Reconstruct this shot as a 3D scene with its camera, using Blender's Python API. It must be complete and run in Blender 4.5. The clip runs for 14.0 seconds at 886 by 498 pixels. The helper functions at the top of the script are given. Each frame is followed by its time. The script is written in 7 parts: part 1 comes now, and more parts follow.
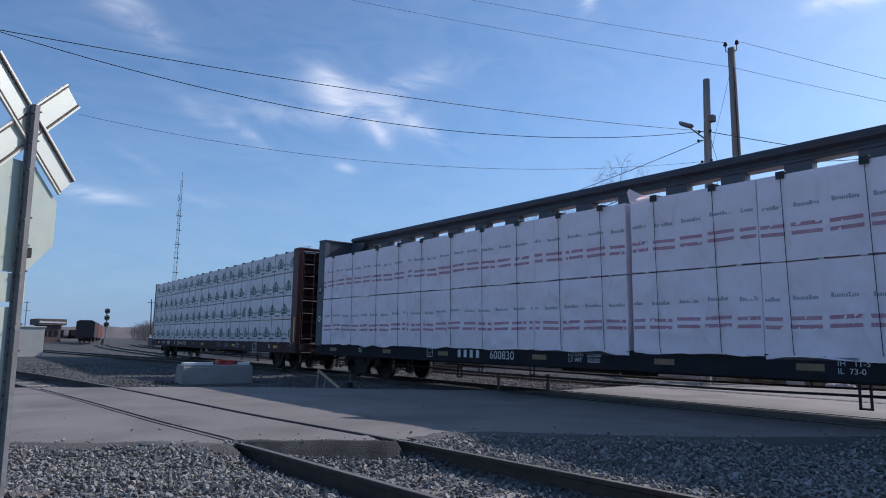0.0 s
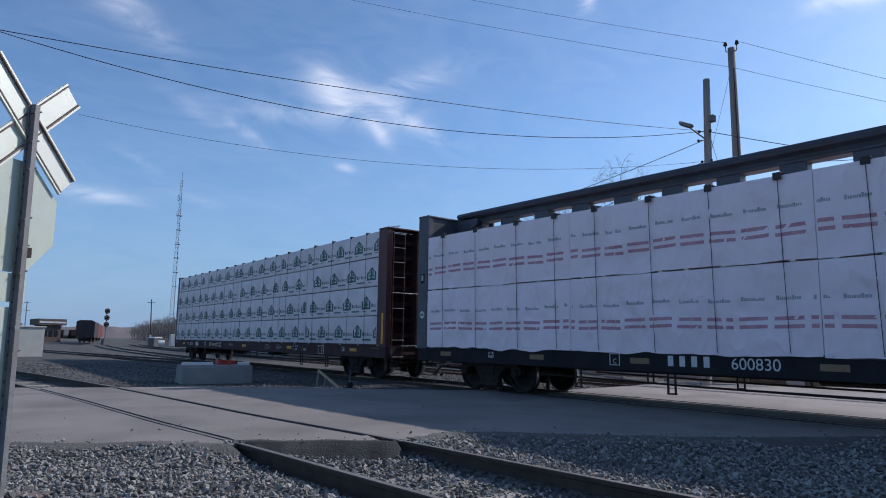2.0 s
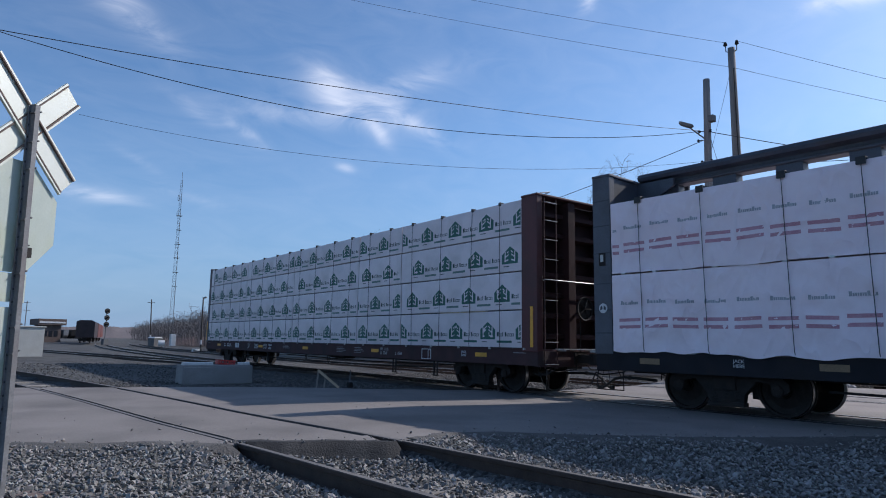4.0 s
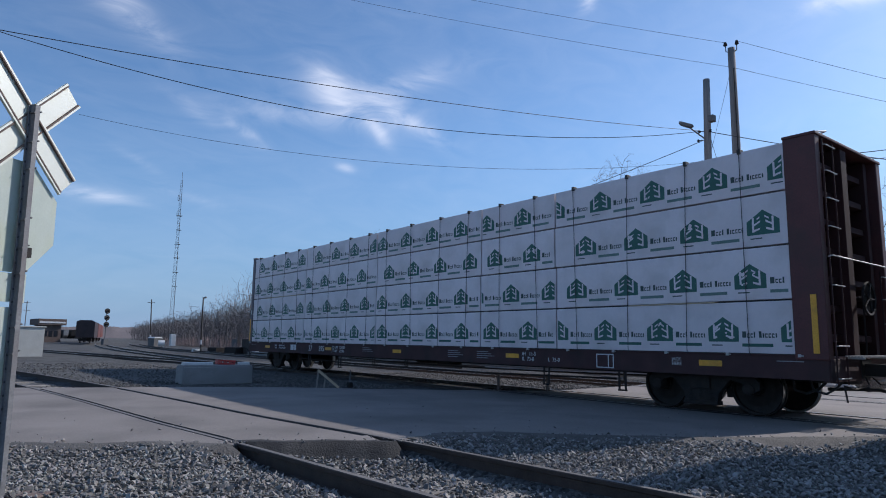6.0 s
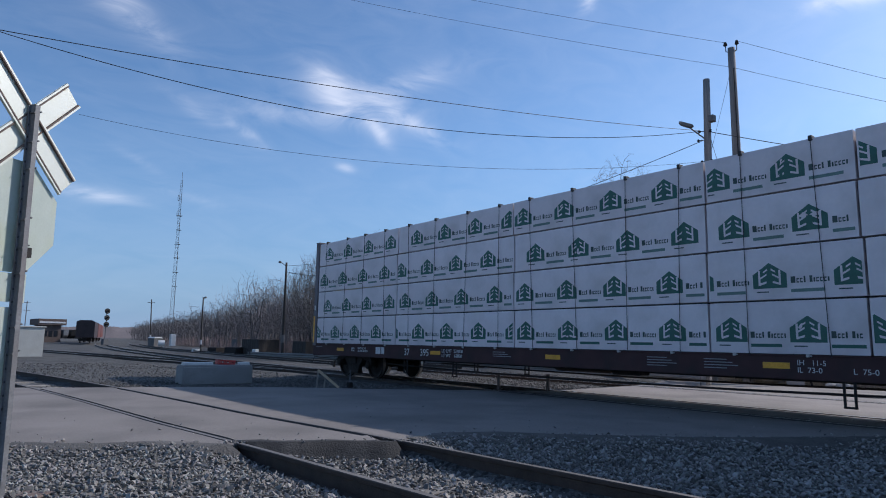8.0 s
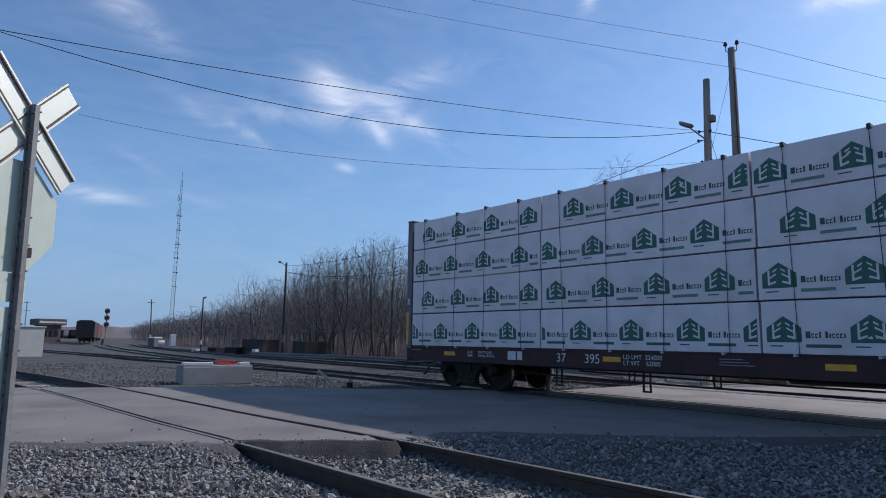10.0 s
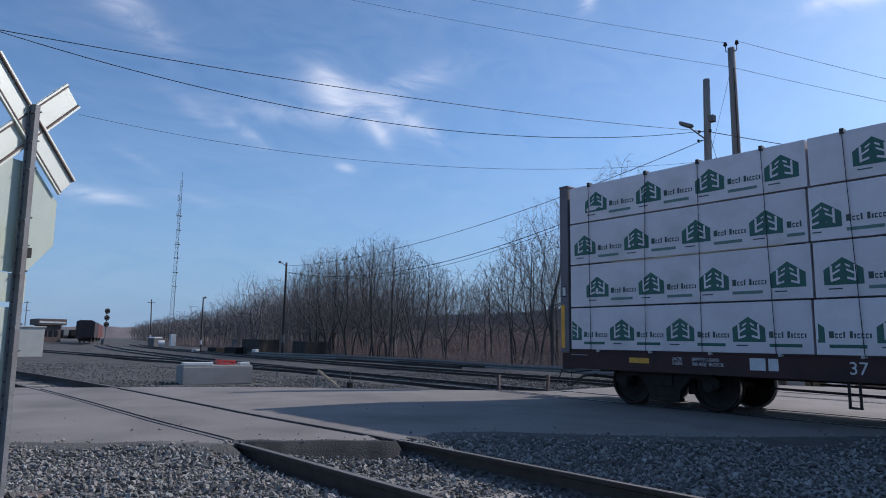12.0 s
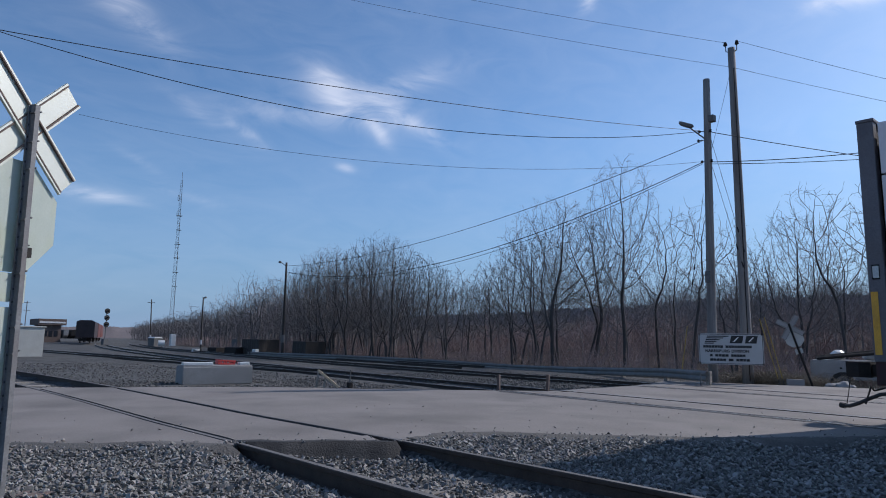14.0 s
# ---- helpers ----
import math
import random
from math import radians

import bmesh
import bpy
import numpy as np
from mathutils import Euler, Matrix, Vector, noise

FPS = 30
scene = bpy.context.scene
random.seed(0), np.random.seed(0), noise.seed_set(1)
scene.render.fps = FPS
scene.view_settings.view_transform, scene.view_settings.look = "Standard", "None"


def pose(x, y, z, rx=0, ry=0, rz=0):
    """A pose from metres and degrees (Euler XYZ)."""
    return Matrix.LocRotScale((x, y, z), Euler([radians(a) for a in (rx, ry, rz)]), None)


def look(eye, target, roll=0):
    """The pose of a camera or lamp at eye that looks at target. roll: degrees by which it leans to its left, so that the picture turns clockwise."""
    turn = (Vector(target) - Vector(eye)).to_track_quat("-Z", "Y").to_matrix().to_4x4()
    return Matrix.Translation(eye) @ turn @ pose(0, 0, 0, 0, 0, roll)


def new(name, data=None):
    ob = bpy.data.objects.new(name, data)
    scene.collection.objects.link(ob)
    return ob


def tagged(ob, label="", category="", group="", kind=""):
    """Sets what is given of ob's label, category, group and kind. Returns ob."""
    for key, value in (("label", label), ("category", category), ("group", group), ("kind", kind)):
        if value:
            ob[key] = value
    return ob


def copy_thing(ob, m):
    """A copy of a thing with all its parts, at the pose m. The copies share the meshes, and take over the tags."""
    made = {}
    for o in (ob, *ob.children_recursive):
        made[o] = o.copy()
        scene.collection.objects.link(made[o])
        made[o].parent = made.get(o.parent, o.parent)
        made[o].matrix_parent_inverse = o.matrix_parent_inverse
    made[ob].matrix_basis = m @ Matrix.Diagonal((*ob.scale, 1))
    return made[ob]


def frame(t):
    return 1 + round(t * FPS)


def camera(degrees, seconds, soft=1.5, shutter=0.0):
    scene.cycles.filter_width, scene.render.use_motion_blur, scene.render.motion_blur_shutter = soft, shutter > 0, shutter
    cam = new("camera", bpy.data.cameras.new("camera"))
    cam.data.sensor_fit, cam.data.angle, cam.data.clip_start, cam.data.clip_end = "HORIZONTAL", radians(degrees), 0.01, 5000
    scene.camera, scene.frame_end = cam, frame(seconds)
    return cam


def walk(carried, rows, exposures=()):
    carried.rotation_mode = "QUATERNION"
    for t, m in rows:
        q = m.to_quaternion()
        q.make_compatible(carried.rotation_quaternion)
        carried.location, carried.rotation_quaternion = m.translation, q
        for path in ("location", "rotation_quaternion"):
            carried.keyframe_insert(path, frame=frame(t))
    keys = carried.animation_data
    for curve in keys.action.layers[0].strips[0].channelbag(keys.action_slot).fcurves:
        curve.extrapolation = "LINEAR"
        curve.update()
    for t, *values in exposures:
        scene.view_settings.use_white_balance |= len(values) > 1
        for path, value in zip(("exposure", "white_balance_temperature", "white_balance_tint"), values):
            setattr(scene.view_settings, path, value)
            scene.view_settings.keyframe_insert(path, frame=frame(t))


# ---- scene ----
from mathutils.geometry import delaunay_2d_cdt

cam = camera(68.96, 14.0, soft=1.0)
EYE = Vector((0.0, 0.0, 1.20))
YAW, PITCH, ROLL = radians(40.904), radians(8.159), 0.865
AIM = EYE + Vector((-math.cos(YAW) * math.cos(PITCH), math.sin(YAW) * math.cos(PITCH), math.sin(PITCH)))
walk(cam, [(0.0, look(EYE, AIM, ROLL)), (14.0, look(EYE, AIM, ROLL))],
     exposures=[(0.0, 0.43, 6000, 14), (5.5, 0.41, 6000, 14), (11.0, 0.38, 6000, 14), (13.0, 0.32, 6000, 14), (14.0, 0.26, 6000, 14)])

# ---- world, sun, exposure ----
SUN_DIR = Vector((1.30, 6.28, 4.53)).normalized()
SUN_EL = math.asin(SUN_DIR.z)
SUN_AZ = math.atan2(SUN_DIR.x, SUN_DIR.y)


def make_world():
    world = bpy.data.worlds.new("sky")
    scene.world = world
    world.use_nodes = True
    nt = world.node_tree
    bg = nt.nodes["Background"]
    sky = nt.nodes.new("ShaderNodeTexSky")
    sky.sky_type = "NISHITA"
    sky.sun_disc = False
    sky.sun_elevation, sky.sun_rotation = SUN_EL, SUN_AZ
    sky.altitude, sky.air_density, sky.dust_density, sky.ozone_density = 300, 1.0, 0.9, 4.0
    geo = nt.nodes.new("ShaderNodeTexCoord")

    def math_node(op, a, b=None):
        n = nt.nodes.new("ShaderNodeMath")
        n.operation = op
        for i, v in enumerate((a, b)):
            if v is None:
                continue
            if isinstance(v, (int, float)):
                n.inputs[i].default_value = v
            else:
                nt.links.new(v, n.inputs[i])
        return n.outputs[0]

    def dot(vec):
        n = nt.nodes.new("ShaderNodeVectorMath")
        n.operation = "DOT_PRODUCT"
        nt.links.new(geo.outputs["Generated"], n.inputs[0])
        n.inputs[1].default_value = vec
        return n.outputs["Value"]

    # thin cirrus wisps: bearing and height of each in degrees, run, length, width, strength
    wisps = ((-10.6, 21.6, -38, 0.040, 0.022, 0.50), (-7.6, 20.7, -12, 0.070, 0.024, 0.36), (-3.2, 22.5, 22, 0.080, 0.018, 0.20), (-3.2, 19.2, -27, 0.055, 0.010, 0.40),
             (-6.1, 18.3, -50, 0.030, 0.010, 0.36), (-13.0, 19.2, -3, 0.11, 0.015, 0.20), (-21.3, 18.2, -30, 0.055, 0.010, 0.15), (-17.8, 17.3, -28, 0.030, 0.008, 0.45),
             (-27.8, 25.3, -32, 0.060, 0.018, 0.34), (-32.5, 26.6, -4, 0.06, 0.02, 0.22), (-28.8, 11.0, -5, 0.045, 0.009, 0.50), (-22.5, 11.7, -13, 0.05, 0.007, 0.13),
             (-26.0, 14.0, -25, 0.03, 0.006, 0.14), (-8.9, 15.0, -10, 0.013, 0.006, 0.5), (13.4, 29.2, 62, 0.02, 0.010, 0.8), (34.6, 25.6, 0, 0.05, 0.012, 0.8))
    total = None
    for bearing, high, run, a, b, strength in wisps:
        ang = YAW + radians(bearing)
        flat = Vector((-math.cos(ang), math.sin(ang), 0))
        c = flat * math.cos(radians(high)) + Vector((0, 0, math.sin(radians(high))))
        side = Vector((math.sin(ang), math.cos(ang), 0))
        rise = side.cross(c)
        if rise.z < 0:
            rise = -rise
        u = side * math.cos(radians(run)) + rise * math.sin(radians(run))
        v = -side * math.sin(radians(run)) + rise * math.cos(radians(run))
        du = math_node("DIVIDE", math_node("SUBTRACT", dot(u), u.dot(c)), a)
        dv = math_node("DIVIDE", math_node("SUBTRACT", dot(v), v.dot(c)), b)
        d2 = math_node("ADD", math_node("MULTIPLY", du, du), math_node("MULTIPLY", dv, dv))
        g = math_node("MULTIPLY", math_node("POWER", 2.718, math_node("MULTIPLY", d2, -1.0)), strength)
        total = g if total is None else math_node("ADD", total, g)
    mp = nt.nodes.new("ShaderNodeMapping")
    mp.inputs["Rotation"].default_value = (0, radians(25), YAW)
    mp.inputs["Scale"].default_value = (9, 4, 16)
    nt.links.new(geo.outputs["Generated"], mp.inputs["Vector"])
    nz = nt.nodes.new("ShaderNodeTexNoise")
    nz.inputs["Scale"].default_value, nz.inputs["Detail"].default_value, nz.inputs["Roughness"].default_value = 1.7, 8, 0.58
    nz.inputs["Distortion"].default_value = 0.9
    nt.links.new(mp.outputs[0], nz.inputs["Vector"])
    ramp = nt.nodes.new("ShaderNodeMapRange")
    ramp.inputs[1].default_value, ramp.inputs[2].default_value = 0.34, 0.72
    nt.links.new(nz.outputs["Fac"], ramp.inputs[0])
    cover = math_node("MULTIPLY", math_node("MULTIPLY", total, ramp.outputs[0]), 1.15)
    veil = math_node("MULTIPLY", ramp.outputs[0], 0.05)
    cover = math_node("MINIMUM", math_node("ADD", cover, veil), 0.92)
    mix = nt.nodes.new("ShaderNodeMix")
    mix.data_type = "RGBA"
    nt.links.new(cover, mix.inputs[0])
    haze = nt.nodes.new("ShaderNodeMix")
    haze.data_type = "RGBA"
    low = nt.nodes.new("ShaderNodeMapRange")
    low.inputs[1].default_value, low.inputs[2].default_value, low.inputs[3].default_value, low.inputs[4].default_value = 0.0, 0.30, 0.85, 0.0
    nt.links.new(dot((0, 0, 1)), low.inputs[0])
    nt.links.new(low.outputs[0], haze.inputs[0])
    nt.links.new(sky.outputs[0], haze.inputs[6])
    haze.inputs[7].default_value = (1.88, 2.75, 4.28, 1)
    clear = nt.nodes.new("ShaderNodeMix")
    clear.data_type, clear.blend_type = "RGBA", "MULTIPLY"
    clear.inputs[0].default_value = 1.0
    clear.inputs[7].default_value = (0.875, 0.985, 1.0, 1)
    nt.links.new(haze.outputs[2], clear.inputs[6])
    nt.links.new(clear.outputs[2], mix.inputs[6])
    mix.inputs[7].default_value = (8.2, 8.2, 8.4, 1)
    nt.links.new(mix.outputs[2], bg.inputs[0])
    bg.inputs[1].default_value = 0.10


make_world()
sun = new("sun", bpy.data.lights.new("sun", "SUN"))
sun.data.energy, sun.data.angle, sun.data.color = 2.9, radians(0.5), (1.0, 0.93, 0.84)
sun.matrix_world = look(SUN_DIR * 50, (0, 0, 0))


# ---- materials ----
def surf(name, low, high, scale=8.0, rough=0.8, metal=0.0, bump=0.1, stain=None, stain_scale=1.2, stain_amount=0.5,
         fine=60.0, grain_mix=0.35, vary=0.0, stretch=(1, 1, 1), through_light=0.0, rough_var=0.12):
    """Two scales of noise between two colours, stains, a fine relief, and optional variation from object to object."""
    m = bpy.data.materials.new(name)
    m.use_nodes = True
    nt = m.node_tree
    b = nt.nodes["Principled BSDF"]
    tc = nt.nodes.new("ShaderNodeTexCoord")
    mp = nt.nodes.new("ShaderNodeMapping")
    mp.inputs["Scale"].default_value = stretch
    nt.links.new(tc.outputs["Object"], mp.inputs["Vector"])

    def noise_tex(s, detail=5.0):
        n = nt.nodes.new("ShaderNodeTexNoise")
        n.inputs["Scale"].default_value, n.inputs["Detail"].default_value = s, detail
        nt.links.new(mp.outputs[0], n.inputs["Vector"])
        return n.outputs["Fac"]

    def span(v, a, c):
        n = nt.nodes.new("ShaderNodeMapRange")
        n.inputs[1].default_value, n.inputs[2].default_value = a, c
        nt.links.new(v, n.inputs[0])
        return n.outputs[0]

    def blend(f, x, y, mode="MIX"):
        n = nt.nodes.new("ShaderNodeMix")
        n.data_type, n.blend_type = "RGBA", mode
        if isinstance(f, float):
            n.inputs[0].default_value = f
        else:
            nt.links.new(f, n.inputs[0])
        for i, v in ((6, x), (7, y)):
            if isinstance(v, tuple):
                n.inputs[i].default_value = (*v, 1)
            else:
                nt.links.new(v, n.inputs[i])
        return n.outputs[2]

    grain = noise_tex(fine, 4)
    col = blend(span(noise_tex(scale), 0.3, 0.7), low, high)
    col = blend(grain_mix, col, blend(span(grain, 0.3, 0.7), tuple(c * 0.6 for c in low), tuple(min(1, c * 1.25) for c in high)))
    if stain:
        n = nt.nodes.new("ShaderNodeMath")
        n.operation = "MULTIPLY"
        nt.links.new(span(noise_tex(stain_scale, 7), 0.48, 0.68), n.inputs[0])
        n.inputs[1].default_value = stain_amount
        col = blend(n.outputs[0], col, stain)
    if vary:
        oi = nt.nodes.new("ShaderNodeObjectInfo")
        h = nt.nodes.new("ShaderNodeHueSaturation")
        nt.links.new(col, h.inputs["Color"])
        nt.links.new(span(oi.outputs["Random"], 0.0, 1.0), h.inputs["Value"])
        v = h.inputs["Value"].links[0].from_node
        v.inputs[3].default_value, v.inputs[4].default_value = 1 - vary, 1 + vary
        col = h.outputs[0]
    nt.links.new(col, b.inputs["Base Color"])
    r = nt.nodes.new("ShaderNodeMapRange")
    r.inputs[3].default_value, r.inputs[4].default_value = max(0.02, rough - rough_var), min(1, rough + rough_var)
    nt.links.new(grain, r.inputs[0])
    nt.links.new(r.outputs[0], b.inputs["Roughness"])
    b.inputs["Metallic"].default_value = metal
    if bump:
        bp = nt.nodes.new("ShaderNodeBump")
        bp.inputs["Strength"].default_value, bp.inputs["Distance"].default_value = bump, 0.02
        nt.links.new(grain, bp.inputs["Height"])
        nt.links.new(bp.outputs[0], b.inputs["Normal"])
    if through_light:
        tl = nt.nodes.new("ShaderNodeBsdfTranslucent")
        nt.links.new(col, tl.inputs[0])
        ms = nt.nodes.new("ShaderNodeMixShader")
        ms.inputs[0].default_value = through_light
        nt.links.new(b.outputs[0], ms.inputs[1])
        nt.links.new(tl.outputs[0], ms.inputs[2])
        nt.links.new(ms.outputs[0], nt.nodes["Material Output"].inputs["Surface"])
    return m


def gravel_material(name, dark, light, size=22.0):
    m = surf(name, dark, light, scale=1.3, rough=0.9, bump=0.0, stain=tuple(c * 0.55 for c in dark), stain_scale=0.45, stain_amount=0.6)
    nt = m.node_tree
    b = nt.nodes["Principled BSDF"]
    tc = nt.nodes.new("ShaderNodeTexCoord")
    vo = nt.nodes.new("ShaderNodeTexVoronoi")
    vo.inputs["Scale"].default_value = size
    nt.links.new(tc.outputs["Object"], vo.inputs["Vector"])
    hs = nt.nodes.new("ShaderNodeHueSaturation")
    sp = nt.nodes.new("ShaderNodeSeparateColor")
    nt.links.new(vo.outputs["Color"], sp.inputs[0])
    mr = nt.nodes.new("ShaderNodeMapRange")
    mr.inputs[3].default_value, mr.inputs[4].default_value = 0.45, 1.55
    nt.links.new(sp.outputs[0], mr.inputs[0])
    nt.links.new(mr.outputs[0], hs.inputs["Value"])
    nt.links.new(b.inputs["Base Color"].links[0].from_socket, hs.inputs["Color"])
    nt.links.new(hs.outputs[0], b.inputs["Base Color"])
    bp = nt.nodes.new("ShaderNodeBump")
    bp.inputs["Strength"].default_value, bp.inputs["Distance"].default_value = 0.9, 0.04
    bp.invert = True
    nt.links.new(vo.outputs["Distance"], bp.inputs["Height"])
    nt.links.new(bp.outputs[0], b.inputs["Normal"])
    return m


def stone_material(name, tone):
    m = bpy.data.materials.new(name)
    m.use_nodes = True
    nt = m.node_tree
    b = nt.nodes["Principled BSDF"]
    g = nt.nodes.new("ShaderNodeNewGeometry")
    ramp = nt.nodes.new("ShaderNodeValToRGB")
    ramp.color_ramp.elements[0].color = (0.108 * tone, 0.097 * tone, 0.085 * tone, 1)
    ramp.color_ramp.elements[1].color = (0.365 * tone, 0.337 * tone, 0.298 * tone, 1)
    e = ramp.color_ramp.elements.new(0.55)
    e.color = (0.216 * tone, 0.198 * tone, 0.174 * tone, 1)
    nt.links.new(g.outputs["Random Per Island"], ramp.inputs[0])
    tc = nt.nodes.new("ShaderNodeTexCoord")
    nz = nt.nodes.new("ShaderNodeTexNoise")
    nz.inputs["Scale"].default_value = 70
    nt.links.new(tc.outputs["Object"], nz.inputs["Vector"])
    mx = nt.nodes.new("ShaderNodeMix")
    mx.data_type, mx.blend_type = "RGBA", "OVERLAY"
    mx.inputs[0].default_value = 0.45
    nt.links.new(ramp.outputs[0], mx.inputs[6])
    nt.links.new(nz.outputs["Color"], mx.inputs[7])
    hs = nt.nodes.new("ShaderNodeHueSaturation")
    hs.inputs["Saturation"].default_value = 0.62
    nt.links.new(mx.outputs[2], hs.inputs["Color"])
    nt.links.new(hs.outputs[0], b.inputs["Base Color"])
    b.inputs["Roughness"].default_value = 0.85
    return m


M_GRAVEL = gravel_material("grey gravel", (0.052, 0.050, 0.047), (0.108, 0.103, 0.096))
M_STONE = stone_material("crushed stone", 0.93)
M_CINDER = stone_material("sooty yard stone", 0.5)
M_ASPHALT = surf("worn asphalt", (0.165, 0.146, 0.131), (0.25, 0.223, 0.203), scale=0.7, fine=45, rough=0.9, bump=0.35,
                 stain=(0.125, 0.112, 0.101), stain_scale=0.55, stain_amount=0.75)
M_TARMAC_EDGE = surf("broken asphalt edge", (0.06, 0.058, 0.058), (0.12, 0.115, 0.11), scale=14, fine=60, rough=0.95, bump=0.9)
M_RUBBER = surf("black rubber", (0.015, 0.015, 0.016), (0.035, 0.034, 0.034), scale=6, rough=0.75, bump=0.2)
M_RAIL = surf("rusty rail steel", (0.035, 0.026, 0.022), (0.075, 0.055, 0.045), scale=7, rough=0.75, metal=0.2, bump=0.25)
M_RAILDULL = surf("dull rail head", (0.12, 0.108, 0.098), (0.20, 0.182, 0.165), scale=5, rough=0.7, metal=0.2, bump=0.03, stretch=(0.2, 1, 1))
M_DIRT = surf("dark road edge dirt", (0.055, 0.051, 0.047), (0.12, 0.111, 0.10), scale=3, fine=40, rough=0.95, bump=0.9, stain=(0.17, 0.155, 0.14), stain_scale=1.4)
M_OILY = surf("oily black asphalt", (0.014, 0.013, 0.013), (0.034, 0.032, 0.030), scale=5, fine=50, rough=0.85, bump=0.6, stain=(0.085, 0.078, 0.07), stain_scale=2.2, stain_amount=0.6)
M_RAILTOP = surf("polished rail head", (0.30, 0.29, 0.28), (0.42, 0.41, 0.40), scale=5, rough=0.42, metal=0.9, bump=0.03, stretch=(0.2, 1, 1))
M_TIE = surf("weathered timber", (0.20, 0.175, 0.15), (0.38, 0.345, 0.30), scale=5, rough=0.9, bump=0.5, stretch=(4, 0.6, 4),
             stain=(0.07, 0.06, 0.05), stain_scale=2.2, vary=0.2)
M_OLDTIE = surf("creosoted timber", (0.045, 0.038, 0.032), (0.10, 0.085, 0.072), scale=5, rough=0.9, bump=0.5, stretch=(4, 0.6, 4), vary=0.2)
M_LITTER = surf("leaf litter", (0.042, 0.033, 0.030), (0.086, 0.068, 0.060), scale=1.6, fine=30, rough=0.95, bump=0.5,
                stain=(0.06, 0.048, 0.038), stain_scale=0.25)
M_BARK = surf("grey brown bark", (0.102, 0.092, 0.088), (0.19, 0.172, 0.163), scale=5, rough=0.95, bump=0.4, stretch=(3, 3, 0.6))
M_TRUNK = surf("dark furrowed bark", (0.048, 0.043, 0.041), (0.105, 0.094, 0.088), scale=5, rough=0.95, bump=0.4, stretch=(3, 3, 0.6))
M_FARTWIG = surf("dull grey twigs", (0.105, 0.097, 0.098), (0.17, 0.158, 0.157), scale=2, rough=0.95, bump=0.0)
M_TWIG = surf("grey brown twigs", (0.18, 0.162, 0.157), (0.29, 0.263, 0.252), scale=2, rough=0.95, bump=0.0)
# distance haze is mixed into the ridge's colour, hence lighter
M_RIDGE = surf("far bare woods lightened for haze", (0.145, 0.122, 0.119), (0.215, 0.183, 0.177), scale=0.05, fine=0.6, rough=0.95, bump=0.0)
# pale so that the added slab behind the camera reflects more light
M_BOUNCE = surf("pale bounce slab concrete", (0.33, 0.31, 0.285), (0.44, 0.42, 0.39), scale=0.8, fine=30, rough=0.9, bump=0.2, stain=(0.22, 0.20, 0.18), stain_scale=0.4)
M_BRUSH = surf("dead brush stems", (0.25, 0.188, 0.172), (0.40, 0.305, 0.278), scale=1.2, rough=0.95, bump=0.0)
M_DARKPOLE = surf("creosoted pole timber", (0.04, 0.034, 0.03), (0.085, 0.073, 0.064), scale=3, rough=0.9, bump=0.3, stretch=(6, 6, 0.35))
M_GRASS = surf("dry straw grass", (0.15, 0.122, 0.088), (0.27, 0.228, 0.172), scale=4, rough=0.95, bump=0.0)
M_POLE = surf("silvered pole timber", (0.17, 0.16, 0.152), (0.285, 0.268, 0.254), scale=3, rough=0.85, bump=0.4, stretch=(6, 6, 0.35),
              stain=(0.075, 0.067, 0.062), stain_scale=0.8)
M_GALV = surf("galvanised steel", (0.095, 0.096, 0.098), (0.16, 0.16, 0.162), scale=9, rough=0.75, metal=0.1, bump=0.06,
              stain=(0.20, 0.17, 0.14), stain_scale=2.0, stain_amount=0.35)
M_BEAM = surf("dull galvanised beam", (0.165, 0.158, 0.15), (0.24, 0.23, 0.22), scale=4, rough=0.8, bump=0.06, stain=(0.16, 0.13, 0.105), stain_scale=1.6, stain_amount=0.4)
M_POST = surf("weathered steel post", (0.14, 0.143, 0.15), (0.22, 0.224, 0.232), scale=9, rough=0.7, metal=0.3, bump=0.1, stain=(0.10, 0.065, 0.05), stain_scale=2.0, stain_amount=0.5)
M_CABLE = surf("black cable", (0.012, 0.012, 0.014), (0.03, 0.03, 0.032), scale=20, rough=0.6, bump=0.0)
M_CONCRETE = surf("cast concrete", (0.22, 0.214, 0.205), (0.31, 0.30, 0.29), scale=3, rough=0.9, bump=0.25,
                  stain=(0.17, 0.16, 0.15), stain_scale=1.5, stain_amount=0.5)
M_WHITE = surf("white paint", (0.66, 0.66, 0.64), (0.80, 0.80, 0.78), scale=3, rough=0.5, bump=0.04, stain=(0.45, 0.42, 0.38), stain_scale=1.5, stain_amount=0.3)
M_CREAM = surf("cream painted steel", (0.43, 0.425, 0.39), (0.53, 0.525, 0.48), scale=2, rough=0.55, bump=0.04, stain=(0.42, 0.36, 0.28), stain_scale=1.2, stain_amount=0.3)
M_SIGNBACK = surf("weathered sign aluminium", (0.72, 0.74, 0.66), (0.82, 0.83, 0.75), scale=2.5, rough=0.45, metal=0.15, bump=0.03,
                  stain=(0.60, 0.62, 0.48), stain_scale=2.4, stain_amount=0.4, through_light=0.22, grain_mix=0.08)
M_DULLSIGN = surf("dull grey sign metal", (0.27, 0.27, 0.265), (0.36, 0.36, 0.35), scale=2.5, rough=0.6, bump=0.03)
M_WORNSIGN = surf("worn pale sign metal", (0.42, 0.43, 0.41), (0.53, 0.54, 0.51), scale=2.5, rough=0.6, bump=0.03)
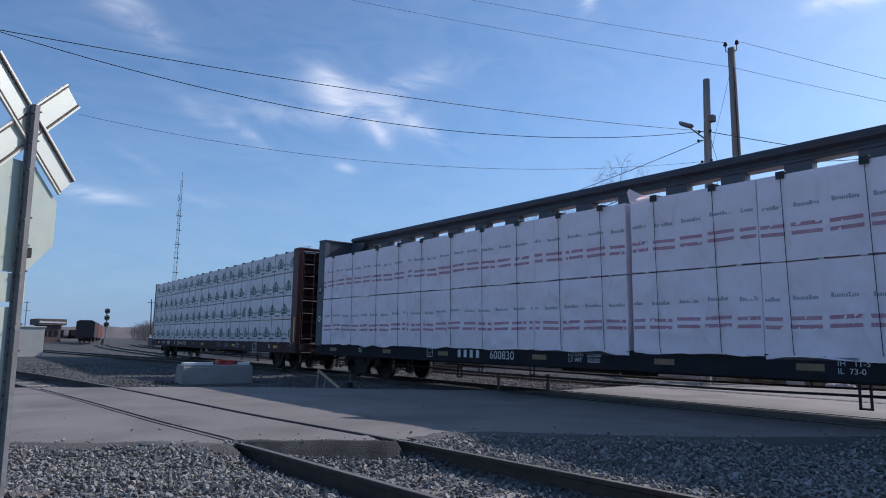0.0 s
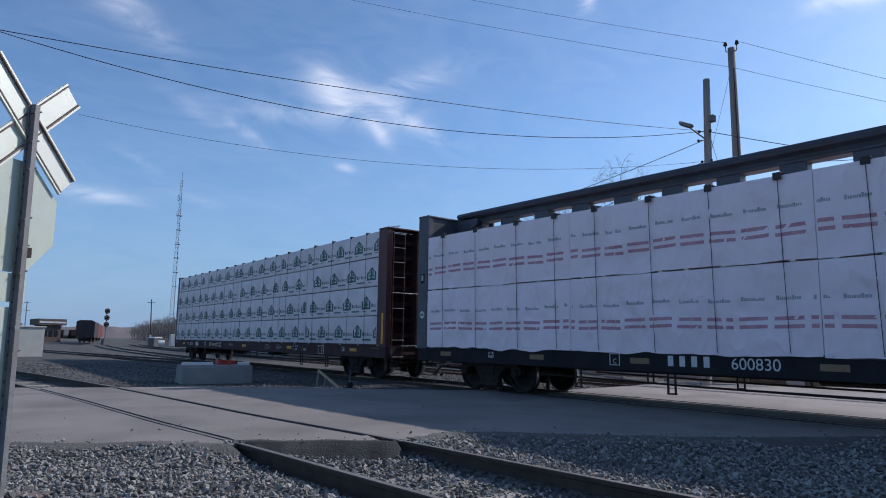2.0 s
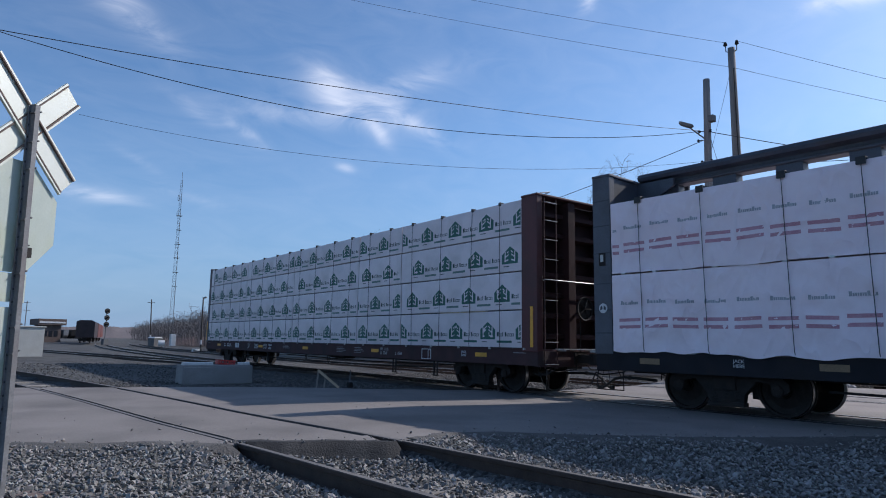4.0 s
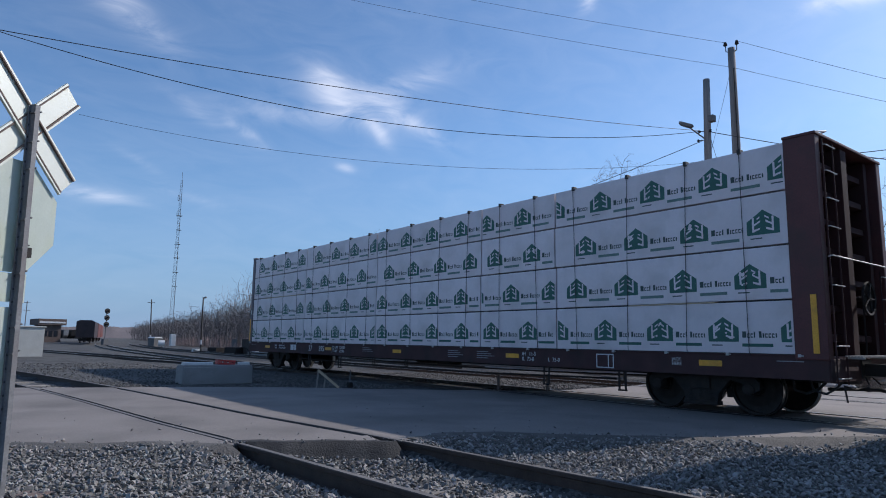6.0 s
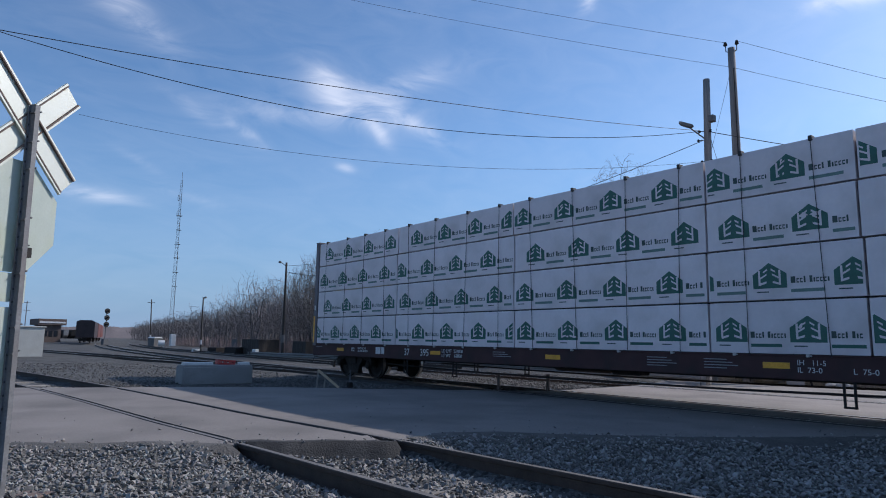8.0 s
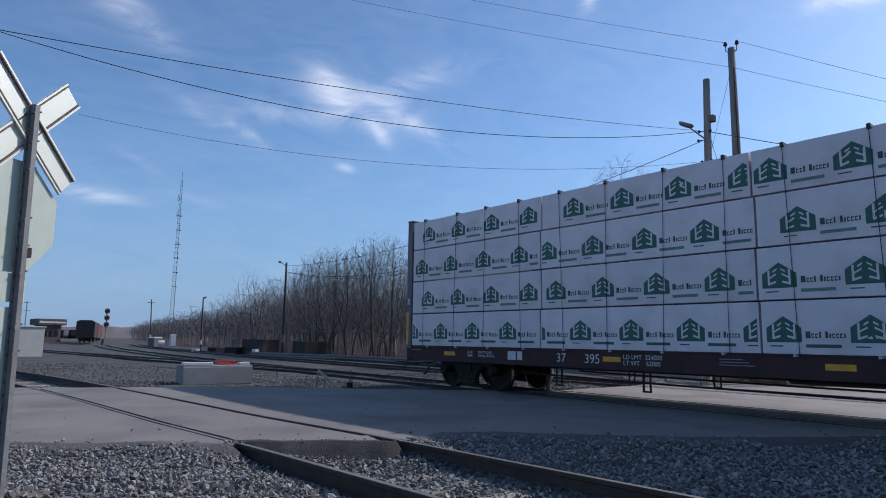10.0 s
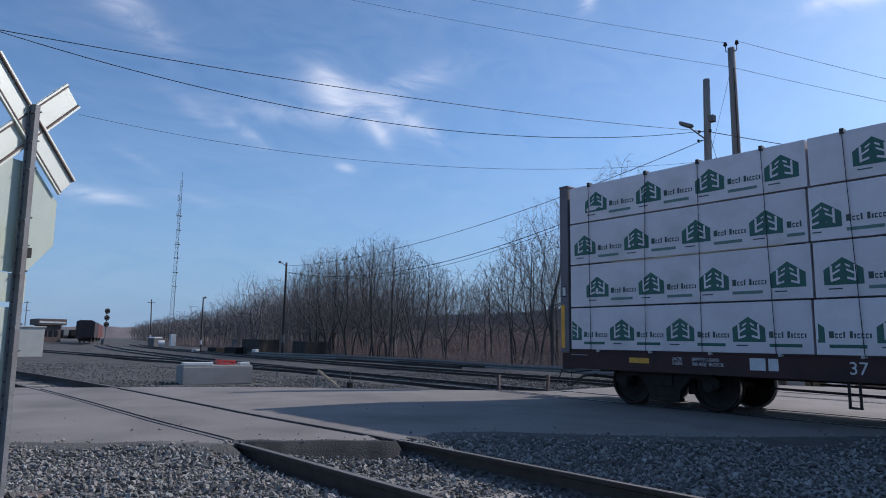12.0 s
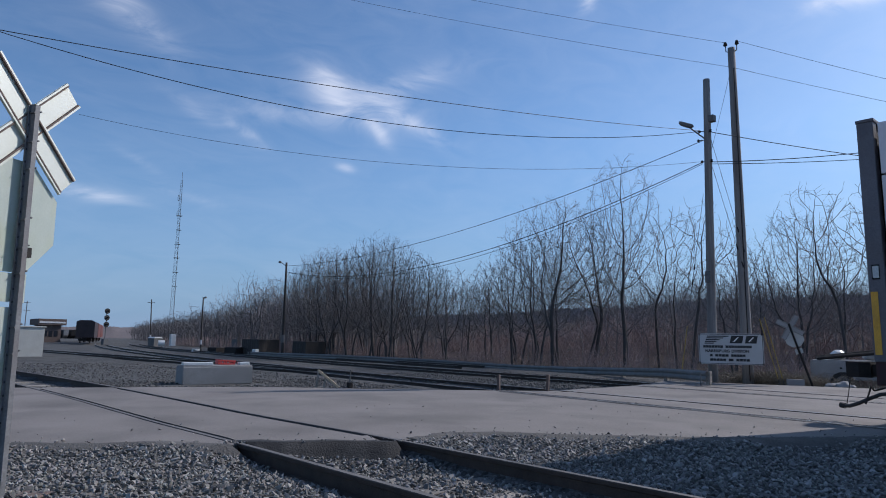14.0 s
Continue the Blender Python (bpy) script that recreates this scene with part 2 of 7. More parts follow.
M_OCTAGON = surf("faded sign sheet back", (0.58, 0.64, 0.57), (0.68, 0.73, 0.65), scale=2.5, rough=0.5, bump=0.03, stain=(0.52, 0.56, 0.36), stain_scale=2.0, stain_amount=0.45, through_light=0.34, grain_mix=0.08)
M_MAROON = surf("faded maroon paint", (0.075, 0.022, 0.022), (0.12, 0.036, 0.033), scale=2, rough=0.6, bump=0.08,
                stain=(0.055, 0.030, 0.024), stain_scale=1.7, stain_amount=0.6)
M_BROWN = surf("grimy oxide brown paint", (0.045, 0.020, 0.021), (0.072, 0.033, 0.032), scale=3, rough=0.85, bump=0.1,
               stain=(0.03, 0.024, 0.022), stain_scale=2.1, stain_amount=0.6)
# plate, ribs and posts of the front end, darker than its columns
M_DARKEND = surf("darker brown end paint", (0.040, 0.017, 0.017), (0.062, 0.028, 0.026), scale=2.2, rough=0.8, bump=0.1, stain=(0.02, 0.017, 0.016), stain_scale=1.9, stain_amount=0.6)
M_CARBLUE = surf("dark blue grey car paint", (0.035, 0.042, 0.055), (0.065, 0.075, 0.092), scale=2.4, rough=0.5, bump=0.06,
                 stain=(0.055, 0.045, 0.038), stain_scale=1.6, stain_amount=0.5)
M_SILL = surf("grimy blue black sill paint", (0.015, 0.015, 0.018), (0.028, 0.028, 0.033), scale=2.4, rough=0.85, bump=0.06,
              stain=(0.03, 0.025, 0.022), stain_scale=1.6, stain_amount=0.5)
M_ENDGREY = surf("dull blue grey end paint", (0.075, 0.082, 0.098), (0.115, 0.122, 0.14), scale=2.4, rough=0.65, bump=0.06, stain=(0.065, 0.06, 0.06), stain_scale=1.6, stain_amount=0.5)
M_COLUMN = surf("chalky grey column paint", (0.115, 0.104, 0.114), (0.17, 0.156, 0.168), scale=2.4, rough=0.6, bump=0.06,
                stain=(0.12, 0.10, 0.095), stain_scale=1.6, stain_amount=0.5)
M_GRIME = surf("greasy black running gear", (0.017, 0.016, 0.016), (0.040, 0.035, 0.032), scale=6, rough=0.75, bump=0.3,
               stain=(0.036, 0.026, 0.02), stain_scale=3.0, stain_amount=0.5)
M_WHEEL = surf("worn wheel steel", (0.017, 0.0145, 0.0135), (0.038, 0.031, 0.027), scale=8, rough=0.6, metal=0.4, bump=0.15)
M_TREAD = surf("bright wheel tread", (0.36, 0.35, 0.34), (0.5, 0.49, 0.48), scale=8, rough=0.35, metal=0.95, bump=0.02)
M_HANDRAIL = surf("chipped white handrail", (0.34, 0.33, 0.33), (0.50, 0.49, 0.48), scale=9, rough=0.45, metal=0.3, bump=0.05)
M_WRAP = surf("white lumber wrap", (0.72, 0.65, 0.66), (0.80, 0.725, 0.735), scale=1.1, rough=0.42, bump=0.05, fine=14, grain_mix=0.06,
              stain=(0.52, 0.475, 0.46), stain_scale=1.3, stain_amount=0.5, vary=0.045, through_light=0.06)
M_PAPER = surf("creased white paper wrap", (0.93, 0.775, 0.815), (0.96, 0.83, 0.86), scale=1.6, rough=0.5, bump=0.45, fine=5, grain_mix=0.08,
               stain=(0.80, 0.67, 0.69), stain_scale=1.1, stain_amount=0.4, vary=0.03, through_light=0.06)


def crumple(m, scale, depth):
    """Adds the folds of crumpled paper to a material's relief."""
    nt = m.node_tree
    b = nt.nodes["Principled BSDF"]
    tc = nt.nodes.new("ShaderNodeTexCoord")
    mp = nt.nodes.new("ShaderNodeMapping")
    mp.inputs["Rotation"].default_value = (0, radians(28), 0)
    mp.inputs["Scale"].default_value = (1.7, 1.0, 0.9)
    nt.links.new(tc.outputs["Object"], mp.inputs["Vector"])
    nz = nt.nodes.new("ShaderNodeTexNoise")
    nz.inputs["Scale"].default_value, nz.inputs["Detail"].default_value, nz.inputs["Distortion"].default_value = scale, 2, 0.35
    nt.links.new(mp.outputs[0], nz.inputs["Vector"])
    c = nt.nodes.new("ShaderNodeMath")
    c.operation = "SUBTRACT"
    nt.links.new(nz.outputs["Fac"], c.inputs[0])
    c.inputs[1].default_value = 0.5
    a = nt.nodes.new("ShaderNodeMath")
    a.operation = "ABSOLUTE"
    nt.links.new(c.outputs[0], a.inputs[0])
    bp = nt.nodes.new("ShaderNodeBump")
    bp.inputs["Strength"].default_value, bp.inputs["Distance"].default_value = 1.0, depth
    bp.invert = True
    nt.links.new(a.outputs[0], bp.inputs["Height"])
    nt.links.new(b.inputs["Normal"].links[0].from_socket, bp.inputs["Normal"])
    nt.links.new(bp.outputs[0], b.inputs["Normal"])


for dull in (M_LITTER, M_TWIG, M_FARTWIG, M_BRUSH):
    dull.node_tree.nodes["Principled BSDF"].inputs["Specular IOR Level"].default_value = 0.05
for greasy in (M_GRIME, M_WHEEL, M_SILL, M_DARKEND):
    greasy.node_tree.nodes["Principled BSDF"].inputs["Specular IOR Level"].default_value = 0.22
crumple(M_PAPER, 1.2, 0.15)
crumple(M_WRAP, 1.1, 0.03)
M_GREEN = surf("green ink", (0.018, 0.095, 0.075), (0.03, 0.13, 0.10), scale=6, rough=0.5, bump=0.0)
M_INK = surf("green black ink", (0.022, 0.05, 0.048), (0.045, 0.08, 0.075), scale=8, rough=0.5, bump=0.0)
M_RED = surf("faded red ink", (0.45, 0.175, 0.24), (0.58, 0.33, 0.37), scale=5, rough=0.5, bump=0.0)
M_GREYINK = surf("pale grey ink", (0.20, 0.20, 0.215), (0.30, 0.30, 0.31), scale=8, rough=0.5, bump=0.0)
M_BANDINK = surf("grey green ink", (0.09, 0.17, 0.15), (0.15, 0.24, 0.21), scale=6, rough=0.5, bump=0.0)
M_PALEINK = surf("faint grey ink", (0.33, 0.33, 0.35), (0.43, 0.43, 0.45), scale=8, rough=0.5, bump=0.0)
M_YELLOW = surf("yellow reflective sheet", (0.66, 0.30, 0.012), (0.80, 0.40, 0.03), scale=6, rough=0.4, bump=0.0, stain=(0.30, 0.16, 0.04), stain_scale=4, stain_amount=0.4)
M_GUARD = surf("dull yellow plastic", (0.36, 0.25, 0.05), (0.48, 0.34, 0.08), scale=6, rough=0.6, bump=0.0)
M_AMBER = surf("dirty amber reflective sheet", (0.17, 0.11, 0.06), (0.26, 0.17, 0.085), scale=6, rough=0.5, bump=0.0)
M_LETTER = surf("stencil white paint", (0.52, 0.52, 0.52), (0.66, 0.66, 0.66), scale=9, rough=0.6, bump=0.0)
# steel of the straps; also the painted shade between the lumber tiers
M_STRAP_SHADE = surf("dark steel strap and gap shade", (0.02, 0.022, 0.028), (0.05, 0.052, 0.06), scale=10, rough=0.5, metal=0.3, bump=0.05)
M_LUMBER = surf("fresh sawn softwood", (0.52, 0.40, 0.26), (0.68, 0.54, 0.37), scale=6, rough=0.8, bump=0.2, stretch=(0.3, 6, 9))
M_BLACK = surf("black paint", (0.012, 0.012, 0.013), (0.03, 0.03, 0.03), scale=6, rough=0.6, bump=0.05)
# white paint taken down to grey, with the truck's shade in the colour
M_TRUCK = surf("white vehicle paint greyed for shade", (0.25, 0.25, 0.245), (0.34, 0.34, 0.335), scale=2, rough=0.45, bump=0.02, stain=(0.26, 0.24, 0.22), stain_scale=1.5, stain_amount=0.5)
M_BOARD = surf("dull white sign paint", (0.46, 0.46, 0.45), (0.56, 0.56, 0.55), scale=3, rough=0.5, bump=0.03, stain=(0.36, 0.35, 0.33), stain_scale=1.5, stain_amount=0.4)
M_REDPLASTIC = surf("red plastic", (0.42, 0.035, 0.03), (0.55, 0.06, 0.05), scale=5, rough=0.45, bump=0.05)
M_BOXCAR_A = surf("black brown boxcar paint", (0.025, 0.016, 0.017), (0.05, 0.03, 0.03), scale=1.2, rough=0.6, bump=0.1)
M_BOXCAR_B = surf("rust red boxcar paint", (0.10, 0.034, 0.03), (0.15, 0.05, 0.042), scale=1.2, rough=0.6, bump=0.1)
M_BRICK = surf("dull brown cladding", (0.11, 0.08, 0.07), (0.17, 0.125, 0.105), scale=2, rough=0.85, bump=0.2)
M_GLASS = surf("dark window glass", (0.02, 0.025, 0.03), (0.035, 0.04, 0.05), scale=2, rough=0.12, bump=0.0, rough_var=0.04)
# pale tone for the bright sky that shows through the handhold slots
M_SLOT_SKY = surf("pale sky tone for slots", (0.5, 0.5, 0.48), (0.62, 0.62, 0.6), scale=4, rough=0.2, bump=0.0, rough_var=0.05)


# ---- mesh helpers ----
def add_box(bm, a, b, chamfer=0.0):
    vs = [bm.verts.new((x, y, z)) for z in (a[2], b[2]) for y in (a[1], b[1]) for x in (a[0], b[0])]
    fs = [bm.faces.new([vs[i] for i in f]) for f in ((0, 2, 3, 1), (4, 5, 7, 6), (0, 1, 5, 4), (2, 6, 7, 3), (0, 4, 6, 2), (1, 3, 7, 5))]
    if chamfer:
        bmesh.ops.bevel(bm, geom=list({e for f in fs for e in f.edges}), offset=chamfer, segments=2, affect="EDGES", profile=0.6)
    return vs


def add_tube(bm, points, radius, sides=8, end_radius=None):
    """A tube along points; its radius may taper."""
    pts = [Vector(p) for p in points]
    rings = []
    for i, p in enumerate(pts):
        d = (pts[min(i + 1, len(pts) - 1)] - pts[max(i - 1, 0)]).normalized()
        u = d.orthogonal().normalized() if not rings else (rings[-1][1] - d * rings[-1][1].dot(d)).normalized()
        v = d.cross(u)
        r = radius if end_radius is None else radius + (end_radius - radius) * i / (len(pts) - 1)
        rings.append(([bm.verts.new(p + (u * math.cos(2 * math.pi * k / sides) + v * math.sin(2 * math.pi * k / sides)) * r) for k in range(sides)], u))
    for (a, _), (b, _) in zip(rings, rings[1:]):
        for k in range(sides):
            bm.faces.new((a[k], a[(k + 1) % sides], b[(k + 1) % sides], b[k]))
    bm.faces.new(rings[0][0][::-1])
    bm.faces.new(rings[-1][0])


def add_lathe(bm, profile, axis="y", centre=(0, 0, 0), sides=24):
    """Turns (radius, along) pairs about an axis."""
    c = Vector(centre)
    rings = []
    for r, h in profile:
        ring = []
        for k in range(sides):
            a = 2 * math.pi * k / sides
            p = {"y": (r * math.cos(a), h, r * math.sin(a)), "z": (r * math.cos(a), r * math.sin(a), h), "x": (h, r * math.cos(a), r * math.sin(a))}[axis]
            ring.append(bm.verts.new(c + Vector(p)))
        rings.append(ring)
    for a, b in zip(rings, rings[1:]):
        for k in range(sides):
            bm.faces.new((a[k], a[(k + 1) % sides], b[(k + 1) % sides], b[k]))
    bm.faces.new(rings[0])
    bm.faces.new(rings[-1][::-1])


def add_prism(bm, outline, along, offset):
    """An outline of 2D points pushed along an axis from offset[0] to offset[1]."""
    def place(p, h):
        return {"x": (h, p[0], p[1]), "y": (p[0], h, p[1]), "z": (p[0], p[1], h)}[along]
    a = [bm.verts.new(place(p, offset[0])) for p in outline]
    b = [bm.verts.new(place(p, offset[1])) for p in outline]
    n = len(outline)
    for i in range(n):
        bm.faces.new((a[i], a[(i + 1) % n], b[(i + 1) % n], b[i]))
    bm.faces.new(a[::-1])
    bm.faces.new(b)


def finish(name, bm, material, smooth=False):
    bmesh.ops.recalc_face_normals(bm, faces=bm.faces)
    me = bpy.data.meshes.new(name)
    bm.to_mesh(me)
    bm.free()
    for m in material if isinstance(material, (list, tuple)) else (material,):
        me.materials.append(m)
    if smooth:
        me.shade_smooth()
    return me


def part(name, bm, material, parent, label="", smooth=False):
    ob = new(name, finish(name, bm, material, smooth))
    ob.parent = parent
    return tagged(ob, label)


def thing(name, bm, material, label, category, group="", kind="", smooth=False):
    return tagged(new(name, finish(name, bm, material, smooth)), label, category, group, kind)


def holder(name, m, label, category, group="", kind=""):
    ob = new(name)
    ob.empty_display_size = 0.2
    ob.matrix_world = m
    return tagged(ob, label, category, group, kind)


def arrays(name, verts, faces, material, smooth=False):
    me = bpy.data.meshes.new(name)
    me.from_pydata(verts, [], faces)
    me.materials.append(material)
    if smooth:
        me.shade_smooth()
    return me


def lettering(words, size, m, parent, material, name="lettering", space=1.0, label="", bold=0.0):
    c = bpy.data.curves.new(name, "FONT")
    c.body, c.size, c.extrude, c.space_line, c.align_x = words, size, 0.0015, 0.95, "LEFT"
    c.space_character = space
    c.offset = bold
    tmp = new(name, c)
    bpy.context.view_layer.update()
    me = bpy.data.meshes.new_from_object(tmp.evaluated_get(bpy.context.evaluated_depsgraph_get()))
    bpy.data.objects.remove(tmp)
    me.materials.clear()
    me.materials.append(material)
    ob = new(name, me)
    ob.parent = parent
    ob.matrix_basis = m
    return tagged(ob, label, kind="stuff")


def smooth_step(a, b, v):
    t = min(1, max(0, (v - a) / (b - a)))
    return t * t * (3 - 2 * t)


def inside(poly, x, y):
    hit, j = False, len(poly) - 1
    for i in range(len(poly)):
        (xi, yi), (xj, yj) = poly[i], poly[j]
        if (yi > y) != (yj > y) and x < (xj - xi) * (y - yi) / (yj - yi) + xi:
            hit = not hit
        j = i
    return hit


# ---- plan of the place ----
def y_track(x):
    """Centre line of the main track: straight at the crossing, bending away beyond it."""
    return 12.36 + 0.016 * float(np.logaddexp(0, (7.206 - x) / 4)) ** 2


def y_front(x):
    """Centre line of the siding in front."""
    return 3.86 + 0.03 * (x + 6.0) - 0.003 * max(0.0, -12.0 - x) ** 2


def y_second(x):
    return y_track(x) + 5.2


def y_third(x):
    return y_track(x) + 9.6 + 0.0022 * max(0.0, -30.0 - x) ** 2


def rail_z(x, y):
    """Height of the rail heads and of the pavement, which falls a little towards the main track."""
    return 0.055 * (1 - smooth_step(6.0, 10.5, y)) + 0.03 * smooth_step(-10.0, -6.0, x) * (1 - smooth_step(4.9, 7.0, y))


ROAD = [(-17.6, 1.6), (-16.2, 4.5), (-15.3, 6.5), (-14.5, 8.3), (-12.45, 11.05), (-10.9, 13.06), (-10.9, 16.0), (-11.3, 18.6), (-11.9, 20.2),
        (-8.4, 21.9), (-3.0, 24.2), (12.0, 30.0), (22.0, 26.0), (9.0, 15.5), (0.2, 14.6), (-1.6, 12.4), (-2.8, 10.6), (-3.95, 8.55), (-4.45, 7.75),
        (-5.32, 6.69), (-5.85, 6.1), (-6.15, 5.5), (-6.0, 5.05), (-5.92, 4.4), (-6.31, 3.95), (-6.55, 3.5), (-6.85, 3.15), (-6.8, 2.85), (-7.16, 2.6),
        (-7.5, 2.25), (-7.75, 1.8), (-8.0, 1.45), (-8.4, 1.0), (-9.5, -0.6), (-10.6, -3.0), (-10.8, -3.15), (-24.0, -3.15)]
ROAD_NEAR = [p for p in ROAD if p[0] > -10.7 and p[1] < 12 and p[0] < -1.5 and p not in ((-10.9, 13.06),)]


def road_gap(x, y):
    """Distance to the near edge of the road."""
    best = 9.0
    for (ax, ay), (bx, by) in zip(ROAD_NEAR, ROAD_NEAR[1:]):
        t = max(0, min(1, ((x - ax) * (bx - ax) + (y - ay) * (by - ay)) / ((bx - ax) ** 2 + (by - ay) ** 2)))
        best = min(best, math.hypot(x - ax - t * (bx - ax), y - ay - t * (by - ay)))
    return best


def ground_z(x, y):
    z = rail_z(x, y) - 0.095 + 0.025 * noise.noise(Vector((x * 0.9, y * 0.9, 3.1)))
    d = y - y_front(x)
    if -11 < x < 0 and -1 < y < 13:
        z += 0.065 * (1 - smooth_step(0.1, 0.9, road_gap(x, y)))
    if abs(d) < 0.72:
        z = rail_z(x, y) - 0.14 - 0.055 * smooth_step(0.15, 0.9, road_gap(x, y)) + 0.03 * noise.noise(Vector((x * 1.6, y * 1.6, 8)))
    elif d < 0:
        z -= 0.10 * (1 - smooth_step(0.72, 1.25, -d))
    for f in (y_track, y_second):
        d = abs(y - f(x))
        if d < 0.62:
            z -= 0.05
        elif 2.2 < d < 4.0:
            z -= 0.04 * smooth_step(2.2, 3.2, d)
    z -= 0.18 * smooth_step(22.5, 27.0, y)
    far = math.hypot(x, y)
    return z - 0.25 * smooth_step(60, 160, far) * (0.3 if y < 60 else 0)


def make_ground():
    xs = sorted({*np.arange(-24, 4.01, 0.25).round(3).tolist(), *np.arange(-60, -24, 1.5).tolist(), -75, -95, -130, -200, -400, -900, -2500, 6, 10, 16, 25, 45, 90, 200, 600, 2500})
    ys = sorted({*np.arange(-2, 24.01, 0.25).round(3).tolist(), *np.arange(25, 45, 1.5).tolist(), -4, -8, -15, -40, -120, -400, -2500, 55, 75, 110, 200, 500, 2500})
    verts = [(x, y, ground_z(x, y)) for y in ys for x in xs]
    n = len(xs)
    faces = [(j * n + i, j * n + i + 1, (j + 1) * n + i + 1, (j + 1) * n + i) for j in range(len(ys) - 1) for i in range(n - 1)]
    tagged(new("ground", arrays("ground", verts, faces, M_GRAVEL, True)), "grey crushed stone ballast and dirt ground", "ground", kind="structure")
    # wooded bank behind the yard
    bxs = [-420, -320, -240, -180, -140, -110, -90, -75, -62, -50, -42, -34, -27, -20, -13, -6, 2, 12, 30, 60, 120, 300]
    verts, faces, rows = [], [], ((0, -0.35), (3, -0.25), (8, 0.0), (14, 0.5), (20, 1.0), (28, 1.7), (40, 2.6), (60, 4.2), (90, 6.2), (115, 6.6), (220, -3.0))
    for x in bxs:
        base = 27.0 if x > -60 else 27.0 + (-60 - x) * 0.24
        for d, h in rows:
            verts.append((x, base + d + 1.2 * noise.noise(Vector((x * 0.06, d * 0.05, 0))), (h + (0.35 * noise.noise(Vector((x * 0.15, d * 0.2, 7))) if d else 0)) ))
    k = len(rows)
    for i in range(len(bxs) - 1):
        for j in range(k - 1):
            faces.append((i * k + j, (i + 1) * k + j, (i + 1) * k + j + 1, i * k + j + 1))
    tagged(new("hillside", arrays("hillside", verts, faces, M_LITTER, True)), "brown leaf-littered bank under the bare woods", "ground", kind="structure")
    # far ridge on the skyline
    verts, faces = [], []
    rng = random.Random(31)
    for i in range(1401):
        a, i = radians(178 - i * 0.1), i * 0.1
        h = float(np.interp(178 - i, (40, 90, 111, 120, 130, 141, 150, 160, 170, 178), (40, 44, 42, 35, 30, 26, 19, 12, 9, 6))) + 2.5 * noise.noise(Vector((i * 0.15, 0, 2))) + 0.9 * noise.noise(Vector((i * 0.9, 0, 5)))
        for r, z in ((612, -3), (639, max(3, h * 0.92)), (640, max(3, h * 0.92) + 0.2 + 0.07 * h * rng.random() ** 1.4), (900, 0)):
            verts.append((r * math.cos(a) - 60, r * math.sin(a) * 0.9, z))
    for i in range(1400):
        for j in range(3):
            faces.append((i * 4 + j, (i + 1) * 4 + j, (i + 1) * 4 + j + 1, i * 4 + j + 1))
    tagged(new("far_ridge", arrays("far_ridge", verts, faces, M_RIDGE)), "low wooded ridge far behind the rail yard", "backdrop", kind="structure")


def make_bounce_slab():
    """Unseen concrete slab behind the camera, added to bounce sunlight onto the load."""
    bm = bmesh.new()
    add_box(bm, (-55.0, -45.0, -0.30), (45.0, -3.2, 0.0), 0.02)
    thing("pavement", bm, M_BOUNCE, "unseen pale slab behind the camera, added to bounce light", "pavement", kind="structure")


def make_road():
    """The asphalt: a fine mesh inside the outline, with an open flangeway along the inner side of each rail."""
    def top(x, y):
        return rail_z(x, y) - 0.009 + 0.003 * noise.noise(Vector((x * 0.6, y * 0.6, 0)))
    outline = []
    for (ax, ay), (bx, by) in zip(ROAD, ROAD[1:] + ROAD[:1]):
        n = max(1, int(math.hypot(bx - ax, by - ay) / 0.25))
        for i in range(n):
            x, y = ax + (bx - ax) * i / n, ay + (by - ay) * i / n
            j = 0.10 * noise.noise(Vector((x * 1.7, y * 1.7, 5))) + 0.05 * noise.noise(Vector((x * 6, y * 6, 1)))
            outline.append((x + j, y + j * 0.4))
    pts = [Vector(p) for p in outline]
    edges = [(i, (i + 1) % len(pts)) for i in range(len(pts))]
    lines = [(f, side, off) for f in (y_front, y_track, y_second) for side in (-1, 1) for off in (0.7525 - 0.110, 0.7525 - 0.036)]
    for f, side, off in lines:
        prev = None
        for x in np.arange(-17.0, 4.0, 0.4):
            y = f(x) + side * off
            ok = all(inside(ROAD, x + dx, y + dy) for dx, dy in ((-0.3, 0), (0.3, 0), (0, -0.3), (0, 0.3)))
            if ok:
                pts.append(Vector((x, y)))
                if prev is not None:
                    edges.append((prev, len(pts) - 1))
                prev = len(pts) - 1
            else:
                prev = None
    for x in np.arange(-24.0, 12.0, 0.45):
        for y in np.arange(-3.0, 28.0, 0.45):
            if inside(ROAD, x, y) and all(abs(abs(y - f(x)) - 0.68) > 0.14 for f in (y_front, y_track, y_second)):
                pts.append(Vector((x, y)))
    vs, _, fs, _, _, _ = delaunay_2d_cdt(pts, edges, [], 1, 1e-5)
    bm = bmesh.new()
    up = [bm.verts.new((v.x, v.y, top(v.x, v.y))) for v in vs]
    for f in fs:
        c = sum((vs[i] for i in f), Vector((0, 0))) / len(f)
        if -16.6 < c.x < 3.6 and any(0.643 < abs(c.y - g(c.x)) < 0.716 for g in (y_front, y_track, y_second)):
            continue
        bm.faces.new([up[i] for i in f])
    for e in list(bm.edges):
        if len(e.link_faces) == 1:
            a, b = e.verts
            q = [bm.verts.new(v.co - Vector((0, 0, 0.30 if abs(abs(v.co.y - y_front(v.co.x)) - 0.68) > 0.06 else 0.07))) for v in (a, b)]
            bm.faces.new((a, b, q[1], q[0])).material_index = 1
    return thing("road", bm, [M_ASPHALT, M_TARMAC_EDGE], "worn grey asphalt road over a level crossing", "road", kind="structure")


